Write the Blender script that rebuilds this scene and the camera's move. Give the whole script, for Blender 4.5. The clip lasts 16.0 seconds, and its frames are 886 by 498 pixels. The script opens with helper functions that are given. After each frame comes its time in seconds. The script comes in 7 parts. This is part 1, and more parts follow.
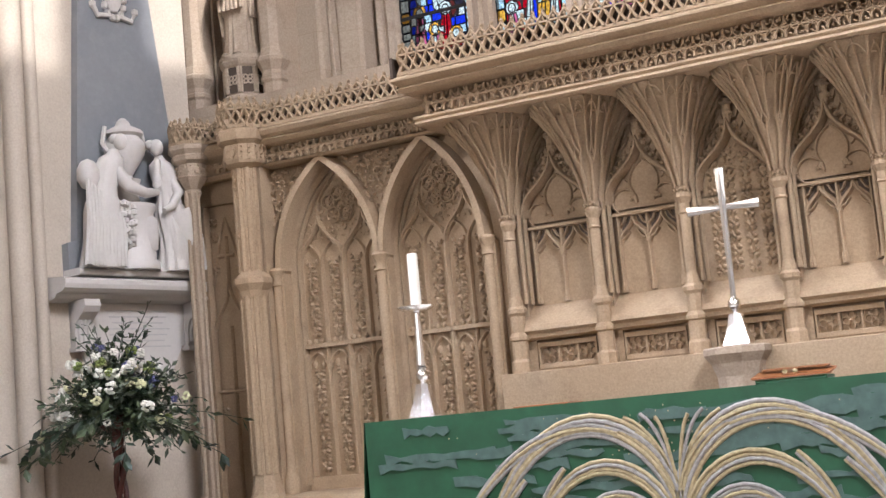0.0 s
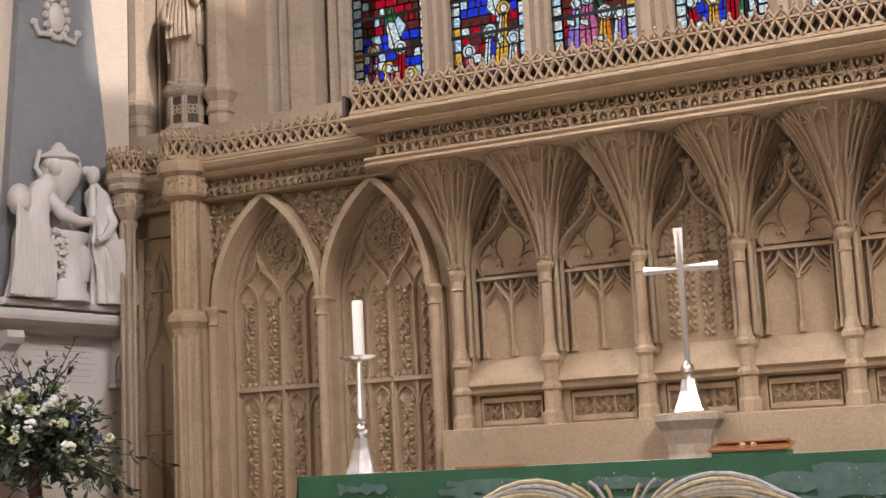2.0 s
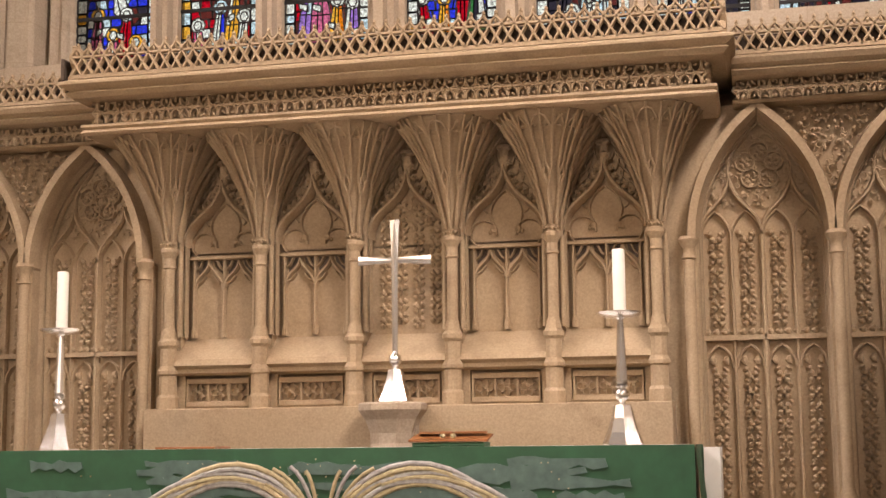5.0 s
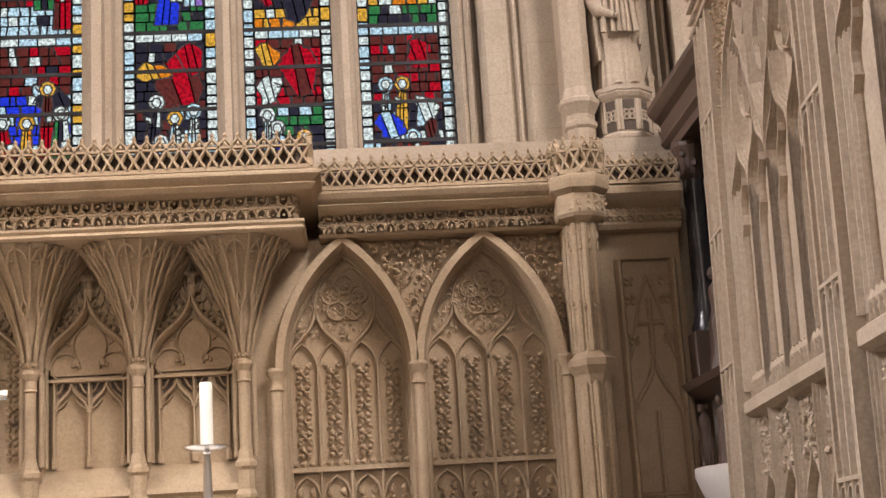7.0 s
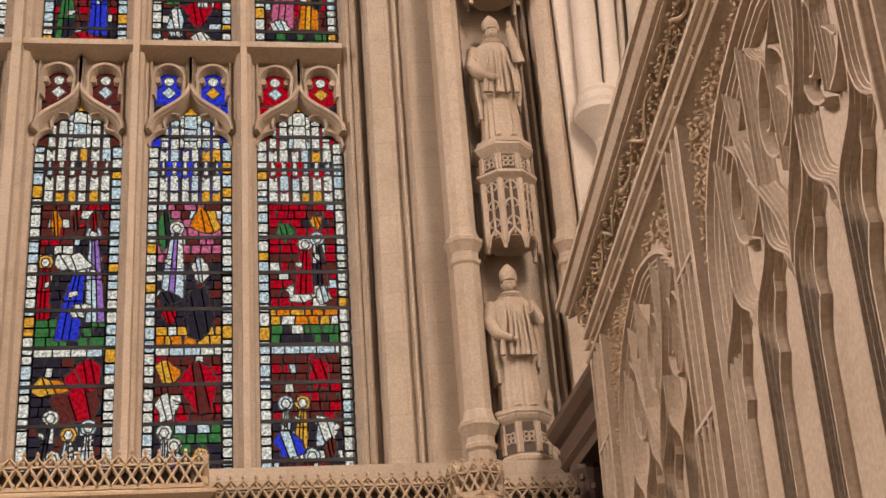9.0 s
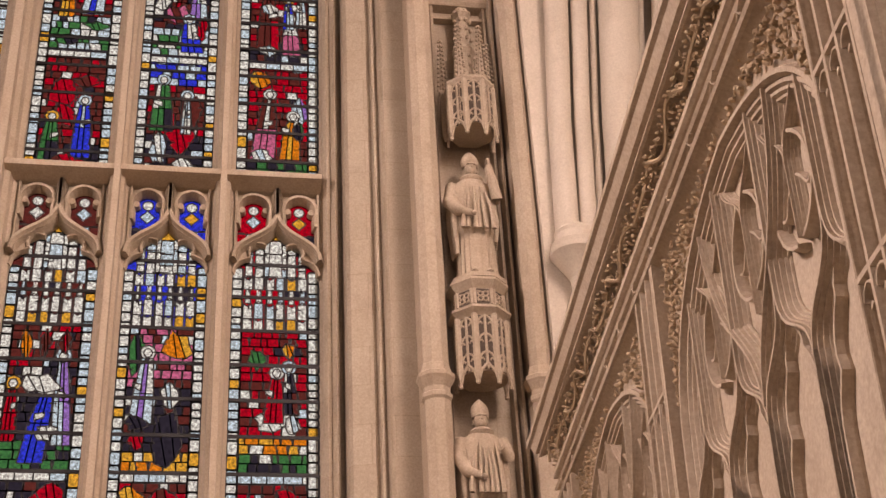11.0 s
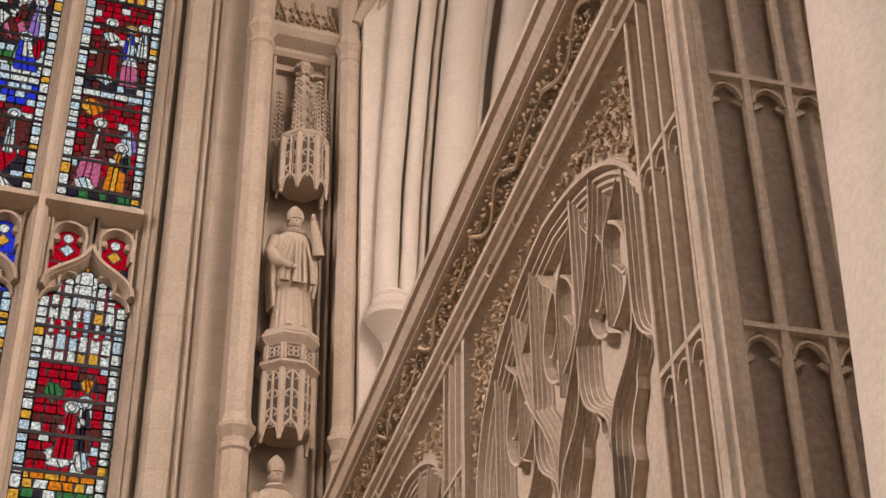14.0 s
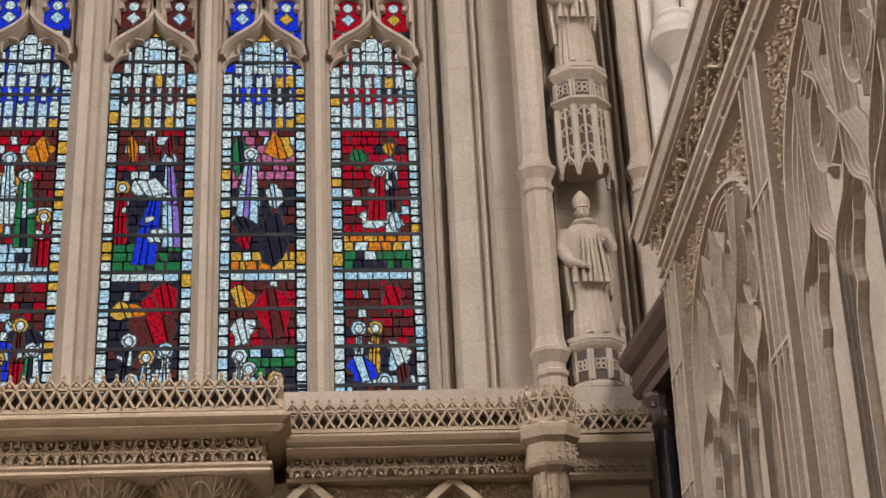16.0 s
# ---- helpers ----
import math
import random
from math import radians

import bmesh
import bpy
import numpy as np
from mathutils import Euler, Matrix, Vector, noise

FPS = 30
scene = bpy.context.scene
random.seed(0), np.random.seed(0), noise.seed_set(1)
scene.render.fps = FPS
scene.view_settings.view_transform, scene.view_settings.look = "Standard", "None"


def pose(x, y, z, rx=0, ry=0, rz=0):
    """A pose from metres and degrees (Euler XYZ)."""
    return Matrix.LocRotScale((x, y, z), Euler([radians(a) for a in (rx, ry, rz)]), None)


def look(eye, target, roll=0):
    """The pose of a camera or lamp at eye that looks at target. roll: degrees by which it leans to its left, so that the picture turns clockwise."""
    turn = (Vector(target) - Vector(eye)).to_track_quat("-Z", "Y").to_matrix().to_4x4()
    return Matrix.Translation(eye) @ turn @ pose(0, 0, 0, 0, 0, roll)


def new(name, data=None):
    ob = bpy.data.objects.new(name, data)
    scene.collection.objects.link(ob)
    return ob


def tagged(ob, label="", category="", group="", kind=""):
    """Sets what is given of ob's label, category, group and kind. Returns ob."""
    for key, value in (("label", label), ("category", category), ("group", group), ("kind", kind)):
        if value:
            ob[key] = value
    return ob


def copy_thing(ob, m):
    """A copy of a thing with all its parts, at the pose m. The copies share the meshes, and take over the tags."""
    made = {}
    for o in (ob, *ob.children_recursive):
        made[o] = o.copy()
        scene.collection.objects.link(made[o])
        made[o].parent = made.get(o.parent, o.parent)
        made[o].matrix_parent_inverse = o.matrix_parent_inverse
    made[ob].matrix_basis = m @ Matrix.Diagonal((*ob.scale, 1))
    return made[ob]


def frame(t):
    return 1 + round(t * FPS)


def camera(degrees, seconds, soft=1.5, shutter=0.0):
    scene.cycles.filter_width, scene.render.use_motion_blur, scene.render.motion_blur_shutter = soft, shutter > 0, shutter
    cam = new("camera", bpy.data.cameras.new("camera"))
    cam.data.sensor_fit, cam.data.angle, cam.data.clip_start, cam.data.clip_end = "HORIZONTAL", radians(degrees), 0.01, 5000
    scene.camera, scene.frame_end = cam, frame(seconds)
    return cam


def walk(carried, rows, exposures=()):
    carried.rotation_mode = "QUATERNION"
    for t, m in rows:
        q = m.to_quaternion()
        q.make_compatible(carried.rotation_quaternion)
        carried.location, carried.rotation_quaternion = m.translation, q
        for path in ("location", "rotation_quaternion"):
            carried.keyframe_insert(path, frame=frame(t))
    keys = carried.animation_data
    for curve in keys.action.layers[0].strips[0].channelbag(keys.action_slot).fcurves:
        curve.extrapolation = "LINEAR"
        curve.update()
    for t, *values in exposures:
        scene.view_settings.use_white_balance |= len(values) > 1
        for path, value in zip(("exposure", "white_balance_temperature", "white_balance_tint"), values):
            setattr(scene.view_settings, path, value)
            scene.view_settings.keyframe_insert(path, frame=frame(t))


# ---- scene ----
cam = camera(35.38, 16.0)

# seconds, eye, yaw to the left of +y, pitch up, roll
PATH = [
    (0.0, (2.387, -8.479, 1.453), 27.67, 7.44, -5.24),
    (0.5, (2.159, -8.216, 1.548), 27.44, 8.51, -5.72),
    (1.0, (2.159, -8.217, 1.549), 27.17, 9.49, -5.32),
    (1.5, (2.161, -8.218, 1.549), 26.25, 9.66, -4.25),
    (2.0, (2.159, -8.217, 1.549), 24.78, 8.96, -2.76),
    (2.5, (2.155, -8.214, 1.550), 22.86, 7.76, -1.41),
    (3.0, (2.155, -8.214, 1.550), 20.98, 6.60, -0.64),
    (3.2, (2.155, -8.215, 1.551), 20.30, 6.21, -0.51),
    (5.3, (2.156, -8.220, 1.549), 11.01, 8.85, -0.28),
    (5.5, (2.157, -8.221, 1.551), 9.49, 9.56, -0.02),
    (6.0, (2.156, -8.223, 1.549), 5.06, 10.48, -0.29),
    (6.5, (2.157, -8.220, 1.551), 0.28, 11.26, -1.45),
    (7.0, (2.158, -8.218, 1.552), -4.30, 12.86, -3.53),
    (7.5, (2.158, -8.217, 1.550), -6.42, 17.23, -5.06),
    (8.0, (2.158, -8.220, 1.550), -7.36, 21.02, -5.41),
    (8.5, (2.159, -8.220, 1.551), -8.34, 23.82, -5.18),
    (9.0, (2.160, -8.220, 1.548), -9.56, 25.73, -4.45),
    (11.5, (2.161, -8.217, 1.547), -11.25, 32.69, -3.42),
    (12.0, (2.163, -8.219, 1.546), -11.37, 34.45, -3.66),
    (12.5, (2.164, -8.221, 1.548), -12.34, 35.92, -3.74),
    (13.0, (2.164, -8.221, 1.549), -14.31, 36.39, -3.40),
    (13.5, (2.163, -8.220, 1.547), -16.64, 35.65, -2.84),
    (14.0, (2.158, -8.215, 1.545), -20.09, 33.37, -1.45),
    (14.5, (2.155, -8.214, 1.548), -21.67, 30.40, -1.64),
    (15.0, (2.155, -8.214, 1.548), -16.15, 27.78, -2.36),
    (15.5, (2.157, -8.213, 1.550), -10.37, 24.75, -2.60),
    (16.0, (2.157, -8.215, 1.548), -6.10, 22.91, -2.78),
]


def aim(eye, yaw, pitch, roll):
    a, b = radians(yaw), radians(pitch)
    ahead = Vector((-math.sin(a) * math.cos(b), math.cos(a) * math.cos(b), math.sin(b)))
    return look(eye, Vector(eye) + ahead * 5, roll)


# seconds, stops, kelvin, tint: the phone's own drift of brightness and tone
EXPO = [(0.0, -0.27, 5900, 16), (1.0, -0.36, 6050, 17), (1.5, -0.5, 6300, 18), (2.0, -0.62, 6450, 19), (3.2, -0.42, 6850, 20), (5.5, -0.45, 7800, 26), (6.5, -0.35, 7900, 32), (7.0, -0.45, 6750, 18), (7.5, -0.45, 6100, 12), (8.0, -0.58, 6000, 14), (8.5, -0.65, 6500, 18), (9.0, -0.73, 8000, 27), (11.5, -0.75, 8300, 36), (12.5, -0.78, 7300, 24), (14.0, -0.74, 7400, 27), (14.5, -0.83, 6200, 12), (15.0, -0.65, 6300, 17), (16.0, -0.74, 6200, 14)]
walk(cam, [(t, aim(e, y, p, r)) for t, e, y, p, r in PATH], EXPO)

# ---- light ----
SUN_EL, SUN_AZ = 38.0, 118.0  # degrees; azimuth of the sun from +y clockwise seen from above
world = bpy.data.worlds.new("sky")
scene.world = world
world.use_nodes = True
sky = world.node_tree.nodes.new("ShaderNodeTexSky")
sky.sky_type, sky.sun_disc = "NISHITA", False
sky.sun_elevation, sky.sun_rotation = radians(SUN_EL), radians(SUN_AZ)
world.node_tree.links.new(sky.outputs[0], world.node_tree.nodes["Background"].inputs[0])
world.node_tree.nodes["Background"].inputs[1].default_value = 0.15
sun = new("sun", bpy.data.lights.new("sun", "SUN"))
sun.data.energy, sun.data.angle, sun.data.color = 6.0, radians(0.6), (1.0, 0.93, 0.82)
sa, se = radians(SUN_AZ), radians(SUN_EL)
TO_SUN = Vector((math.sin(sa) * math.cos(se), math.cos(sa) * math.cos(se), math.sin(se)))
sun.matrix_basis = look(TO_SUN * 30, (0, 0, 0))


def window_lamp(name, eye, target, sx, sy, watts, col):
    ob = new(name, bpy.data.lights.new(name, "AREA"))
    ob.data.shape, ob.data.size, ob.data.size_y, ob.data.energy, ob.data.color = "RECTANGLE", sx, sy, watts, col
    ob.data.spread = radians(120)
    ob.matrix_basis = look(eye, target)
    return ob


# daylight of the clerestory and of the great west window, and the warm floodlights that hang over the choir
window_lamp("west_window_light", (0, -23.6, 7.0), (0, 0, 3.5), 5, 6, 200, (1.0, 0.97, 0.93))
window_lamp("south_clerestory_light", (7.3, -7.5, 11.0), (-4.5, -0.8, 2.2), 5, 3, 1750, (1.0, 0.97, 0.94))
window_lamp("north_clerestory_light", (-7.3, -4.2, 11.0), (4, -3, 2.8), 5, 2.5, 1650, (0.98, 0.98, 1.0))


def floodlight(eye, target, watts, cone):
    ob = new("choir_floodlight", bpy.data.lights.new("choir_floodlight", "SPOT"))
    ob.data.energy, ob.data.color, ob.data.shadow_soft_size = watts, (1.0, 0.84, 0.64), 0.12
    ob.data.spot_size, ob.data.spot_blend = radians(cone), 0.7
    ob.matrix_basis = look(eye, target)


floodlight((-2.2, -13.0, 6.4), (-1.2, 0.2, 2.6), 1650, 32)
floodlight((0.8, -13.0, 6.4), (1.9, 0.2, 2.8), 650, 28)

# ---- mesh building ----
rnd = random.Random(7)


class M:
    """Vertices and faces of one mesh."""

    def __init__(self):
        self.v, self.f, self.k = [], [], []

    def add(self, vs, fs, k=0):
        n = len(self.v)
        self.v.extend(vs)
        self.f.extend([tuple(i + n for i in q) for q in fs])
        self.k.extend([k] * len(fs))

    def box(self, x0, x1, y0, y1, z0, z1, c=0.0, k=0):
        """A box, its front edges (towards -y) bevelled by c."""
        if c <= 0:
            vs = [(x, y, z) for x in (x0, x1) for y in (y0, y1) for z in (z0, z1)]
            self.add(vs, [(0, 1, 3, 2), (4, 6, 7, 5), (0, 4, 5, 1), (2, 3, 7, 6), (0, 2, 6, 4), (1, 5, 7, 3)], k)
        else:
            vs = []
            for y, d in ((y1, 0), (y0 + c, 0), (y0, c)):
                vs += [(x0 + d, y, z0 + d), (x1 - d, y, z0 + d), (x1 - d, y, z1 - d), (x0 + d, y, z1 - d)]
            fs = [(0, 1, 2, 3), (11, 10, 9, 8)]
            for a in (0, 4):
                fs += [(a + i, a + 4 + i, a + 4 + (i + 1) % 4, a + (i + 1) % 4) for i in range(4)]
            self.add(vs, fs, k)

    def prism(self, poly, y0, y1, c=0.0, k=0):
        """A polygon in x, z (counter-clockwise as seen from -y) stretched from y1 to y0, front edge pulled in by c."""
        n = len(poly)
        mx, mz = sum(p[0] for p in poly) / n, sum(p[1] for p in poly) / n
        s = 1 - c
        vs = [(x, y1, z) for x, z in poly] + [(mx + (x - mx) * s, y0, mz + (z - mz) * s) for x, z in poly]
        self.add(vs, [tuple(range(n)), tuple(range(2 * n - 1, n - 1, -1))] + [(i, i + n, (i + 1) % n + n, (i + 1) % n) for i in range(n)], k)

    def rib(self, path, w, y, d, face=0.35, closed=False, k=0):
        """A moulded rib along a path in x, z: w wide at its root at y, standing d proud towards -y with a narrower face."""
        p = [Vector((a, b)) for a, b in path]
        n = len(p)
        ring = []
        for i in range(n):
            a = p[(i - 1) % n] if (closed or i > 0) else p[i]
            b = p[(i + 1) % n] if (closed or i < n - 1) else p[i]
            t = b - a
            t = t.normalized() if t.length > 1e-9 else Vector((1, 0))
            nn = Vector((-t.y, t.x))
            h, g = w / 2, w / 2 * face
            for o, yy in ((h, y), (h, y - d * 0.35), (g, y - d), (-g, y - d), (-h, y - d * 0.35), (-h, y)):
                q = p[i] + nn * o
                ring.append((q.x, yy, q.y))
        m = n if closed else n - 1
        fs = []
        for i in range(m):
            a, b = i * 6, ((i + 1) % n) * 6
            fs += [(a + j, a + j + 1, b + j + 1, b + j) for j in range(5)]
        if not closed:
            fs += [tuple(range(6)), tuple(range(n * 6 - 1, n * 6 - 7, -1))]
        self.add(ring, fs, k)

    def tube(self, path, r, n=8, k=0):
        """A round bar along 3D points; r is a number or one for each point."""
        p = [Vector(q) for q in path]
        vs = []
        for i, q in enumerate(p):
            t = (p[min(i + 1, len(p) - 1)] - p[max(i - 1, 0)]).normalized()
            a = t.orthogonal().normalized() if abs(t.z) < 0.9 else t.cross(Vector((0, 1, 0))).normalized()
            if i and a.dot(last) < 0:
                a = -a
            last = a
            b = t.cross(a)
            rr = r[i] if isinstance(r, (list, tuple)) else r
            vs += [tuple(q + a * rr * math.cos(2 * math.pi * j / n) + b * rr * math.sin(2 * math.pi * j / n)) for j in range(n)]
        fs = [(i * n + j, i * n + (j + 1) % n, (i + 1) * n + (j + 1) % n, (i + 1) * n + j) for i in range(len(p) - 1) for j in range(n)]
        self.add(vs, fs + [tuple(range(n - 1, -1, -1)), tuple(range((len(p) - 1) * n, len(p) * n))], k)

    def lathe(self, prof, cx, cy, n=16, a0=0.0, a1=360.0, sx=1.0, sy=1.0, ph=0.0, k=0):
        """(radius, z) turned round an upright axis, whole or in part (angle 270 faces the viewer)."""
        full = a1 - a0 >= 359.9
        m = n if full else n + 1
        vs = [(cx + sx * r * math.cos(radians(a0 + ph + (a1 - a0) * j / n)), cy + sy * r * math.sin(radians(a0 + ph + (a1 - a0) * j / n)), z) for r, z in prof for j in range(m)]
        fs = [(i * m + j, i * m + (j + 1) % m, (i + 1) * m + (j + 1) % m, (i + 1) * m + j) for i in range(len(prof) - 1) for j in range(n)]
        if full:
            fs += [tuple(range(m - 1, -1, -1)), tuple(range((len(prof) - 1) * m, len(prof) * m))]
        self.add(vs, fs, k)

    def run(self, prof, x0, x1, k=0):
        """A moulding: a profile in y, z (from low to high) drawn from x0 to x1, with ends."""
        n = len(prof)
        self.add([(x0, y, z) for y, z in prof] + [(x1, y, z) for y, z in prof], [(i, i + n, i + n + 1, i + 1) for i in range(n - 1)] + [tuple(range(n)), tuple(range(2 * n - 1, n - 1, -1))], k)

    def blob(self, x, y, z, sx, sy, sz, k=0, turn=0.0):
        """A small rounded lump in relief."""
        vs = []
        for rr, dd in ((1.0, 0.0), (0.72, 0.75)):
            for j in range(6):
                a = j * math.pi / 3 + turn
                w = rr * (1 + 0.25 * (j % 2))
                vs.append((x + sx * w * math.cos(a), y - sy * dd, z + sz * w * math.sin(a)))
        vs.append((x, y - sy, z))
        fs = [(j, j + 6, (j + 1) % 6 + 6, (j + 1) % 6) for j in range(6)] + [(j + 6, 12, (j + 1) % 6 + 6) for j in range(6)]
        self.add(vs, fs, k)

    def leaf(self, x, y, z, s, a, d, k=0):
        """A curled carved leaf in relief, pointing along a (radians)."""
        c, q = math.cos(a), math.sin(a)
        pts = [(-0.9, 0, 0), (-0.3, 0.55, 0.3), (0.1, 0.3, 0.7), (0.5, 0.5, 0.4), (1.0, 0, 0.5), (0.5, -0.5, 0.4), (0.1, -0.3, 0.7), (-0.3, -0.55, 0.3), (0.1, 0, 1.0)]
        vs = [(x + s * (u * c - w * q), y - d * h, z + s * (u * q + w * c)) for u, w, h in pts]
        base = [(x + s * 0.8 * (u * c - w * q), y + 0.01, z + s * 0.8 * (u * q + w * c)) for u, w, h in pts[:8]]
        self.add(vs + base, [(i, 8, (i + 1) % 8) for i in range(8)] + [(i, (i + 1) % 8, (i + 1) % 8 + 9, i + 9) for i in range(8)], k)

    def ball(self, x, y, z, rx, ry=None, rz=None, n=10, k=0):
        ry, rz = ry or rx, rz or rx
        m = n // 2
        prof = [(math.sin(math.pi * i / m), -math.cos(math.pi * i / m)) for i in range(m + 1)]
        vs = [(x + rx * max(r, 0.01) * math.cos(2 * math.pi * j / n), y + ry * max(r, 0.01) * math.sin(2 * math.pi * j / n), z + rz * h) for r, h in prof for j in range(n)]
        self.add(vs, [(i * n + j, i * n + (j + 1) % n, (i + 1) * n + (j + 1) % n, (i + 1) * n + j) for i in range(m) for j in range(n)], k)


def part(name, m, mats, parent=None, label="", smooth=False, at=None):
    """One mesh object out of m, under parent."""
    me = bpy.data.meshes.new(name)
    me.from_pydata(m.v, [], m.f)
    mats = mats if isinstance(mats, (list, tuple)) else [mats]
    for x in mats:
        me.materials.append(x)
    if len(mats) > 1:
        me.polygons.foreach_set("material_index", m.k)
    bm = bmesh.new()
    bm.from_mesh(me)
    bmesh.ops.recalc_face_normals(bm, faces=bm.faces)
    bm.to_mesh(me)
    bm.free()
    if smooth:
        me.polygons.foreach_set("use_smooth", [True] * len(me.polygons))
        me.set_sharp_from_angle(angle=radians(smooth if smooth is not True else 40))
    ob = new(name, me)
    if parent:
        ob.parent = parent
    if at is not None:
        ob.matrix_basis = at
    if label:
        tagged(ob, label)
    return ob


def thing(name, label, category, group="", kind="", at=None):
    ob = new(name)
    ob.empty_display_size = 0.1
    if at is not None:
        ob.matrix_basis = at
    return tagged(ob, label, category, group, kind)


def pointed(cx, half, zs, za, n=10):
    """A pointed arch from its left springing over the apex to its right one."""
    h = za - zs
    r = (half * half + h * h) / (2 * half)
    out = []
    for i in range(n + 1):
        a = math.asin(min(1, h / r)) * i / n
        out.append((cx - half + r - r * math.cos(a), zs + r * math.sin(a)))
    return out + [(2 * cx - x, z) for x, z in reversed(out[:-1])]


def bez(p0, p1, p2, p3, n=8):
    return [tuple((1 - t) ** 3 * a + 3 * (1 - t) ** 2 * t * b + 3 * (1 - t) * t * t * c + t ** 3 * d for a, b, c, d in zip(p0, p1, p2, p3)) for t in [i / n for i in range(n + 1)]]


def ogee(cx, half, zs, za, n=7):
    h = za - zs
    left = bez((cx - half, zs), (cx - half, zs + 0.5 * h), (cx - 0.12 * half, zs + 0.45 * h), (cx, za), n)
    return left + [(2 * cx - x, z) for x, z in reversed(left[:-1])]


def circle(cx, cz, r, n=12, a0=0.0):
    return [(cx + r * math.cos(2 * math.pi * i / n + a0), cz + r * math.sin(2 * math.pi * i / n + a0)) for i in range(n)]


def inside(poly, x, z):
    c = False
    for (x0, z0), (x1, z1) in zip(poly, poly[1:] + poly[:1]):
        if (z0 > z) != (z1 > z) and x < (x1 - x0) * (z - z0) / (z1 - z0) + x0:
            c = not c
    return c


def carve(m, u, y, w, s, d, k=0):
    """One undercut lump of leaf carving: a curled leaf, a berry or a bent stem, with shadow round it."""
    e = rnd.random()
    a = rnd.uniform(0, 6.28)
    if e < 0.45:
        m.leaf(u, y + d * 0.2, w, s * rnd.uniform(0.42, 0.6), a, d * rnd.uniform(0.2, 0.45), k)
    elif e < 0.72:
        m.ball(u, y, w, s * rnd.uniform(0.2, 0.34), d * 0.3, s * rnd.uniform(0.2, 0.34), 6, k)
    else:
        g = s * rnd.uniform(0.35, 0.5)
        m.tube([(u + g * math.cos(a + q * 0.95), y + d * 0.12 * math.sin(q), w + g * math.sin(a + q * 0.95)) for q in range(5)], [s * 0.13, s * 0.15, s * 0.15, s * 0.12, s * 0.06], 5, k)


def foliage(m, poly, y, step, d, k=0, keep=None):
    """Carved leafwork filling a polygon in x, z on a face at y."""
    xs, zs = [p[0] for p in poly], [p[1] for p in poly]
    z = min(zs) + step * 0.4
    row = 0
    while z < max(zs):
        x = min(xs) + step * (0.3 + 0.5 * (row % 2))
        while x < max(xs):
            u, w = x + rnd.uniform(-0.25, 0.25) * step, z + rnd.uniform(-0.25, 0.25) * step
            if inside(poly, u, w) and (keep is None or keep(u, w)):
                carve(m, u, y - d * rnd.uniform(0.45, 0.85), w, step, d, k)
            x += step
        z += step * 0.85
        row += 1


def rosette(m, x, y, z, r, d, k=0):
    """A cusped flower: four lobes round a boss."""
    for i in range(4):
        a = math.pi / 4 + i * math.pi / 2
        m.blob(x + r * 0.55 * math.cos(a), y, z + r * 0.55 * math.sin(a), r * 0.36, d * 0.8, r * 0.36, k, a)
    m.blob(x, y, z, r * 0.28, d, r * 0.28, k)

# ---- materials ----


def material(name):
    mat = bpy.data.materials.new(name)
    mat.use_nodes = True
    t = mat.node_tree
    return mat, t, t.nodes["Principled BSDF"], lambda kind: t.nodes.new(kind)


def mixcol(t, blend, fac, a, b):
    n = t.nodes.new("ShaderNodeMix")
    n.data_type, n.blend_type = "RGBA", blend
    for i, x in ((0, fac), (6, a), (7, b)):
        if hasattr(x, "is_output"):
            t.links.new(x, n.inputs[i])
        else:
            n.inputs[i].default_value = x if i == 0 else (*x, 1)
    return n.outputs[2]


def noise_of(t, scale, detail=5, rough=0.6, vec=None):
    n = t.nodes.new("ShaderNodeTexNoise")
    n.inputs["Scale"].default_value, n.inputs["Detail"].default_value, n.inputs["Roughness"].default_value = scale, detail, rough
    if vec:
        t.links.new(vec, n.inputs["Vector"])
    return n.outputs["Fac"]


def ramp(t, src, lo, hi, c0=(0, 0, 0), c1=(1, 1, 1)):
    n = t.nodes.new("ShaderNodeValToRGB")
    n.color_ramp.elements[0].position, n.color_ramp.elements[1].position = lo, hi
    n.color_ramp.elements[0].color, n.color_ramp.elements[1].color = (*c0, 1), (*c1, 1)
    t.links.new(src, n.inputs[0])
    return n.outputs[0]


def stone(name, base, warm, dark, rough=0.85, grain=60, bump=0.35, stain=0.5, speck=0.5):
    """Limestone: broad tone changes, stains of its own shape, fine grain and pitting."""
    mat, t, b, add = material(name)
    geo = add("ShaderNodeNewGeometry").outputs["Position"]
    broad = noise_of(t, 0.9, 4, 0.6, geo)
    mid = noise_of(t, 5, 6, 0.65, geo)
    fine = noise_of(t, grain, 4, 0.7, geo)
    col = mixcol(t, "MIX", ramp(t, broad, 0.35, 0.68), base, warm)
    col = mixcol(t, "MIX", ramp(t, mid, 0.52, 0.74, (0, 0, 0), (stain, stain, stain)), col, dark)
    col = mixcol(t, "MULTIPLY", speck, col, ramp(t, fine, 0.32, 0.66, (0.5, 0.46, 0.42), (1.05, 1.05, 1.05)))
    t.links.new(col, b.inputs["Base Color"])
    b.inputs["Roughness"].default_value = rough
    bp = add("ShaderNodeBump")
    bp.inputs["Strength"].default_value, bp.inputs["Distance"].default_value = bump, 0.007
    t.links.new(fine, bp.inputs["Height"])
    t.links.new(bp.outputs[0], b.inputs["Normal"])
    return mat


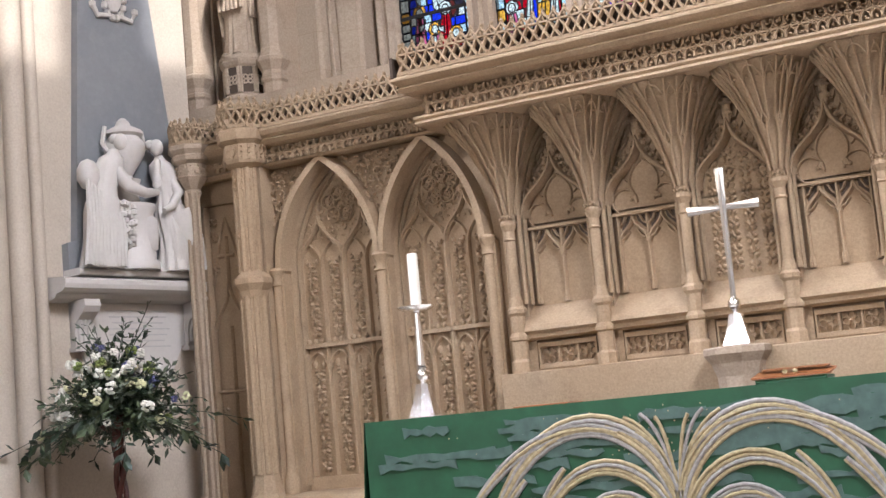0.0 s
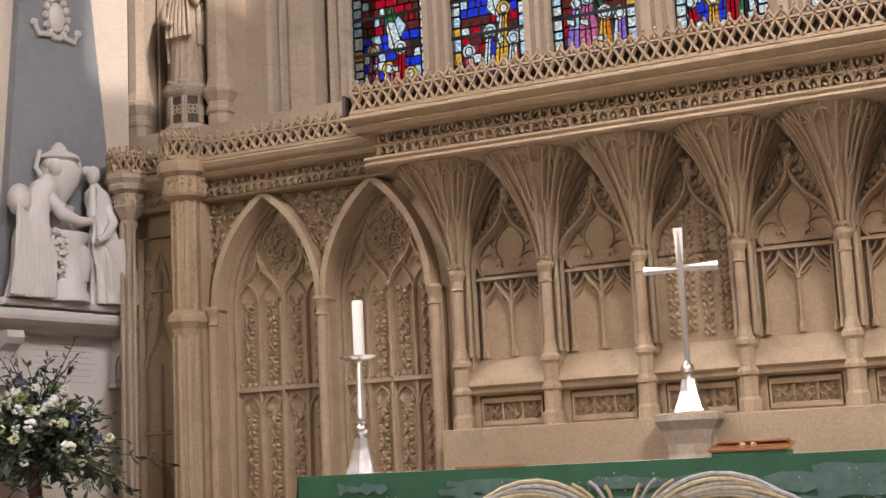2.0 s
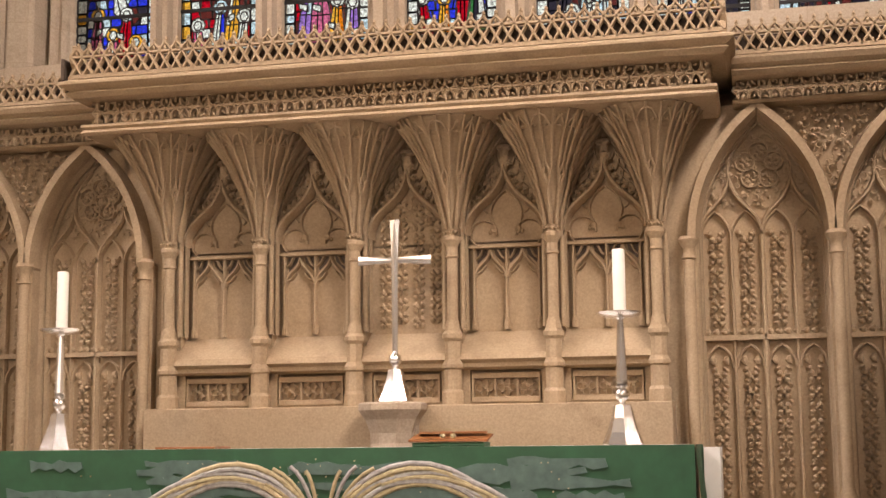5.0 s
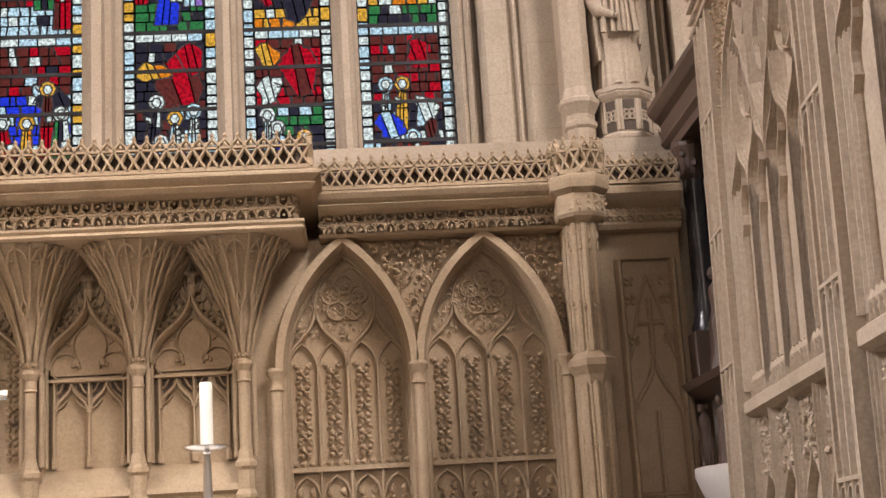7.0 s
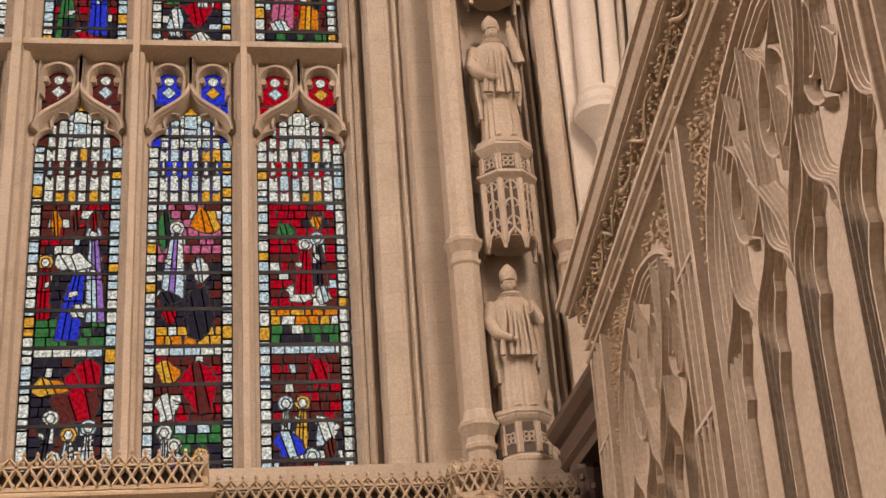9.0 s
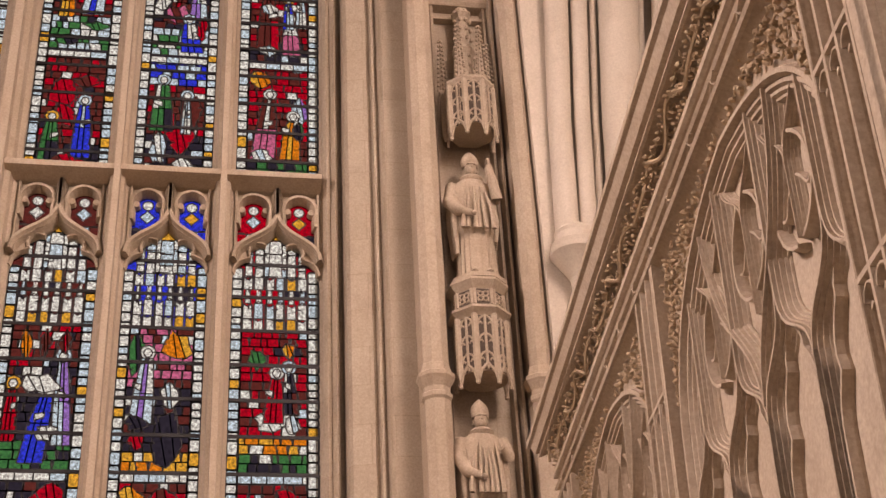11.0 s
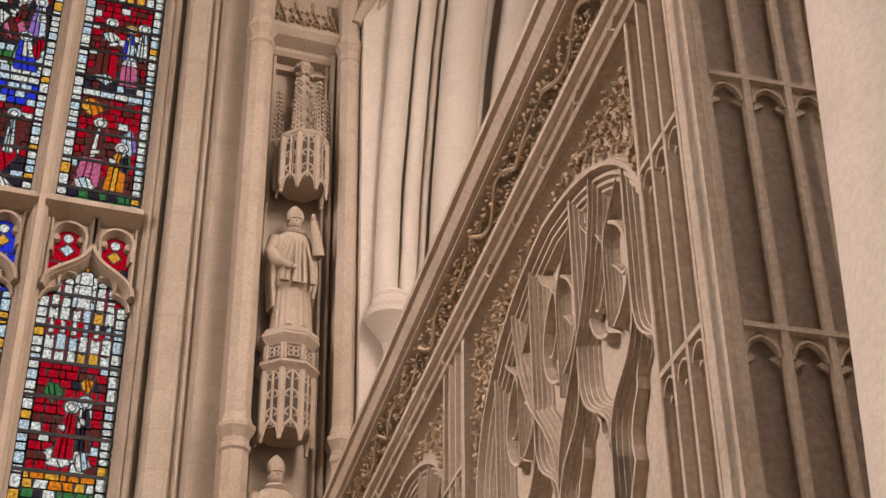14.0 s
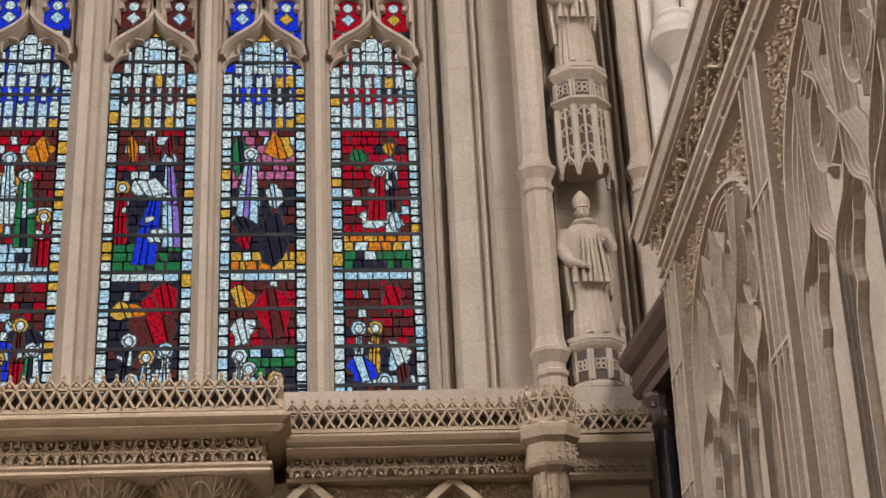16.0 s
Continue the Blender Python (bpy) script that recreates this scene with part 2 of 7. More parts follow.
def plain(name, col, rough=0.5, metal=0.0, vary=0.25, scale=8, bump=0.0, bscale=80, coat=0.0):
    mat, t, b, add = material(name)
    geo = add("ShaderNodeNewGeometry").outputs["Position"]
    v = noise_of(t, scale, 5, 0.6, geo)
    dark = tuple(c * (1 - vary) for c in col)
    t.links.new(ramp(t, v, 0.3, 0.7, dark, col), b.inputs["Base Color"])
    b.inputs["Roughness"].default_value, b.inputs["Metallic"].default_value = rough, metal
    b.inputs["Coat Weight"].default_value = coat
    if bump:
        bp = add("ShaderNodeBump")
        bp.inputs["Strength"].default_value, bp.inputs["Distance"].default_value = bump, 0.004
        t.links.new(noise_of(t, bscale, 3, 0.6, geo), bp.inputs["Height"])
        t.links.new(bp.outputs[0], b.inputs["Normal"])
    return mat


def blocks(name, base, warm, dark, course=0.32, length=0.75):
    """Ashlar: the stone above with faint joints between its courses."""
    mat = stone(name, base, warm, dark)
    t = mat.node_tree
    b = t.nodes["Principled BSDF"]
    geo = t.nodes.new("ShaderNodeNewGeometry").outputs["Position"]
    sep, com = t.nodes.new("ShaderNodeSeparateXYZ"), t.nodes.new("ShaderNodeCombineXYZ")
    add = t.nodes.new("ShaderNodeMath")
    t.links.new(geo, sep.inputs[0])
    t.links.new(sep.outputs[0], add.inputs[0])
    t.links.new(sep.outputs[1], add.inputs[1])
    t.links.new(add.outputs[0], com.inputs[0])
    t.links.new(sep.outputs[2], com.inputs[1])
    br = t.nodes.new("ShaderNodeTexBrick")
    t.links.new(com.outputs[0], br.inputs["Vector"])
    for key, v in (("Scale", 1.0), ("Mortar Size", 0.004), ("Mortar Smooth", 0.3), ("Brick Width", length), ("Row Height", course)):
        br.inputs[key].default_value = v
    br.inputs["Color1"].default_value, br.inputs["Color2"].default_value, br.inputs["Mortar"].default_value = (1, 1, 1, 1), (0.94, 0.93, 0.92, 1), (0.84, 0.82, 0.79, 1)
    src = b.inputs["Base Color"].links[0].from_socket
    t.links.new(mixcol(t, "MULTIPLY", 1.0, src, br.outputs["Color"]), b.inputs["Base Color"])
    return mat


STONE = stone("bath_limestone", (0.47, 0.385, 0.295), (0.42, 0.33, 0.24), (0.29, 0.22, 0.16))
CARVED = stone("carved_limestone", (0.45, 0.345, 0.23), (0.40, 0.29, 0.18), (0.26, 0.18, 0.115), grain=70, stain=0.6)
ASHLAR = blocks("ashlar_limestone", (0.47, 0.39, 0.30), (0.42, 0.34, 0.255), (0.31, 0.245, 0.185))
# dark copy of the limestone, its colour standing for shade in openings and hollows
SHADE_DARK = stone("shade_dark_limestone", (0.1, 0.075, 0.055), (0.085, 0.06, 0.045), (0.05, 0.035, 0.03), stain=0.6)
PALE = stone("pale_limestone", (0.60, 0.53, 0.44), (0.54, 0.47, 0.38), (0.43, 0.36, 0.28), stain=0.4, speck=0.3)
GREY = stone("grey_marble", (0.20, 0.215, 0.235), (0.25, 0.26, 0.275), (0.32, 0.33, 0.34), rough=0.4, grain=25, bump=0.05, speck=0.15)
MARBLE = stone("white_marble", (0.64, 0.61, 0.58), (0.58, 0.55, 0.51), (0.55, 0.5, 0.46), rough=0.45, grain=40, bump=0.06, stain=0.35, speck=0.12)
DARKM = stone("dark_marble", (0.03, 0.03, 0.035), (0.05, 0.048, 0.05), (0.09, 0.085, 0.08), rough=0.25, grain=30, bump=0.05)
BROWN = stone("brown_stone", (0.1, 0.06, 0.042), (0.08, 0.048, 0.035), (0.05, 0.032, 0.025), rough=0.5)
SILVER = plain("polished_silver", (0.88, 0.86, 0.83), 0.27, 1.0, 0.08, 30)
WAX = plain("candle_wax", (0.83, 0.8, 0.72), 0.45, 0, 0.06, 10)
GREEN = plain("green_silk", (0.018, 0.10, 0.045), 0.55, 0, 0.35, 6, 0.3, 300)
TEAL = plain("teal_silk_patch", (0.085, 0.155, 0.135), 0.5, 0, 0.4, 14, 0.3, 250)
GOLD = plain("gold_thread", (0.5, 0.42, 0.25), 0.45, 0.2, 0.4, 40, 0.5, 200)
THREAD = plain("silver_thread", (0.42, 0.41, 0.39), 0.45, 0.2, 0.4, 40, 0.5, 200)
FADED = plain("faded_lettering", (0.52, 0.5, 0.48), 0.6, 0, 0.15, 40)
LINEN = plain("white_linen", (0.8, 0.78, 0.73), 0.8, 0, 0.06, 20)
LEATHER = plain("brown_leather", (0.30, 0.11, 0.035), 0.45, 0, 0.3, 20)
LEAD = plain("window_lead", (0.02, 0.02, 0.022), 0.6, 0.3, 0.2, 30)
PAVING = stone("floor_stone", (0.3, 0.26, 0.21), (0.26, 0.22, 0.18), (0.18, 0.15, 0.12), rough=0.5)
WOOD = plain("red_brown_wood", (0.08, 0.018, 0.012), 0.35, 0, 0.5, 30)
LEAVES = [plain("olive_leaf", (0.07, 0.1, 0.045), 0.5, 0, 0.5, 40), plain("dark_leaf", (0.02, 0.04, 0.02), 0.45, 0, 0.5, 40), plain("grey_leaf", (0.15, 0.18, 0.13), 0.55, 0, 0.4, 40)]
PETALS = [plain("white_petal", (0.8, 0.79, 0.72), 0.6, 0, 0.1, 50), plain("cream_petal", (0.72, 0.72, 0.45), 0.6, 0, 0.15, 50), plain("blue_petal", (0.12, 0.13, 0.28), 0.6, 0, 0.3, 50), plain("green_petal", (0.25, 0.32, 0.08), 0.6, 0, 0.3, 50)]


def glass(name, col, clear=0.35):
    """Painted window glass: lets the sky through in its colour, cloudy with old paint and grime."""
    mat, t, b, add = material(name)
    out = t.nodes["Material Output"]
    geo = add("ShaderNodeNewGeometry").outputs["Position"]
    v = noise_of(t, 38, 5, 0.7, geo)
    c = ramp(t, v, 0.36, 0.6, tuple(x * 0.32 for x in col), col)
    tr, tl, gl, m1, m2 = add("ShaderNodeBsdfTransparent"), add("ShaderNodeBsdfTranslucent"), add("ShaderNodeBsdfGlossy"), add("ShaderNodeMixShader"), add("ShaderNodeMixShader")
    t.links.new(c, tr.inputs[0])
    t.links.new(c, tl.inputs[0])
    gl.inputs["Roughness"].default_value = 0.15
    m1.inputs[0].default_value, m2.inputs[0].default_value = clear, 0.012
    t.links.new(tl.outputs[0], m1.inputs[1])
    t.links.new(tr.outputs[0], m1.inputs[2])
    t.links.new(m1.outputs[0], m2.inputs[1])
    t.links.new(gl.outputs[0], m2.inputs[2])
    t.links.new(m2.outputs[0], out.inputs[0])
    return mat


GLASS = [glass("white_glass", (0.72, 0.84, 0.8), 0.85), glass("red_glass", (0.5, 0.006, 0.02), 0.85), glass("blue_glass", (0.02, 0.05, 0.75), 0.85), glass("yellow_glass", (0.78, 0.45, 0.06), 0.85),
         glass("green_glass", (0.03, 0.22, 0.07), 0.85), glass("purple_glass", (0.33, 0.2, 0.62), 0.85), glass("pale_blue_glass", (0.52, 0.76, 0.86), 0.85), glass("brown_glass", (0.14, 0.03, 0.025), 0.85), glass("dark_glass", (0.03, 0.028, 0.045), 0.85), glass("pink_glass", (0.6, 0.16, 0.3), 0.85), glass("orange_glass", (0.8, 0.26, 0.02), 0.85)]

# ---- the building ----


def vprism(m, poly, z0, z1, k=0):
    n = len(poly)
    m.add([(x, y, z0) for x, y in poly] + [(x, y, z1) for x, y in poly], [tuple(range(n - 1, -1, -1)), tuple(range(n, 2 * n))] + [(i, (i + 1) % n, (i + 1) % n + n, i + n) for i in range(n)], k)


m = M()
m.box(-12, 12, -24, 2, -0.3, 0.0)
floor = tagged(part("floor", m, PAVING), "worn grey-brown stone paving of the choir", "floor", kind="structure")
m = M()
m.box(-4.6, 7.5, -4.2, 0.4, 0.0, 0.19)
m.box(-4.6, 7.5, -3.8, 0.4, 0.19, 0.37)
m.box(-3.2, 3.2, -3.2, 0.4, 0.37, 0.55)
tagged(part("sanctuary_steps", m, PAVING), "pale stone steps under the altar", "steps", kind="structure")

# east wall: low part behind the reredos, moulded jambs, flanks and the part over the window
m = M()
m.box(-5.3, 5.3, 0.5, 1.9, 0.0, 4.25)
JAMB = [(3.05, 1.62), (3.05, 1.46), (3.07, 1.44), (3.075, 1.4), (3.1, 1.36), (3.135, 1.38), (3.14, 1.34), (3.165, 1.3), (3.185, 1.32), (3.19, 1.4), (3.225, 1.41), (3.235, 1.18), (3.26, 1.14), (3.42, 1.1), (3.43, 1.125), (3.45, 1.12), (3.46, 1.06), (3.48, 1.05), (3.485, 1.075), (3.505, 1.07), (3.515, 0.99), (3.54, 0.95)]
for s in (-1, 1):
    vprism(m, [(s * x, y) for x, y in JAMB + [(5.3, 0.95), (5.3, 1.9), (3.05, 1.9)]], 4.25, 13.0)
m.box(-5.3, 5.3, 0.95, 1.9, 13.0, 20.0)
wall_east = tagged(part("wall_east", m, ASHLAR), "warm limestone east wall round the great window", "wall", kind="structure")

m = M()
NW = pose(-4.522, -1.093, 0, 0, 0, 78.82)
m.box(-0.6, 1.47, 0.25, 0.9, 0, 20)
wall_north_1 = tagged(part("wall_north_1", m, PALE, at=NW), "pale limestone wall behind the wall monument", "wall", kind="structure")
m = M()
for x, r in ((-0.22, 0.09), (-0.06, 0.05), (-0.5, 0.16)):
    m.lathe([(r, 0), (r, 20)], x, 0.2, 14)
m.box(-1.4, -0.45, 0.17, 0.85, 0, 20)
tagged(part("wall_pier", m, PALE, at=NW, smooth=50), "pale moulded limestone pier beside the monument", "pier", kind="structure")


def holed_wall(name, x0, x1, y0, y1, z1, holes, label):
    """A long wall with window openings (y0, y1, z0, z1)."""
    m = M()
    ys = sorted({y0, y1, *[h[0] for h in holes], *[h[1] for h in holes]})
    for a, b in zip(ys, ys[1:]):
        z = 0.0
        for h in sorted((h for h in holes if h[0] <= a and h[1] >= b), key=lambda h: h[2]):
            m.box(x0, x1, a, b, z, h[2])
            z = h[3]
        m.box(x0, x1, a, b, z, z1)
    return tagged(part(name, m, ASHLAR), label, "wall", kind="structure")


# the two high slots are out of view, placed to throw the sun patches
holed_wall("wall_south", 7.5, 8.2, -24, 2, 20, [(-10.5, -1.5, 9.5, 12.5), (-8.4, -7.3, 15.2, 18.6), (-6.8, -4.9, 15.2, 18.6)], "pale limestone south wall with clerestory windows and unseen slots added for the sun")
holed_wall("wall_north_2", -8.2, -7.5, -24, 2, 20, [(-10.5, -1.5, 9.5, 12.5)], "pale limestone north wall with clerestory windows")
m = M()
m.box(-8.2, -4.5, -24.6, -24, 0, 20)
m.box(4.5, 8.2, -24.6, -24, 0, 20)
m.box(-4.5, 4.5, -24.6, -24, 0, 4.5)
m.box(-4.5, 4.5, -24.6, -24, 14.5, 20)
tagged(part("wall_west", m, ASHLAR), "pale limestone west wall with a great window", "wall", kind="structure")
m = M()
m.box(-8.2, 8.2, -24.6, 2, 20, 20.4)
tagged(part("ceiling", m, ASHLAR), "pale stone vault high over the choir", "ceiling", kind="structure")
m = M()
m.box(5.3, 8.2, 1.2, 1.9, 0, 20)
m.box(-8.2, -5.3, 1.2, 1.9, 0, 20)
tagged(part("wall_east_aisle", m, ASHLAR), "plain limestone east wall of the aisles", "wall", kind="structure")

# unseen slabs added to keep the sun out of the lower openings
for x in (-8.0, 7.9):
    m = M()
    m.box(x, x + 0.1, -10.5, -1.5, 9.5, 12.5)
    tagged(part("sun_blocking_slab", m, PALE), "pale slab out of view, added to close a clerestory opening to the sun", "glazing", kind="structure")

# ---- great window ----
LIGHTS = [(-3.04, -2.35), (-2.157, -1.506), (-1.31, -0.632), (-0.345, 0.345), (0.632, 1.31), (1.506, 2.157), (2.35, 3.04)]
window = thing("window_1", "tall traceried east window of coloured glass with seven lights", "window", kind="structure")
for (a0, a1), (b0, b1) in zip(LIGHTS, LIGHTS[1:]):
    m = M()
    c, w = (a1 + b0) / 2, b0 - a1
    e = w / 2
    vprism(m, [(c - e, 1.56), (c - e, 1.43), (c - e * 0.72, 1.40), (c - e * 0.6, 1.32), (c - e * 0.3, 1.30), (c - e * 0.25, 1.2), (c + e * 0.25, 1.2), (c + e * 0.3, 1.30), (c + e * 0.6, 1.32), (c + e * 0.72, 1.40), (c + e, 1.43), (c + e, 1.56)], 4.1, 13.0)
    part("mullion", m, STONE, window)
m = M()
m.run([(1.56, 7.93), (1.40, 7.95), (1.24, 8.0), (1.24, 8.05), (1.42, 8.15), (1.56, 8.17)], -3.05, 3.05)
part("transom", m, STONE, window)
m = M()
m.run([(1.56, 4.25), (0.95, 4.1), (0.95, 3.9), (1.56, 3.9)], -3.06, 3.06)
part("sill", m, STONE, window)


def light_head(x0, x1, zs, zt):
    """Cusped ogee head of a light under two trefoiled eyes."""
    m = M()
    cx, h = (x0 + x1) / 2, (x1 - x0) / 2
    za = zt - 0.24
    half = ogee(cx, h, zs, za, 10)
    left = half[:11] + [(cx, zt)]
    for s in (-1, 1):
        run = left if s < 0 else [(2 * cx - x, z) for x, z in left]
        m.rib(run, 0.1, 1.52, 0.15, 0.55)
        m.rib(run, 0.045, 1.38, 0.05, 0.5)
        # stone filling the haunch, and the cusp hanging from it
        m.prism([(cx + s * h, zs - 0.12), (cx + s * h * 0.94, zs - 0.02), (cx + s * h * 0.6, zs + 0.05), (cx + s * h * 0.66, zs + 0.14), (cx + s * h * 0.5, zs + 0.2), (cx + s * h * 0.24, zs + 0.17), (cx + s * h * 0.3, zs + 0.24), (cx + s * h, zs + 0.2)][::s], 1.44, 1.52, 0.02)
        m.rib(bez((cx + s * h, zs - 0.1), (cx + s * h * 0.95, zs + 0.04), (cx + s * h * 0.75, zs + 0.02), (cx + s * h * 0.6, zs + 0.05), 5), 0.035, 1.46, 0.05)
        m.rib(bez((cx + s * h * 0.62, zs + 0.06), (cx + s * h * 0.72, zs + 0.16), (cx + s * h * 0.5, zs + 0.22), (cx + s * h * 0.24, zs + 0.17), 6), 0.035, 1.46, 0.05)
        # eye: a trefoiled arch, its sides running down to the ogee
        ex, r = cx + s * h * 0.54, h * 0.4
        arc = [(ex + r * math.cos(radians(a)), zt - 0.03 - r + r * math.sin(radians(a))) for a in range(-20, 201, 20)]
        m.rib([(ex + r * 0.94, zt - 0.32)] + arc + [(ex - r * 0.94, zt - 0.32)], 0.055, 1.52, 0.13, 0.4)
        for a in (25, 155):
            qx, qz = ex + r * 0.78 * math.cos(radians(a)), zt - 0.05 - r + r * 0.55 * math.sin(radians(a))
            m.prism(circle(qx, qz, 0.036, 8), 1.44, 1.52, 0.2)
        for q in (-1, 1):
            e = ex + q * r
            m.prism([(e, zt), (e - q * r * 0.8, zt), (e - q * r * 0.3, zt - 0.05), (e, zt - r * 0.7)][::q], 1.45, 1.52)
        m.rib([(cx + s * (h - 0.012), zs), (cx + s * (h - 0.012), zt)], 0.04, 1.52, 0.12)
    part("tracery_head", m, STONE, window)


# what each scene of the glass shows: robed forms (across, up, half width, height, colour, lean), rounded patches and bands
SCENES = {
    (4, 0): [("b", 0.0, 1.0, 8), ("e", 0.66, 0.78, 0.36, 0.2, 7), ("e", 0.8, 0.9, 0.2, 0.12, 1), ("e", 0.25, 0.82, 0.26, 0.07, 10), ("f", 0.22, 0.34, 0.11, 0.3, 8, 0.1), ("f", 0.3, 0.04, 0.17, 0.36, 2, 0.05), ("e", 0.4, 0.2, 0.22, 0.07, 0), ("f", 0.76, 0.04, 0.13, 0.36, 9, -0.1), ("f", 0.55, 0.3, 0.1, 0.24, 0, 0), ("f", 0.82, 0.34, 0.1, 0.24, 0, 0)],
    (4, 1): [("b", 0.0, 0.16, 4), ("b", 0.16, 0.68, 8), ("b", 0.68, 1.0, 7), ("f", 0.1, 0.18, 0.12, 0.4, 1, 0), ("f", 0.45, 0.04, 0.18, 0.5, 2, 0.12), ("f", 0.85, 0.16, 0.14, 0.62, 5, -0.05), ("e", 0.45, 0.58, 0.3, 0.08, 0), ("e", 0.62, 0.25, 0.16, 0.06, 0), ("e", 0.22, 0.86, 0.08, 0.1, 10), ("e", 0.5, 0.86, 0.09, 0.1, 7), ("e", 0.78, 0.88, 0.09, 0.1, 1)],
    (5, 0): [("b", 0.0, 0.36, 8), ("b", 0.36, 0.56, 4), ("b", 0.56, 1.0, 7), ("e", 0.18, 0.9, 0.18, 0.1, 10), ("e", 0.2, 0.68, 0.17, 0.1, 0), ("e", 0.66, 0.8, 0.28, 0.16, 1), ("f", 0.36, 0.02, 0.2, 0.44, 2, -0.05), ("f", 0.16, 0.1, 0.09, 0.44, 0, 0), ("f", 0.8, 0.02, 0.17, 0.38, 1, -0.1), ("e", 0.62, 0.3, 0.14, 0.05, 0)],
    (5, 1): [("b", 0.0, 0.1, 3), ("b", 0.1, 0.6, 8), ("b", 0.6, 1.0, 9), ("e", 0.75, 0.86, 0.22, 0.12, 10), ("e", 0.15, 0.8, 0.14, 0.18, 4), ("f", 0.24, 0.32, 0.18, 0.5, 5, 0.05), ("e", 0.68, 0.24, 0.26, 0.2, 8), ("e", 0.66, 0.52, 0.14, 0.1, 0), ("e", 0.22, 0.2, 0.14, 0.07, 1), ("e", 0.2, 0.32, 0.16, 0.05, 4)],
    (6, 0): [("b", 0.0, 0.2, 4), ("b", 0.2, 0.56, 8), ("b", 0.56, 1.0, 7), ("e", 0.7, 0.86, 0.2, 0.1, 1), ("f", 0.2, 0.4, 0.09, 0.3, 0, 0), ("f", 0.4, 0.4, 0.1, 0.3, 3, 0.05), ("e", 0.24, 0.44, 0.2, 0.1, 2), ("e", 0.75, 0.52, 0.2, 0.1, 0), ("e", 0.82, 0.42, 0.12, 0.06, 7), ("f", 0.55, 0.02, 0.16, 0.36, 1, 0), ("e", 0.2, 0.2, 0.1, 0.14, 7)],
    (6, 1): [("b", 0.0, 0.1, 4), ("b", 0.1, 0.24, 10), ("b", 0.24, 0.66, 7), ("b", 0.66, 1.0, 1), ("e", 0.24, 0.8, 0.14, 0.08, 4), ("e", 0.5, 0.36, 0.34, 0.07, 0), ("f", 0.5, 0.34, 0.15, 0.36, 1, 0.05), ("f", 0.76, 0.4, 0.12, 0.34, 8, -0.05), ("e", 0.8, 0.34, 0.1, 0.08, 0), ("e", 0.72, 0.86, 0.1, 0.06, 10)],
    (4, 2): [("b", 0.0, 0.2, 8), ("b", 0.2, 1.0, 7), ("e", 0.3, 0.66, 0.24, 0.14, 1), ("e", 0.38, 0.46, 0.2, 0.12, 1), ("e", 0.7, 0.78, 0.22, 0.05, 1), ("f", 0.2, 0.04, 0.17, 0.4, 4, 0), ("f", 0.7, 0.08, 0.16, 0.52, 2, 0), ("e", 0.5, 0.05, 0.3, 0.05, 1)],
    (4, 3): [("b", 0.0, 0.34, 6), ("b", 0.34, 1.0, 7), ("e", 0.3, 0.1, 0.26, 0.05, 4), ("e", 0.75, 0.26, 0.2, 0.05, 4), ("e", 0.9, 0.84, 0.12, 0.14, 2), ("f", 0.66, 0.38, 0.2, 0.46, 2, 0.08), ("f", 0.24, 0.34, 0.14, 0.4, 10, 0), ("e", 0.2, 0.66, 0.14, 0.08, 0), ("e", 0.2, 0.92, 0.2, 0.05, 10)],
    (5, 2): [("b", 0.0, 0.3, 8), ("b", 0.3, 0.8, 7), ("b", 0.8, 1.0, 2), ("f", 0.26, 0.36, 0.2, 0.48, 4, 0), ("e", 0.72, 0.5, 0.2, 0.24, 1), ("e", 0.6, 0.3, 0.24, 0.12, 1), ("f", 0.68, 0.34, 0.09, 0.36, 0, 0), ("e", 0.24, 0.2, 0.14, 0.14, 0), ("e", 0.66, 0.06, 0.2, 0.06, 0)],
    (5, 3): [("b", 0.0, 0.3, 6), ("b", 0.3, 0.8, 8), ("b", 0.8, 1.0, 1), ("f", 0.4, 0.34, 0.16, 0.46, 7, 0.1), ("f", 0.8, 0.4, 0.16, 0.4, 5, 0), ("e", 0.42, 0.46, 0.22, 0.1, 9), ("f", 0.72, 0.04, 0.2, 0.36, 2, -0.1), ("e", 0.16, 0.56, 0.14, 0.12, 0), ("e", 0.88, 0.3, 0.1, 0.14, 1)],
    (6, 2): [("b", 0.0, 0.14, 4), ("b", 0.14, 0.6, 7), ("b", 0.6, 1.0, 1), ("e", 0.22, 0.9, 0.18, 0.09, 3), ("f", 0.26, 0.16, 0.2, 0.6, 9, 0.08), ("e", 0.86, 0.6, 0.12, 0.16, 5), ("f", 0.7, 0.16, 0.17, 0.4, 10, 0.06), ("e", 0.86, 0.42, 0.1, 0.1, 4), ("e", 0.24, 0.18, 0.2, 0.06, 0)],
    (6, 3): [("b", 0.0, 0.2, 8), ("b", 0.2, 0.76, 7), ("b", 0.76, 1.0, 1), ("f", 0.32, 0.12, 0.2, 0.62, 7, 0), ("e", 0.34, 0.58, 0.16, 0.05, 0), ("f", 0.72, 0.08, 0.16, 0.4, 9, -0.05), ("f", 0.66, 0.36, 0.1, 0.34, 2, 0), ("f", 0.88, 0.38, 0.1, 0.36, 0, 0), ("e", 0.34, 0.12, 0.16, 0.06, 0)],
}


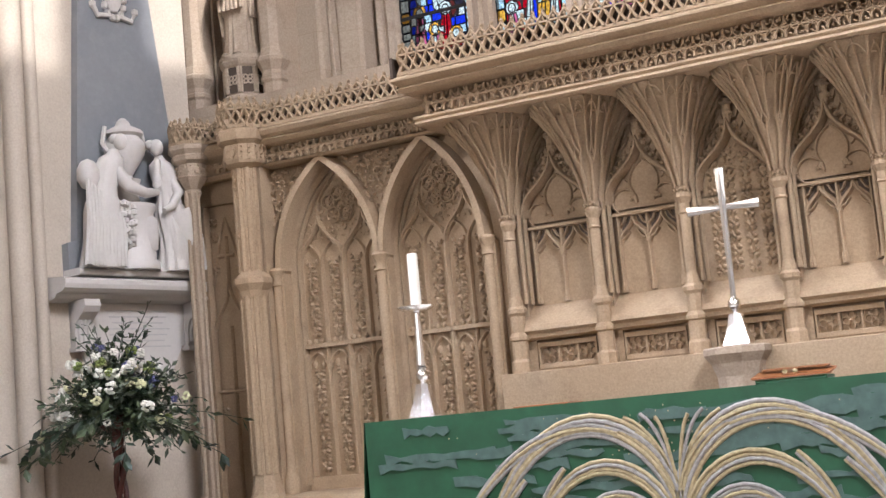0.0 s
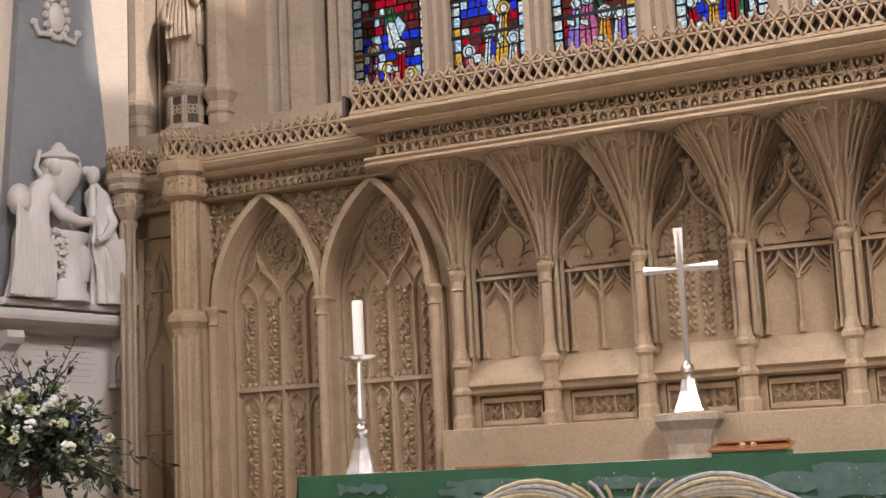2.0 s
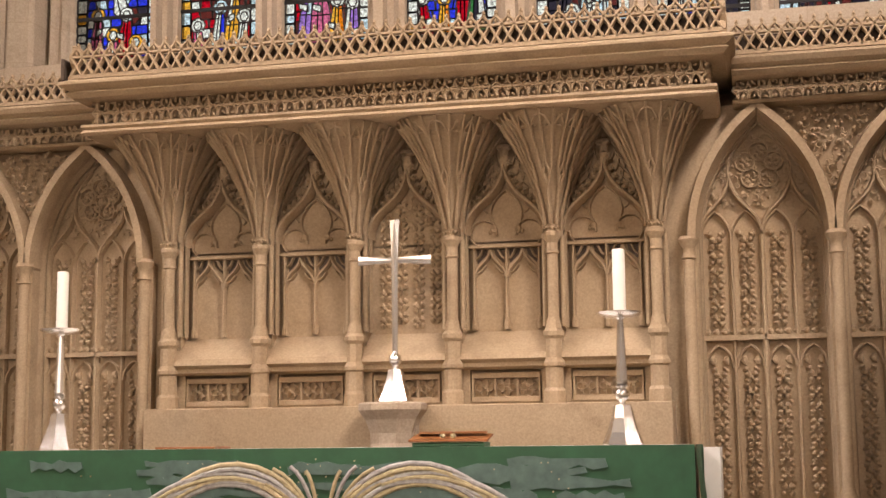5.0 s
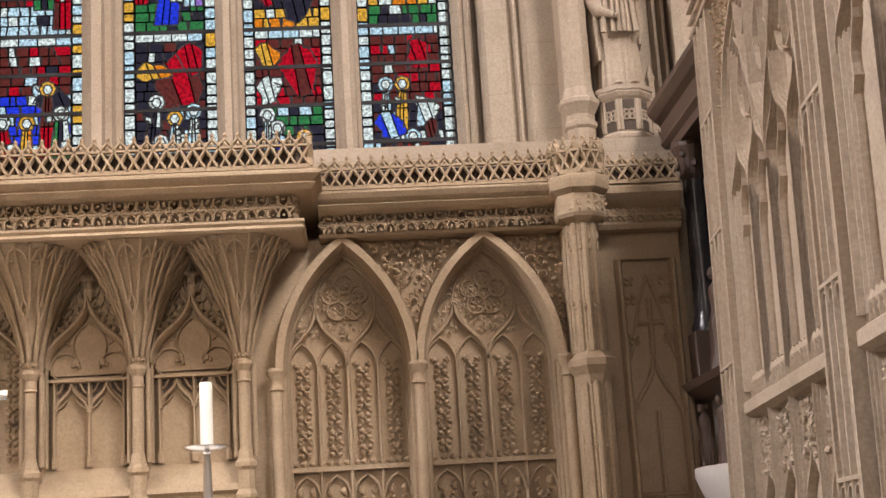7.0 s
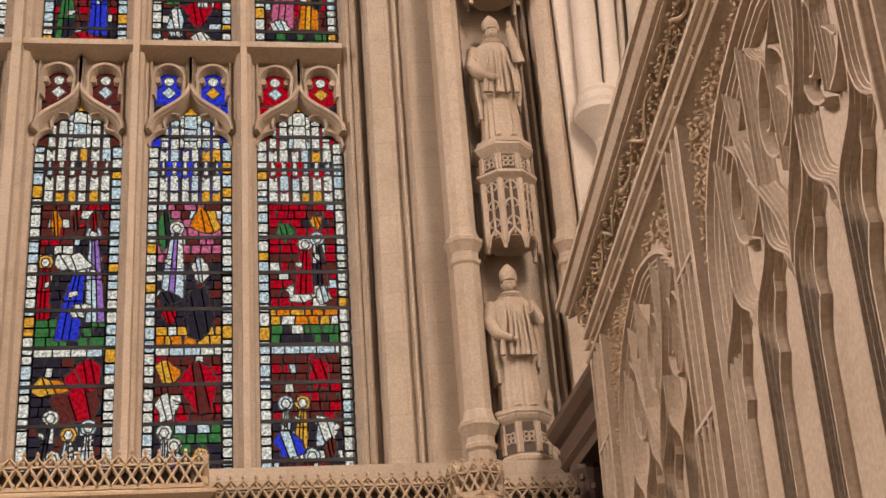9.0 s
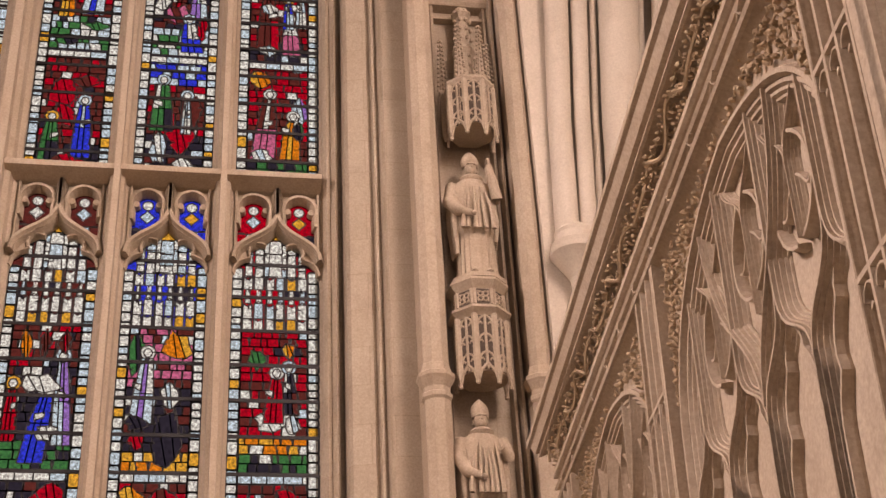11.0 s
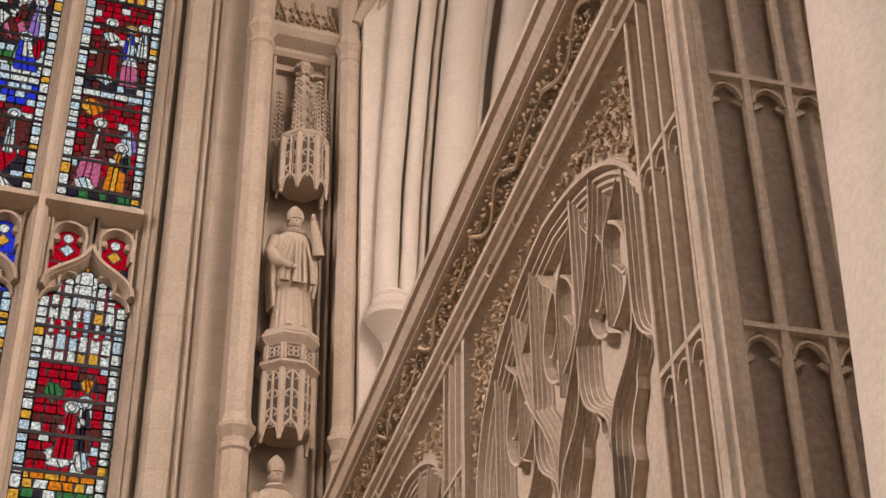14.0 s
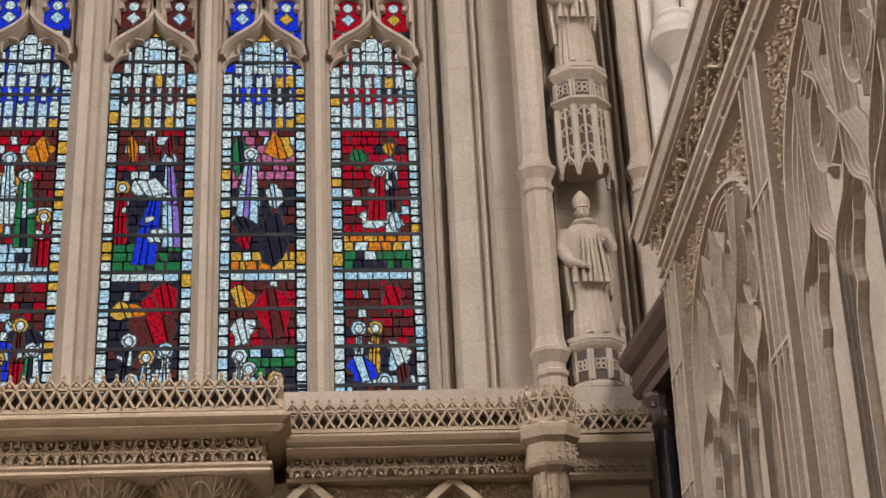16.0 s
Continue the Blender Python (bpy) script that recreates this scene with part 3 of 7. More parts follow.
def random_scene(r):
    """Two or three robed forms over a dark or ruby ground."""
    out = [("b", 0.0, 0.2, r.choice((4, 8, 10, 6))), ("b", 0.2, 0.7, r.choice((8, 7, 2))), ("b", 0.7, 1.0, r.choice((1, 7, 2, 7)))]
    for q in range(r.choice((2, 3))):
        out.append(("e", r.uniform(0.15, 0.85), r.uniform(0.55, 0.95), r.uniform(0.12, 0.24), r.uniform(0.06, 0.12), r.choice((1, 0, 10, 5, 4))))
    for q in range(4):
        out.append(("f", 0.15 + 0.23 * q + r.uniform(-0.05, 0.05), r.uniform(0.02, 0.34), r.uniform(0.11, 0.19), r.uniform(0.32, 0.5), r.choice((2, 1, 0, 9, 5, 2, 3, 4)), r.uniform(-0.1, 0.1)))
    return out


def light_glass(n, x0, x1, z0, top, z1, rows, seed):
    """Leaded pieces of one light: white beaded borders, scenes one over the other, and a white canopy with pinnacles."""
    r = random.Random(seed)
    m = M()
    bw = (x1 - x0) * 0.125
    lo, hi = x0 + bw, x1 - bw
    items = []

    def shape(poly, k, w=0.0055):
        """A piece of glass; a later one replaces what it covers."""
        items.append(([(min(max(x, lo), hi), z) for x, z in poly], k, w))

    def lay(poly, k, w=0.006):
        items.append((poly, k, w))

    def paint():
        """Cuts the light into small cells, each of the piece on top, and leads the edges that show."""
        c = 0.0095
        nx, nz = math.ceil((x1 - x0) / c), math.ceil((z1 - z0) / c)
        gx = x0 + (np.arange(nx) + 0.5) * (x1 - x0) / nx
        gz = z0 + (np.arange(nz) + 0.5) * (z1 - z0) / nz
        own = np.full((nz, nx), -1)
        for q, (poly, k, w) in enumerate(items):
            px, pz = [p[0] for p in poly], [p[1] for p in poly]
            ia, ib = np.searchsorted(gx, (min(px), max(px)))
            ja, jb = np.searchsorted(gz, (min(pz), max(pz)))
            if ia >= ib or ja >= jb:
                continue
            X, Z = gx[None, ia:ib], gz[ja:jb, None]
            hit = np.zeros((jb - ja, ib - ia), bool)
            for (ax, az), (bx, bz) in zip(poly, poly[1:] + poly[:1]):
                if az != bz:
                    hit ^= ((az > Z) != (bz > Z)) & (X < (bx - ax) * (Z - az) / (bz - az) + ax)
            own[ja:jb, ia:ib][hit] = q
        sx, sz = (x1 - x0) / nx, (z1 - z0) / nz
        for j in range(nz):
            i = 0
            while i < nx:
                e = i
                k = items[own[j, i]][1] if own[j, i] >= 0 else 8
                while e < nx and (items[own[j, e]][1] if own[j, e] >= 0 else 8) == k:
                    e += 1
                m.add([(x0 + i * sx, 1.5, z0 + j * sz), (x0 + e * sx, 1.5, z0 + j * sz), (x0 + e * sx, 1.5, z0 + (j + 1) * sz), (x0 + i * sx, 1.5, z0 + (j + 1) * sz)], [(0, 1, 2, 3)], k)
                i = e
        for q, (poly, k, w) in enumerate(items):
            for a, b in zip(poly, poly[1:] + poly[:1]):
                p, e = Vector(a), Vector(b)
                n = max(1, int((e - p).length / 0.035))
                t = (e - p) / n
                if t.length < 1e-5:
                    continue
                o = Vector((-t.y, t.x)).normalized()
                for g in range(n):
                    u, v = p + t * g, p + t * (g + 1)
                    c2 = (u + v) / 2
                    seen = [own[min(max(int((c2.y + f * o.y - z0) / sz), 0), nz - 1), min(max(int((c2.x + f * o.x - x0) / sx), 0), nx - 1)] for f in (-0.012, 0.012)]
                    if q in seen:
                        d = o * w
                        lead.add([(u.x - d.x, 1.496, u.y - d.y), (v.x - d.x, 1.496, v.y - d.y), (v.x + d.x, 1.496, v.y + d.y), (u.x + d.x, 1.496, u.y + d.y)], [(0, 1, 2, 3)])

    def near(k):
        return r.choice({0: (0, 0, 0, 6), 1: (1, 1, 1, 7), 2: (2, 2, 2, 6), 4: (4, 4, 8), 5: (5, 5, 6), 7: (7, 7, 1), 8: (8, 8, 8, 7), 9: (9, 9, 7), 10: (10, 10, 3), 3: (3, 3, 10), 6: (6, 6, 0, 4)}[k])

    for q in range(rows):
        a = z0 + (top - z0) * q / rows + (0.09 if q else 0.0)
        b = z0 + (top - z0) * (q + 1) / rows
        spec = SCENES.get((n, q + (0 if z0 < 8 else 2))) or random_scene(r)
        W, H = hi - lo, b - a
        bands = [s for s in spec if s[0] == "b"]
        def ground(x, z):
            v = (z - a) / H
            for s in bands:
                if s[1] <= v < s[2]:
                    return near(s[3]) if r.random() < 0.88 else r.choice((0, 6, 0, 8))
            return 8
        pz = 0.075
        for j in range(int(H / pz) + 1):
            za, zb = a + j * pz, min(a + (j + 1) * pz, b)
            if zb - za < 0.005:
                continue
            x = lo
            while x < hi - 0.005:
                e = x + r.uniform(0.045, 0.11)
                e = hi if hi - e < 0.035 else e
                cx, cz = (x + e) / 2, (za + zb) / 2
                t = r.uniform(-0.014, 0.014)
                lay([(x, za), (e, za), (min(hi, e + t), zb), (min(hi, max(lo, x + t)), zb)], ground(cx, cz))
                x = e
        if q:
            x = lo
            while x < hi - 0.01:
                e = min(hi, x + r.uniform(0.1, 0.15))
                shape([(x, a - 0.085), (e, a - 0.085), (e, a - 0.02), (x, a - 0.02)], r.choice((0, 0, 6)))
                x = e
        for kind, *s in spec:
            if kind == "e":
                sx, v, rs, rv, k = s
                cx, cz = lo + sx * W, a + v * H
                ring = [(cx + rs * W * math.cos(i * 0.628 + 0.3) * r.uniform(0.6, 1.3), cz + rv * H * math.sin(i * 0.628 + 0.3) * r.uniform(0.6, 1.3)) for i in range(10)]
                for cut in ((0, 1, 2, 8, 9), (2, 3, 7, 8), (3, 4, 5, 6, 7)):
                    shape([ring[q] for q in cut], near(k))
            elif kind == "f":
                sx, v, w, h, k, lean = s
                fx, base, w, h = lo + sx * W, a + v * H, w * W, h * H
                tx = fx + lean * h
                hz = base + h
                cuts = [(-1.0, -0.35), (-0.35, 0.2), (0.2, 1.0)]
                zm = base + h * r.uniform(0.4, 0.55)
                for c0, c1 in cuts:
                    k2 = near(k)
                    shape([(fx + c0 * w, base), (fx + c1 * w, base), (fx + c1 * w * 0.85 + lean * h * 0.5, zm), (fx + c0 * w * 0.85 + lean * h * 0.5, zm)], k2)
                    shape([(fx + c0 * w * 0.85 + lean * h * 0.5, zm), (fx + c1 * w * 0.85 + lean * h * 0.5, zm), (tx + c1 * w * 0.5, hz - 0.05), (tx + c0 * w * 0.5, hz - 0.05)], near(k) if r.random() < 0.8 else 0)
                # pale sleeve, halo and head
                e = r.choice((-1, 1))
                shape([(fx, zm + 0.02), (fx + e * w * 0.75, zm + 0.05), (fx + e * w * 0.8, zm + 0.09), (fx, zm + 0.075)], 0)
                shape([(tx + 0.062 * math.cos(i * 0.785), hz + 0.062 * math.sin(i * 0.785)) for i in range(8)], r.choice((0, 0, 3, 6)))
                shape([(tx + 0.034 * math.cos(i * 1.047), hz - 0.004 + 0.04 * math.sin(i * 1.047)) for i in range(6)], 0)

    # canopy: an arcade of white shafts, a tier of gables and pinnacles on a coloured ground
    g = {4: 7, 5: 2, 6: 1, 3: 2, 2: 1, 1: 4, 0: 7}[n]
    cx, h = (x0 + x1) / 2, (hi - lo) / 2
    hz = z1 - top
    for j in range(int(hz / 0.1) + 1):
        for i in range(5):
            a, b = x0 + (x1 - x0) * i / 5, x0 + (x1 - x0) * (i + 1) / 5
            lay([(a, top + j * 0.1), (b, top + j * 0.1), (b, top + j * 0.1 + 0.1), (a, top + j * 0.1 + 0.1)], r.choice((g, g, g, 8)))
    for j, (f, cols) in enumerate(((0.0, (0, 0, 0, 3)), (0.09, (0, 0, 6, 0)), (0.2, (0, 6, 0, 0)), (0.3, (0, 0, 6, 0, 3)))):
        for i in range(6):
            a, b = lo + (hi - lo) * i / 6, lo + (hi - lo) * (i + 1) / 6
            za, zb = top + f * hz, top + (f + (0.09 if j in (0, 3) else 0.105)) * hz
            q = 0.006 if j != 2 else 0.02
            shape([(a + q, za), (b - q, za), (b - q * 1.4, zb), ((a + b) / 2, zb + 0.025 * (-1) ** (i + j)), (a + q * 1.4, zb)], r.choice(cols))
    for f, w, e0 in ((-0.82, 0.032, 0.66), (-0.5, 0.036, 0.74), (-0.2, 0.04, 0.8), (0.2, 0.04, 0.8), (0.5, 0.036, 0.74), (0.82, 0.032, 0.66), (0.0, 0.055, 0.9)):
        x, z = cx + f * h, top + 0.39 * hz
        while z < top + e0 * hz:
            d = r.uniform(0.07, 0.13)
            shape([(x - w, z), (x + w, z), (x + w * 0.85, z + d), (x - w * 0.85, z + d)], r.choice((0, 0, 6, 0, 3 if f == 0 else 0)))
            z += d + 0.004
        shape([(x - w, z), (x + w, z), (x, z + 0.08)], 0)
    # small coloured lights in the eyes, each with a pale boss and a diamond
    for s in (-1, 1):
        ex = cx + s * (x1 - x0) * 0.27
        e = h * 0.5
        lay([(ex - e, z1 - 0.36), (ex + e, z1 - 0.36), (ex + e, z1), (ex - e, z1)], g if g != 4 else 2)
        shape([(ex + 0.045 * math.cos(i * 0.785), z1 - 0.13 + 0.045 * math.sin(i * 0.785)) for i in range(8)], 0)
        shape([(ex, z1 - 0.3), (ex + 0.06, z1 - 0.24), (ex, z1 - 0.18), (ex - 0.06, z1 - 0.24)], r.choice((3, 0, 6)))
    # beaded white borders
    for xa, xb in ((x0, lo), (hi, x1)):
        z = z0
        while z < top + 0.4 * hz:
            e = z + r.uniform(0.06, 0.12)
            k = r.choice((0, 0, 6, 0, 0, 6, 0, 3))
            q = r.uniform(0.0, 0.012)
            lay([(xa + q, z), (xb - q, z), (xb, z + 0.02), (xb, e - 0.02), (xb - q, e), (xa + q, e), (xa, e - 0.02), (xa, z + 0.02)], k, 0.009)
            z = e
    paint()
    tagged(part("glass_pieces", m, GLASS, window, "coloured leaded glass with small robed forms"), kind="stuff")
    z = z0 + 0.15
    while z < z1 - 0.4:
        lead.box(x0, x1, 1.483, 1.494, z - 0.014, z + 0.014)
        z += 0.3


lead = M()
for n, (x0, x1) in enumerate(LIGHTS):
    light_head(x0, x1, 7.28, 7.95)
    light_glass(n, x0, x1, 4.15, 6.7, 7.95, 2, 11 + n)
    light_head(x0, x1, 11.05, 11.75)
    light_glass(n, x0, x1, 8.17, 10.45, 11.75, 2, 31 + n)
    m = M()
    m.box(x0, x1, 1.503, 1.506, 11.9, 13.0)
    part("upper_pane", m, GLASS[6], window)
tagged(part("leading", lead, LEAD, window, "black lead lines and iron bars"), kind="stuff")
m = M()
m.run([(1.56, 11.75), (1.40, 11.77), (1.24, 11.82), (1.24, 11.87), (1.42, 11.95), (1.56, 11.97)], -3.05, 3.05)
part("transom", m, STONE, window)
# bright hazy sky outside the window
sk, st, sb, _ = material("hazy_sky")
em = st.nodes.new("ShaderNodeEmission")
em.inputs[0].default_value, em.inputs[1].default_value = (0.93, 0.97, 1.0, 1), 1.7
st.links.new(em.outputs[0], st.nodes["Material Output"].inputs[0])
m = M()
m.add([(-14, 9, -1), (14, 9, -1), (14, 9, 34), (-14, 9, 34)], [(0, 1, 2, 3)])
tagged(part("backdrop", m, sk), "bright hazy sky beyond the window", "sky", kind="structure")

# ---- reredos ----
reredos = thing("reredos", "carved limestone reredos of arches, niches and fan vaulting", "reredos", kind="structure")
PITCH = 0.62


def arch_plate(m, cx, half, zs, za, x0, x1, zlow, ztop, y0, y1, n=12):
    """A wall face from x0 to x1 with a pointed opening through it."""
    pts = pointed(cx, half, zs, za, n)
    for (a, b), (c, d) in zip(pts, pts[1:]):
        m.add([(a, y0, b), (c, y0, d), (c, y0, ztop), (a, y0, ztop), (a, y1, b), (c, y1, d), (c, y1, ztop), (a, y1, ztop)], [(0, 1, 2, 3), (0, 4, 5, 1), (3, 2, 6, 7), (4, 7, 6, 5)])
    m.box(x0, cx - half, y0, y1, zlow, ztop)
    m.box(cx + half, x1, y0, y1, zlow, ztop)


def lattice(m, x0, x1, y, z0, z1, pitch=0.074, t=0.034):
    """Pierced parapet: a net of diagonal ribs with cusps and a leafy crest."""
    n = max(1, round((x1 - x0) / pitch))
    p = (x1 - x0) / n
    h = (z1 - z0) * 0.62
    m.box(x0, x1, y - t / 2, y + t / 2 + 0.01, z0 - 0.012, z0 + 0.012)
    m.box(x0, x1, y - t / 2, y + t / 2 + 0.005, z0 + h - 0.006, z0 + h + 0.006)
    # dark strip behind the net: shade of the holes put into its colour
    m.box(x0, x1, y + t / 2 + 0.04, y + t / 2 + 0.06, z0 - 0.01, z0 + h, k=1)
    for i in range(n):
        a = x0 + i * p
        c = a + p / 2
        for s in (-1, 1):
            m.rib([(c - s * p / 2, z0), (c, z0 + h / 2), (c + s * p / 2, z0 + h)], 0.019, y + t / 2, t, 0.5)
            m.rib(bez((c - s * p / 2, z0 + h), (c - s * p * 0.45, z0 + h + 0.04), (c - s * p * 0.1, z0 + h + 0.03), (c, z1 - 0.015), 4), 0.017, y + t / 2, t, 0.5)
            m.blob(c - s * p * 0.32, y + t * 0.4, z0 + h * (0.5 + 0.24 * s), 0.009, t * 0.6, 0.009)
        m.blob(c, y - t * 0.2, z0 + h * 0.5, 0.013, 0.012, 0.013)
        m.blob(c, y, z0 + h + 0.024, 0.011, 0.02, 0.016)
        m.leaf(c, y + 0.01, z1 - 0.004, 0.022, 1.57, 0.022)
        m.blob(a + (p if i < n - 1 else p * 0.9), y, z0 + h + 0.02, 0.012, 0.016, 0.018)


def frieze(m, x0, x1, y, z0, z1):
    """Band of undercut leaf scroll."""
    n = max(1, round((x1 - x0) / 0.062))
    p = (x1 - x0) / n
    h = z1 - z0
    for i in range(n):
        c = x0 + (i + 0.5) * p
        for s in (-1, 1):
            zz = z0 + h / 2 + s * h * 0.25
            m.rib([(c - p / 2, zz - s * h * 0.25), (c - p * 0.1, zz - s * h * 0.06), (c, zz + s * h * 0.25)], 0.012, y, 0.026, 0.6)
            m.rib([(c + p / 2, zz - s * h * 0.25), (c + p * 0.1, zz - s * h * 0.06), (c, zz + s * h * 0.25)], 0.012, y, 0.026, 0.6)
            carve(m, c, y - 0.025, zz - s * h * 0.12, 0.03, 0.03)
            carve(m, c + p / 2, y - 0.022, zz + s * h * 0.1, 0.034, 0.03)
            m.ball(c + p * rnd.uniform(-0.4, 0.4), y - 0.03, zz + s * h * 0.18, 0.008, 0.008, 0.008, 6)
    m.box(x0, x1, y - 0.024, y, z0 + h / 2 - 0.006, z0 + h / 2 + 0.006)


# backing of the whole reredos
m = M()
m.box(-4.3, 4.3, 0.44, 0.52, 0.3, 4.0)
m.box(-4.3, 4.3, -0.05, 0.5, 0.37, 0.95)
m.run([(0.5, 0.95), (-0.16, 0.95), (-0.2, 0.99), (-0.2, 1.03), (-0.12, 1.08), (-0.05, 1.1), (0.5, 1.12)], -3.8, 3.8)
part("plinth", m, CARVED, reredos)
m = M()
m.box(-1.63, 1.63, -0.16, 0.48, 0.9, 1.786, 0.006)
part("retable", m, CARVED, reredos, "plain smooth limestone block ledge")

# five niches of the middle
for i in range(5):
    cx = (i - 2) * PITCH
    m = M()
    x0, x1 = cx - PITCH / 2, cx + PITCH / 2
    arch_plate(m, cx, 0.262, 2.79, 3.47, x0, x1, 1.786, 3.55, 0.1, 0.22)
    for k, w, y, d in ((0.268, 0.03, 0.1, 0.035), (0.248, 0.024, 0.16, 0.04)):
        m.rib([(cx - k, 2.25)] + pointed(cx, k, 2.79, 3.47 - (0.262 - k)) + [(cx + k, 2.25)], w, y, d)
    part("niche_arch", m, CARVED, reredos)
    m = M()
    m.box(x0, x1, 0.22, 0.44, 1.786, 3.55)
    # sloping sill and the panel under it
    m.run([(0.3, 2.25), (0.2, 2.24), (0.02, 2.1), (0.0, 2.06), (0.03, 2.04), (0.03, 2.015), (0.08, 2.0), (0.3, 2.0)], x0, x1)
    m.box(x0, x1, 0.13, 0.3, 1.786, 2.0)
    fx = 0.205
    m.rib([(cx - fx, 1.82), (cx + fx, 1.82), (cx + fx, 1.965), (cx - fx, 1.965)], 0.04, 0.135, 0.05, 0.8, closed=True)
    for e in (-1, 1):
        m.box(min(cx + e * 0.22, cx + e * 0.31), max(cx + e * 0.22, cx + e * 0.31), 0.09, 0.3, 1.786, 2.0)
    m.box(x0, x1, 0.095, 0.3, 1.786, 1.812)
    for q in (-1, 0, 1):
        px = cx + q * 0.137
        m.rib([(px - 0.065, 1.828), (px + 0.065, 1.828), (px + 0.065, 1.957), (px - 0.065, 1.957)], 0.012, 0.135, 0.04, 0.6, closed=True)
        for a in range(4):
            m.rib([(px, 1.893), (px + 0.05 * math.cos(a * 1.571 + 0.785), 1.893 + 0.05 * math.sin(a * 1.571 + 0.785))], 0.012, 0.135, 0.03)
            m.rib(circle(px + 0.036 * math.cos(a * 1.571), 1.893 + 0.036 * math.sin(a * 1.571), 0.022, 8), 0.009, 0.135, 0.03, closed=True)
        m.blob(px, 0.135, 1.893, 0.014, 0.05, 0.014)
    part("niche_back", m, CARVED, reredos)
    m = M()
    Y = 0.205
    m.box(cx - 0.262, cx + 0.262, Y, 0.245, 2.24, 2.8)
    m.prism(pointed(cx, 0.262, 2.79, 3.46, 8), Y, 0.245)
    if i != 2:
        # two tall blind lights under a bar; dark plates paint shade into their heads
        for k in (-1, 0, 1):
            m.rib([(cx + k * 0.205, 2.25), (cx + k * 0.205, 2.76)], 0.022, Y, 0.045)
            m.lathe([(0.024, 2.25), (0.024, 2.29), (0.014, 2.32)], cx + k * 0.205, Y - 0.02, 6)
        m.rib([(cx - 0.25, 2.765), (cx + 0.25, 2.765)], 0.026, Y, 0.055, 0.6)
        for k in (-1, 1):
            c2 = cx + k * 0.1025
            m.rib(ogee(c2, 0.095, 2.575, 2.75, 8), 0.024, Y, 0.045)
            for q in (-1, 1):
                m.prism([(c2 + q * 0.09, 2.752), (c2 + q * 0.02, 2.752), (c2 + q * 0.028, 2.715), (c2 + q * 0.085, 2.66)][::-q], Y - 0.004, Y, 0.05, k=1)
                m.rib(bez((c2 + q * 0.09, 2.6), (c2 + q * 0.06, 2.6), (c2 + q * 0.045, 2.63), (c2 + q * 0.03, 2.65), 4), 0.016, Y, 0.035)
                m.rib(bez((c2 + q * 0.09, 2.69), (c2 + q * 0.06, 2.7), (c2 + q * 0.06, 2.74), (c2 + q * 0.045, 2.75), 4), 0.014, Y, 0.04)
        # trefoil of plain lobes over the bar, its cusps ending in bosses
        for k in (-1, 1):
            arc = [(cx + k * (0.145 + 0.085 * math.cos(radians(a))), 2.85 + 0.085 * math.sin(radians(a))) for a in range(-80, 191, 30)]
            m.rib(arc, 0.016, Y, 0.03)
            m.rib(bez((cx + k * 0.075, 2.9), (cx + k * 0.12, 2.95), (cx + k * 0.11, 3.06), (cx, 3.12), 7), 0.016, Y, 0.03)
            m.ball(cx + k * 0.075, Y - 0.02, 2.875, 0.022, 0.02, 0.024, 8)
            m.ball(cx + k * 0.1, Y - 0.015, 2.86, 0.014, 0.014, 0.016, 6)
    else:
        for a in range(4):
            for b in range(9):
                rosette(m, cx + (a - 1.5) * 0.108, Y, 2.31 + b * 0.088 + 0.03 * (a % 2), 0.05, 0.035)
        foliage(m, pointed(cx, 0.19, 2.9, 3.1), Y, 0.05, 0.035)
    # ogee hood with crockets, stem and capped finial
    og = ogee(cx, 0.25, 2.84, 3.26, 10)
    m.rib(og, 0.046, 0.2, 0.085, 0.5)
    m.rib(og, 0.022, 0.12, 0.02, 0.6)
    for q, (x, z) in enumerate(og[3:-3]):
        sg = -1 if x < cx else 1
        m.leaf(x + sg * 0.022, 0.15, z + 0.024, 0.03, 1.57 - sg * 0.7, 0.035)
        m.ball(x + sg * 0.04, 0.15, z + 0.02, 0.011, 0.011, 0.011, 6)
    m.lathe([(0.022, 3.24), (0.03, 3.3), (0.034, 3.31), (0.026, 3.325), (0.028, 3.36), (0.05, 3.375), (0.05, 3.395), (0.03, 3.41), (0.03, 3.43), (0.012, 3.45)], cx, 0.15, 8)
    # blind tracery behind the hood
    for sg in (-1, 1):
        for q in range(5):
            zz, f = 3.0 + q * 0.075, 0.235 - q * 0.037
            m.rib(bez((cx + sg * f, zz), (cx + sg * f * 0.95, zz + 0.07), (cx + sg * f * 0.55, zz + 0.06), (cx + sg * f * 0.5, zz + 0.13), 5), 0.014, Y, 0.028)
            m.rib(bez((cx + sg * f * 0.5, zz - 0.02), (cx + sg * f * 0.8, zz + 0.02), (cx + sg * f * 0.6, zz + 0.09), (cx + sg * f * 0.9, zz + 0.1), 5), 0.012, Y, 0.024)
    part("niche_tracery", m, [CARVED, SHADE_DARK], reredos)

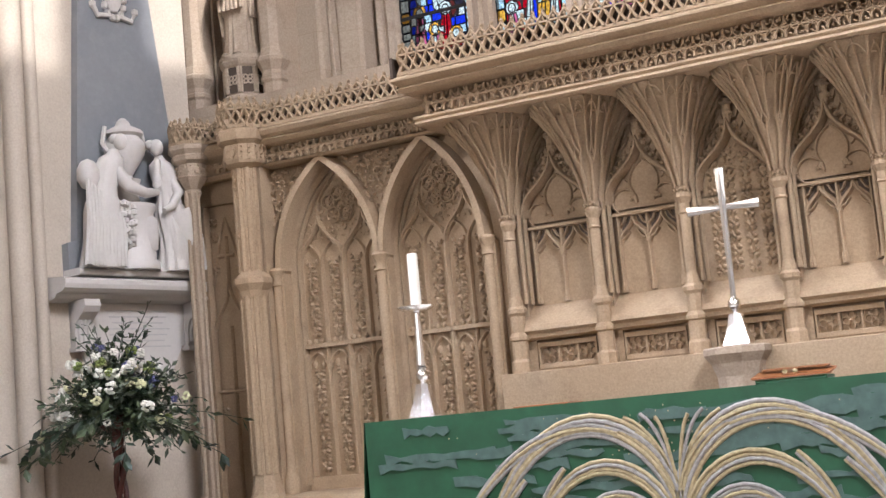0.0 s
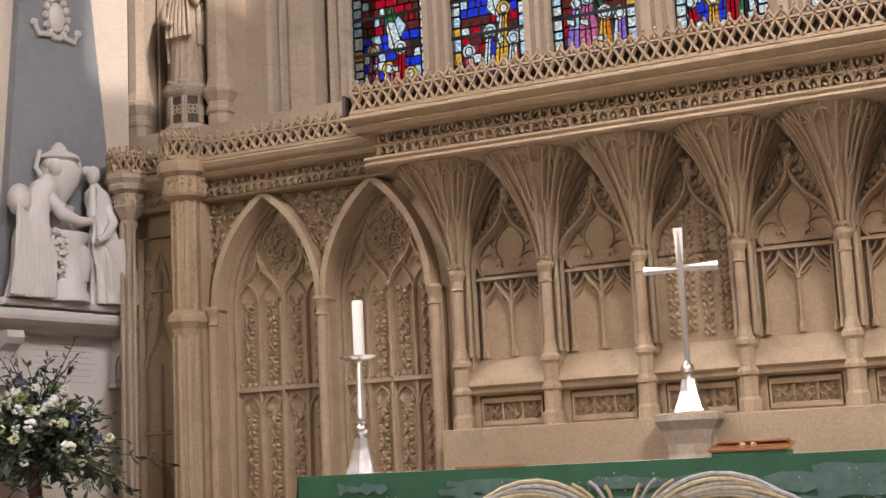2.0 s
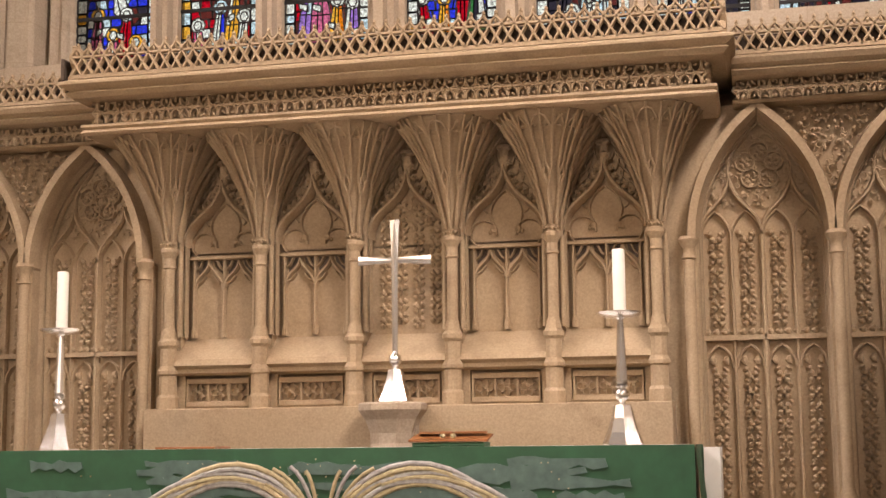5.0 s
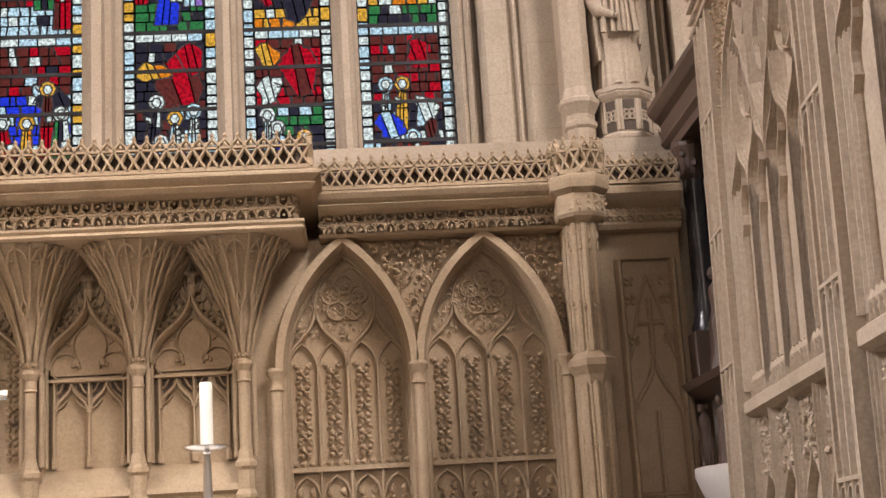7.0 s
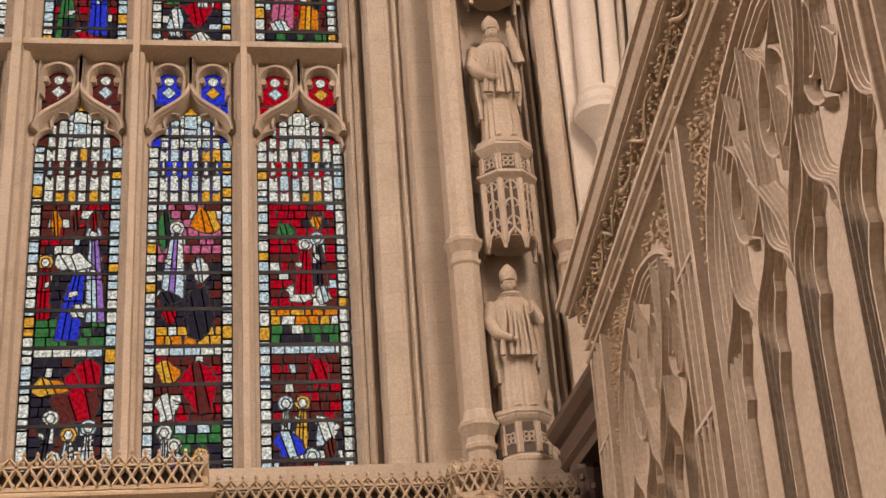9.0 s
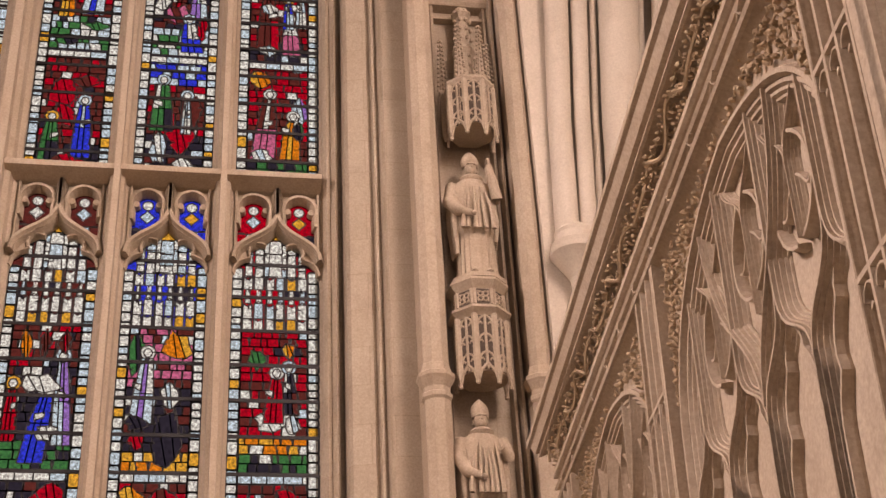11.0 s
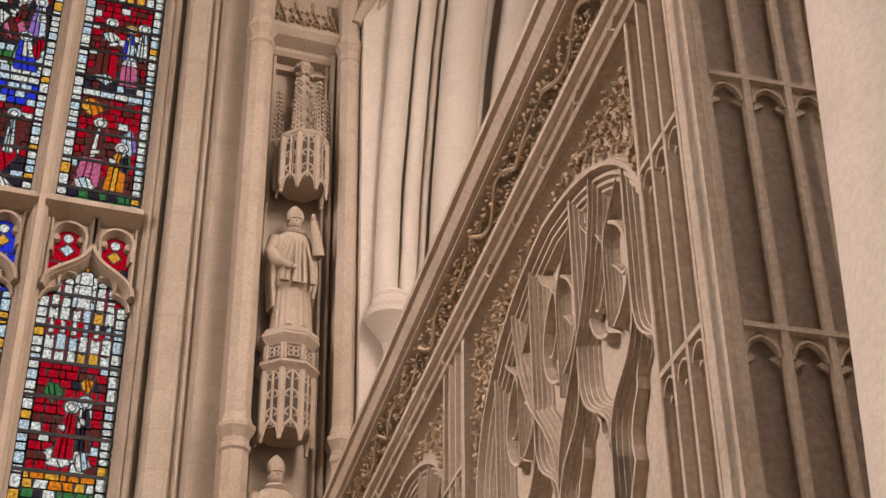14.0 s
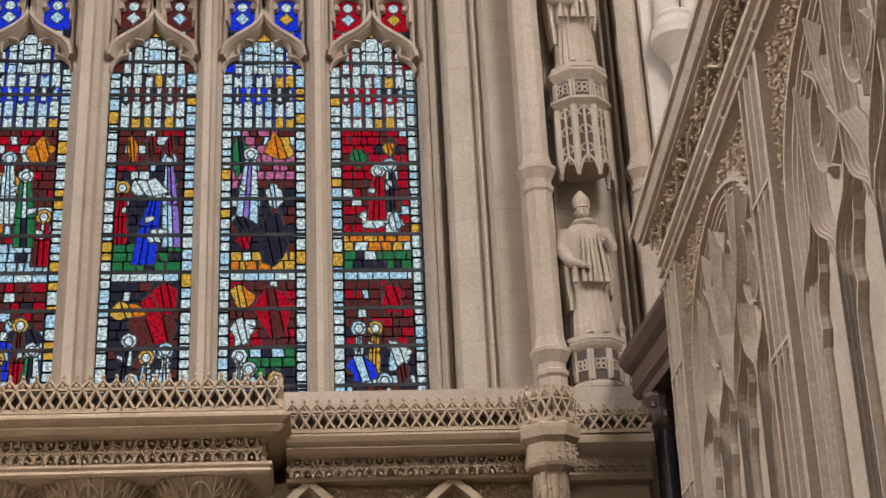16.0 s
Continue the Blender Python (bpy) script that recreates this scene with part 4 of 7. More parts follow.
FAN = [(0.05, 2.86), (0.068, 2.95), (0.092, 3.04), (0.12, 3.13), (0.152, 3.21), (0.195, 3.30), (0.245, 3.39), (0.318, 3.487)]
for i in range(6):
    cx = (i - 2.5) * PITCH
    m = M()
    # clustered shaft: stepped octagonal foot, ringed column, capital
    m.lathe([(0.07, 1.786), (0.07, 1.86), (0.055, 1.88), (0.055, 2.0), (0.068, 2.01), (0.068, 2.03), (0.05, 2.06), (0.05, 2.17), (0.066, 2.19), (0.066, 2.215), (0.05, 2.235), (0.042, 2.28), (0.037, 2.3)], cx, 0.02, 8, ph=22.5)
    m.lathe([(0.034, 2.3), (0.034, 2.68), (0.044, 2.69), (0.036, 2.705), (0.036, 2.75), (0.05, 2.775), (0.058, 2.79), (0.058, 2.81), (0.048, 2.82), (0.044, 2.86)], cx, 0.02, 12)
    for s in (-1, 1):
        m.lathe([(0.02, 2.25), (0.016, 2.3), (0.016, 2.8)], cx + s * 0.055, 0.06, 8)
    for q in range(5):
        m.leaf(cx + (q - 2) * 0.022, -0.025, 2.835, 0.014, 1.57, 0.02)
    part("column", m, CARVED, reredos, smooth=22)
    m = M()
    def fan_at(q, ang, off=0.0):
        # squarish in plan, so that neighbouring fans meet under the gallery
        j = min(int(q * 7), 6)
        u = q * 7 - j
        r, z = FAN[j][0] * (1 - u) + FAN[j + 1][0] * u + off, FAN[j][1] * (1 - u) + FAN[j + 1][1] * u
        c, s = math.cos(radians(ang)), math.sin(radians(ang))
        e = 1 - 0.28 * q
        return (cx + r * math.copysign(abs(c) ** e, c), 0.06 - (1.75 - 0.2 * q) * r * abs(s) ** e, z)
    for off in (-0.014, -0.03):
        m.add([fan_at(q / 14, 180 + a * 7.5, off) for q in range(15) for a in range(25)], [(q * 25 + a, q * 25 + a + 1, q * 25 + a + 26, q * 25 + a + 25) for q in range(14) for a in range(24)])
    for ang in (194, 232, 270, 308, 346):
        # a stem forks low down into two ribs with a small pierced eye between them
        m.tube([fan_at(q / 20, ang, 0.0) for q in range(9)], [0.013] * 5 + [0.012, 0.012, 0.011, 0.01], 6)
        for s in (-1, 1):
            if 190 < ang + s * 10.5 < 350:
                m.tube([fan_at(0.36, ang + s * 1.0, 0.0), fan_at(0.43, ang + s * 6, 0.003), fan_at(0.52, ang + s * 10.5, 0.002), fan_at(0.75, ang + s * 10.5, 0.0), fan_at(0.99, ang + s * 10.5, 0.0)], [0.011, 0.011, 0.0105, 0.0095, 0.009], 6)
                m.tube([fan_at(0.44, ang + s * 7, 0.003), fan_at(0.5, ang + s * 4.5, 0.004), fan_at(0.56, ang, 0.003)], 0.008, 6)
                # foiled arches in the panels at the rim
                for b in (0.0, 21.0):
                    if 183 < ang + s * b < 357:
                        m.tube([fan_at(0.8, ang + s * 10.5, 0.0), fan_at(0.88, ang + s * (10.5 + (b - 10.5) * 0.3), 0.003), fan_at(0.935, ang + s * (10.5 + (b - 10.5) * 0.75), 0.003), fan_at(0.95, ang + s * b, 0.003)], 0.0075, 5)
                        m.ball(*fan_at(0.87, ang + s * (10.5 + (b - 10.5) * 0.62), -0.004), 0.012, 0.012, 0.01, 6)
        if 190 < ang < 350:
            m.tube([fan_at(0.56, ang, 0.002), fan_at(0.78, ang, 0.0), fan_at(0.99, ang, 0.0)], 0.008, 6)
            m.ball(*fan_at(0.46, ang, -0.006), 0.014, 0.014, 0.016, 6)
    part("fan_corbel", m, CARVED, reredos, "fan-shaped corbel with thin stone ribs", smooth=40)

# gallery over the niches
m = M()
prof = [(0.44, 3.485), (-0.44, 3.485), (-0.455, 3.5), (-0.44, 3.52), (-0.455, 3.535), (-0.455, 3.55), (-0.40, 3.56), (-0.30, 3.562), (-0.30, 3.698), (-0.40, 3.70), (-0.5, 3.712), (-0.53, 3.74), (-0.51, 3.755), (-0.54, 3.775), (-0.56, 3.79), (-0.56, 3.805), (-0.5, 3.835), (0.44, 3.84)]
rings = []
for x, e in ((-1.88, 1), (-1.88, 0), (1.88, 0), (1.88, 1)):
    for y, z in prof:
        out = -0.38 - y
        sx = 1 if x > 0 else -1
        rings.append((x + sx * max(out, -0.2), 0.44 if e else max(y, -0.56), z))
n = len(prof)
m.add(rings, [(q * n + i, (q + 1) * n + i, (q + 1) * n + i + 1, q * n + i + 1) for q in range(3) for i in range(n - 1)])
part("gallery_cornice", m, CARVED, reredos)
for s in (-1, 1):
    m = M()
    frieze(m, 0.0, 0.36, 0.0, 3.562, 3.698)
    tagged(part("return_frieze", m, CARVED, reredos, "undercut carved leaf band", at=pose(1.89, -0.38, 0, 0, 0, 90) if s > 0 else pose(-1.89, -0.02, 0, 0, 0, -90)), kind="stuff")
m = M()
frieze(m, -1.9, 1.9, -0.39, 3.562, 3.698)
tagged(part("gallery_frieze", m, CARVED, reredos, "undercut carved leaf band"), kind="stuff")
m = M()
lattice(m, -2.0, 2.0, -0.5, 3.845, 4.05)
tagged(part("parapet", m, [CARVED, SHADE_DARK], reredos, "pierced stone lattice parapet with leafy crest"), kind="stuff")
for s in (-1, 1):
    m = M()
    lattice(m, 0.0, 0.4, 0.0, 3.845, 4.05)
    part("parapet_return", m, [CARVED, SHADE_DARK], reredos, at=pose(s * 2.0, -0.5, 0, 0, 0, 90))

# two arches each side
for s in (-1, 1):
    for cx, half, x0, x1 in ((2.165, 0.405, 1.552, 2.585), (3.03, 0.43, 2.585, 3.56)):
        m = M()
        X = s * cx
        xa, xb = sorted((s * x0, s * x1))
        arch_plate(m, X, half, 2.74, 3.53, xa, xb, 1.1, 3.56, 0.14, 0.3)
        m.rib([(X - half, 2.74)] + pointed(X, half, 2.74, 3.53) + [(X + half, 2.74)], 0.075, 0.15, 0.14, 0.62)
        for k, w, y, d in ((half - 0.03, 0.03, 0.2, 0.06), (half - 0.045, 0.022, 0.25, 0.04)):
            m.rib([(X - k, 1.15)] + pointed(X, k, 2.74, 3.53 + (k - half) * 1.4) + [(X + k, 1.15)], w, y, d)
        part("side_arch", m, CARVED, reredos, "moulded pointed blind arch")
        m = M()
        # blind tracery: four lights above and below a crested transom
        q = half - 0.04
        b = 0.27
        m.box(X - half - 0.02, X + half + 0.02, b, 0.44, 1.1, 3.56)
        m.box(X - half, X + half, b - 0.05, b, 2.15, 2.18)
        for e in range(14):
            m.blob(X - q + (e + 0.5) * q / 7, b - 0.01, 2.2, 0.02, 0.03, 0.02)
        m.box(X - half, X + half, b - 0.07, b, 1.1, 1.2)
        m.rib([(X, 1.15), (X, 2.8)], 0.036, b, 0.05)
        for e in (-1, 1):
            m.rib([(X + e * q / 2, 1.2), (X + e * q / 2, 2.78)], 0.024, b, 0.04)
            m.rib([(X + e * q, 1.2), (X + e * q, 2.8)], 0.03, b, 0.05)
            c2 = X + e * q / 2
            # an ogee over each pair of lights; the two meet in the middle and hold a leafy roundel between them
            m.rib(ogee(c2, q / 2, 2.78, 3.14, 9), 0.032, b, 0.05)
            m.rib(bez((c2, 3.12), (c2 + e * 0.02, 3.22), (c2 - e * 0.02, 3.3), (X + e * 0.06, 3.4), 6), 0.018, b, 0.03)
            for g in (-1, 1):
                c3 = c2 + g * q / 4
                m.rib(pointed(c3, q / 4, 2.76, 2.93, 6), 0.02, b, 0.035)
                m.rib(pointed(c3, q / 4 - 0.01, 1.99, 2.12, 5), 0.022, b, 0.035)
                for lo, hi in ((1.22, 2.0), (2.22, 2.8)):
                    z = lo + 0.05
                    k = 0
                    while z < hi:
                        rosette(m, c3, b, z, 0.052, 0.045)
                        for f in (-1, 1):
                            m.leaf(c3 + f * 0.035, b, z + 0.048, 0.026, 1.57 + f * 0.9, 0.03)
                        z += 0.094
                for f in (-1, 1):
                    m.blob(c3 + f * 0.045, b, 2.8, 0.016, 0.025, 0.02)
                    m.blob(c3 + f * 0.04, b, 2.03, 0.022, 0.03, 0.03)
        for e in range(5):
            a = 1.57 + e * 1.2566
            m.rib(circle(X + 0.09 * math.cos(a), 3.2 + 0.09 * math.sin(a), 0.058, 10), 0.016, b, 0.035, closed=True)
            rosette(m, X + 0.09 * math.cos(a), b, 3.2 + 0.09 * math.sin(a), 0.04, 0.03)
        foliage(m, pointed(X, half - 0.06, 2.95, 3.42), b, 0.045, 0.03)
        tagged(part("panel_tracery", m, CARVED, reredos, "blind tracery panels filled with carved flowers"), kind="stuff")
    m = M()
    top = 3.53
    arcs = [pointed(s * 2.165, 0.44, 2.74, 3.58), pointed(s * 3.03, 0.465, 2.74, 3.58)]
    reg = [(s * 2.2, 2.9), (s * 3.52, 2.9), (s * 3.52, top), (s * 2.2, top)]
    foliage(m, reg, 0.13, 0.048, 0.075, keep=lambda u, w: not any(inside(a, u, w) for a in arcs))
    tagged(part("spandrel_foliage", m, CARVED, reredos, "deeply undercut leaf carving between arches"), kind="stuff")
    for x, y in ((2.585, 0.03), (1.74, 0.06), (3.485, 0.03)):
        m = M()
        m.lathe([(0.065, 1.1), (0.065, 1.2), (0.05, 1.24), (0.04, 1.26), (0.034, 1.3), (0.034, 2.62), (0.046, 2.63), (0.036, 2.65), (0.036, 2.69), (0.056, 2.72), (0.062, 2.74), (0.05, 2.76)], s * x, y, 12)
        m.box(s * x - 0.05, s * x + 0.05, y + 0.01, 0.3, 1.1, 2.72)
        part("column", m, CARVED, reredos, smooth=35)
    # side cornice, frieze and parapet
    xa, xb = sorted((s * 2.03, s * 3.52))
    m = M()
    m.run([(0.44, 3.53), (-0.02, 3.53), (-0.04, 3.545), (0.02, 3.558), (0.12, 3.56), (0.12, 3.67), (0.02, 3.672), (-0.07, 3.685), (-0.1, 3.71), (-0.08, 3.725), (-0.12, 3.745), (-0.14, 3.775), (-0.14, 3.79), (-0.06, 3.81), (0.44, 3.82)], xa, xb)
    part("side_cornice", m, CARVED, reredos)
    m = M()
    frieze(m, xa, xb, 0.03, 3.56, 3.67)
    tagged(part("side_frieze", m, CARVED, reredos, "undercut carved leaf band"), kind="stuff")
    m = M()
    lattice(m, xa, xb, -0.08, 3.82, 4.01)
    tagged(part("parapet", m, [CARVED, SHADE_DARK], reredos, "pierced stone lattice parapet with leafy crest"), kind="stuff")
    # octagonal corner turret
    X = s * 3.615
    m = M()
    m.lathe([(0.15, 0.6), (0.15, 0.95), (0.18, 1.0), (0.18, 1.03), (0.12, 1.12), (0.105, 1.2), (0.095, 1.25), (0.078, 1.3), (0.078, 2.52), (0.1, 2.55), (0.115, 2.6), (0.15, 2.65), (0.15, 2.69), (0.095, 2.74), (0.07, 2.78), (0.068, 3.5), (0.11, 3.53), (0.15, 3.55), (0.16, 3.57), (0.15, 3.69), (0.19, 3.72), (0.2, 3.77), (0.2, 3.79), (0.17, 3.82)], X, -0.1, 8, ph=22.5)
    m.box(X - 0.1, X + 0.1, -0.05, 0.4, 0.6, 3.8)
    for a in range(9):
        t = radians(180 + a * 22.5)
        for r, z0, z1 in ((0.082, 1.26, 2.56), (0.076, 2.74, 3.52)):
            m.tube([(X + r * math.cos(t), -0.1 + r * math.sin(t), z0), (X + r * math.cos(t), -0.1 + r * math.sin(t), z1)], 0.024 if a % 2 == 0 else 0.011, 8)
    for a in range(9):
        t = radians(190 + a * 20)
        for z in (3.59, 3.63, 3.67):
            carve(m, X + 0.158 * math.cos(t + z * 9), -0.1 + 0.158 * math.sin(t + z * 9), z, 0.045, 0.035)
        for z in (1.75, 2.2, 2.58, 3.02, 3.38, 3.44):
            m.ball(X + 0.09 * math.cos(t), -0.1 + 0.09 * math.sin(t), z + 0.015 * (-1) ** a, 0.014, 0.014, 0.02, 6)
    part("turret", m, CARVED, reredos, "octagonal stone turret with sunk panels")
    m = M()
    for a in range(4):
        t0, t1 = radians(180 + a * 45 + 22.5 - 22.5), radians(180 + (a + 1) * 45)
        p0, p1 = (X + 0.17 * math.cos(t0), -0.1 + 0.17 * math.sin(t0)), (X + 0.17 * math.cos(t1), -0.1 + 0.17 * math.sin(t1))
        mm = M()
        ln = math.dist(p0, p1)
        lattice(mm, 0, ln, 0, 3.82, 4.03)
        an = math.atan2(p1[1] - p0[1], p1[0] - p0[0])
        m.add([(p0[0] + x * math.cos(an) - y * math.sin(an), p0[1] + x * math.sin(an) + y * math.cos(an), z) for x, y, z in mm.v], mm.f)
    tagged(part("turret_parapet", m, CARVED, reredos, "pierced stone crown of the turret"), kind="stuff")
    # recessed panel beyond the turret
    xa, xb = sorted((s * 3.76, s * 4.28))
    c = (xa + xb) / 2 + s * 0.03
    m = M()
    m.box(xa, xb, 0.2, 0.5, 0.6, 3.55)
    m.rib([(c - 0.17, 0.9), (c - 0.17, 3.35), (c + 0.17, 3.35), (c + 0.17, 0.9)], 0.05, 0.2, 0.05)
    m.rib(ogee(c, 0.16, 2.3, 2.75), 0.03, 0.2, 0.03)
    m.rib([(c, 0.9), (c, 2.4)], 0.03, 0.2, 0.03)
    m.rib([(c - 0.16, 1.9), (c + 0.16, 1.9)], 0.03, 0.2, 0.03)
    m.rib([(c, 2.75), (c, 3.1)], 0.035, 0.2, 0.03)
    m.rib([(c - 0.08, 2.95), (c + 0.08, 2.95)], 0.035, 0.2, 0.03)
    for e in (-1, 1):
        m.rib(bez((c + e * 0.16, 2.7), (c + e * 0.1, 2.8), (c + e * 0.1, 3.0), (c, 3.25), 6), 0.02, 0.2, 0.02)
        for z in (2.85, 3.1, 3.22, 1.75):
            rosette(m, c + e * 0.11, 0.2, z, 0.045, 0.03)
    m.run([(0.5, 3.53), (0.1, 3.53), (0.08, 3.56), (0.1, 3.58), (0.1, 3.66), (0.04, 3.7), (0.0, 3.74), (0.0, 3.78), (0.06, 3.81), (0.5, 3.82)], xa, xb)
    frieze(m, xa, xb, 0.1, 3.58, 3.66)
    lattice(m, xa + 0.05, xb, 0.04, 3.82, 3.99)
    part("end_bay", m, [CARVED, SHADE_DARK], reredos, "recessed stone panel with blind tracery")
    if s < 0:
        m = M()
        m.lathe([(0.05, 0.6), (0.05, 2.6), (0.065, 2.62), (0.05, 2.65), (0.05, 3.4), (0.07, 3.44), (0.06, 3.47), (0.11, 3.54), (0.125, 3.56), (0.11, 3.575), (0.11, 3.665), (0.15, 3.69), (0.16, 3.72), (0.15, 3.735), (0.18, 3.77), (0.18, 3.8), (0.14, 3.82)], -4.2, 0.02, 8, ph=22.5)
        for a in range(14):
            t = radians(180 + a * 14)
            carve(m, -4.2 + 0.118 * math.cos(t), 0.02 + 0.118 * math.sin(t), 3.6 + 0.045 * (a % 2), 0.04, 0.03)
        for t in (200, 250, 300, 340):
            m.tube([(-4.2 + 0.06 * math.cos(radians(t)), 0.02 + 0.06 * math.sin(radians(t)), z) for z in (0.6, 3.45)], 0.016, 6)
        part("wall_shaft", m, STONE, reredos)
        m = M()
        for a in range(4):
            t0, t1 = radians(180 + a * 45), radians(225 + a * 45)
            p0, p1 = (-4.2 + 0.15 * math.cos(t0), 0.02 + 0.15 * math.sin(t0)), (-4.2 + 0.15 * math.cos(t1), 0.02 + 0.15 * math.sin(t1))
            mm = M()
            lattice(mm, 0, math.dist(p0, p1), 0, 3.82, 4.0)
            an = math.atan2(p1[1] - p0[1], p1[0] - p0[0])
            m.add([(p0[0] + x * math.cos(an) - y * math.sin(an), p0[1] + x * math.sin(an) + y * math.cos(an), z) for x, y, z in mm.v], mm.f)
        tagged(part("shaft_parapet", m, CARVED, reredos, "pierced stone crown over the end shaft"), kind="stuff")
# octagonal bracket for the cross
m = M()
m.lathe([(0.13, 1.5), (0.14, 1.52), (0.13, 1.56), (0.135, 1.62), (0.165, 1.7), (0.205, 1.755), (0.205, 1.79), (0.19, 1.8)], 0, -0.24, 8, ph=22.5)
m.box(-0.14, 0.14, -0.24, -0.15, 1.45, 1.78)
m.lathe([(0.15, 1.2), (0.15, 1.46), (0.13, 1.5)], 0, -0.24, 8, ph=22.5)
part("bracket", m, STONE, reredos, "octagonal limestone bracket")

# ---- flanks of the window: shafts, niches, canopies, bishops ----


def oct_shaft(m, x, y, r, z0, z1, rings):
    """Octagonal shaft with sharp moulded bands."""
    prof = [(r * 1.35, z0), (r * 1.35, z0 + 0.14), (r * 1.1, z0 + 0.2), (r, z0 + 0.22)]
    for z in rings:
        prof += [(r, z - 0.16), (r * 1.16, z - 0.14), (r * 1.16, z - 0.11), (r * 1.02, z - 0.1), (r * 1.02, z - 0.06), (r * 1.34, z), (r * 1.44, z + 0.015), (r * 1.44, z + 0.045), (r * 1.2, z + 0.06), (r * 1.05, z + 0.12), (r, z + 0.13)]
    prof += [(r, z1 - 0.14), (r * 1.18, z1 - 0.12), (r * 1.18, z1 - 0.06), (r * 0.9, z1 - 0.03), (r * 0.9, z1)]
    m.lathe(prof, x, y, 8, ph=22.5)


def statue(h, seed, mitre=True, label=""):
    """A standing robed bishop, carved in one piece; its foot is at the origin and it faces -y."""
    r = random.Random(seed)
    m = M()
    n = 72
    prof = [(0.0, 0.29, 0.25), (0.02, 0.31, 0.26), (0.1, 0.3, 0.24), (0.22, 0.285, 0.225), (0.34, 0.28, 0.21), (0.36, 0.32, 0.25), (0.48, 0.33, 0.25), (0.58, 0.33, 0.24), (0.66, 0.32, 0.22), (0.72, 0.305, 0.2), (0.77, 0.26, 0.18), (0.8, 0.18, 0.14), (0.825, 0.1, 0.1), (0.84, 0.066, 0.075), (0.86, 0.06, 0.068)]
    ph = [r.uniform(0, 6) for _ in range(4)]
    vs = []
    for z, a, b in prof:
        low = z < 0.35
        for j in range(n):
            t = 2 * math.pi * j / n
            deep = 0.11 if low else 0.05 * max(0.0, 0.82 - z) * 2.4
            w = abs(math.sin((9 if low else 8) * t + ph[0] + 0.6 * math.sin(2 * t + ph[2])))
            fold = 1 + deep * (w - 0.6) + 0.02 * math.sin(23 * t + ph[1])
            vs.append((h * 0.44 * a * fold * math.cos(t), h * 0.46 * b * fold * math.sin(t), h * z))
    m.add(vs, [(i * n + j, i * n + (j + 1) % n, (i + 1) * n + (j + 1) % n, (i + 1) * n + j) for i in range(len(prof) - 1) for j in range(n)] + [tuple(range(n - 1, -1, -1)), tuple(range((len(prof) - 1) * n, len(prof) * n))])
    m.ball(0, -0.014 * h, 0.895 * h, 0.045 * h, 0.05 * h, 0.06 * h, 14)
    m.ball(0, -0.05 * h, 0.865 * h, 0.03 * h, 0.026 * h, 0.03 * h, 10)
    m.ball(0, -0.064 * h, 0.892 * h, 0.01 * h, 0.018 * h, 0.018 * h, 6)
    m.ball(0, -0.05 * h, 0.918 * h, 0.036 * h, 0.02 * h, 0.008 * h, 8)
    for s in (-1, 1):
        m.ball(s * 0.046 * h, 0, 0.89 * h, 0.01 * h, 0.015 * h, 0.02 * h, 6)
    if mitre:
        m.lathe([(0.05 * h, 0.922 * h), (0.062 * h, 0.96 * h), (0.055 * h, 0.995 * h), (0.03 * h, 1.03 * h), (0.003 * h, 1.055 * h)], 0, 0, 14, sx=1.0, sy=0.7)
        m.lathe([(0.054 * h, 0.918 * h), (0.057 * h, 0.925 * h), (0.058 * h, 0.94 * h)], 0, 0, 14, sy=0.85)
    else:
        m.ball(0, 0.012 * h, 0.9 * h, 0.052 * h, 0.052 * h, 0.062 * h, 12)
    # arms: one bent up with a raised palm or book, one across the body
    up = 0.86 if seed % 2 else 0.66
    m.tube([(0.13 * h, 0, 0.76 * h), (0.145 * h, -0.03 * h, 0.66 * h), (0.15 * h, -0.09 * h, 0.62 * h), (0.1 * h, -0.13 * h, up * h)], [0.045 * h, 0.05 * h, 0.042 * h, 0.024 * h], 10)
    m.ball(0.098 * h, -0.135 * h, (up + 0.025) * h, 0.016 * h, 0.014 * h, 0.035 * h, 8)
    m.tube([(-0.13 * h, 0, 0.76 * h), (-0.152 * h, -0.02 * h, 0.62 * h), (-0.12 * h, -0.11 * h, 0.5 * h), (-0.04 * h, -0.16 * h, 0.46 * h)], [0.045 * h, 0.052 * h, 0.04 * h, 0.022 * h], 10)
    m.ball(-0.03 * h, -0.165 * h, 0.455 * h, 0.022 * h, 0.018 * h, 0.018 * h, 8)
    # cope falling from the arms at both sides
    for s, e in ((-1, 0.2), (1, 0.3)):
        for q in range(4):
            m.tube([(s * (0.125 + 0.008 * q) * h, (-0.05 + 0.03 * q) * h, 0.66 * h), (s * (0.138 + 0.006 * q) * h, (-0.055 + 0.03 * q) * h, 0.45 * h), (s * (0.13 + 0.004 * q) * h, (-0.05 + 0.03 * q) * h, e * h)], [0.02 * h, 0.024 * h, 0.012 * h], 8)
    for x in (-0.085, -0.05, -0.015, 0.02, 0.055, 0.09):
        b = r.uniform(-0.012, 0.012)
        m.tube([(x * 0.75 * h, -0.1 * h, r.uniform(0.66, 0.72) * h), ((x + b) * h, -0.126 * h, 0.54 * h), ((x * 1.15 + b) * h, -0.128 * h, 0.36 * h)], [0.006 * h, 0.012 * h, 0.017 * h], 7)
    # collar and the toes under the hem
    m.lathe([(0.075 * h, 0.79 * h), (0.085 * h, 0.81 * h), (0.06 * h, 0.835 * h)], 0, -0.005 * h, 16)
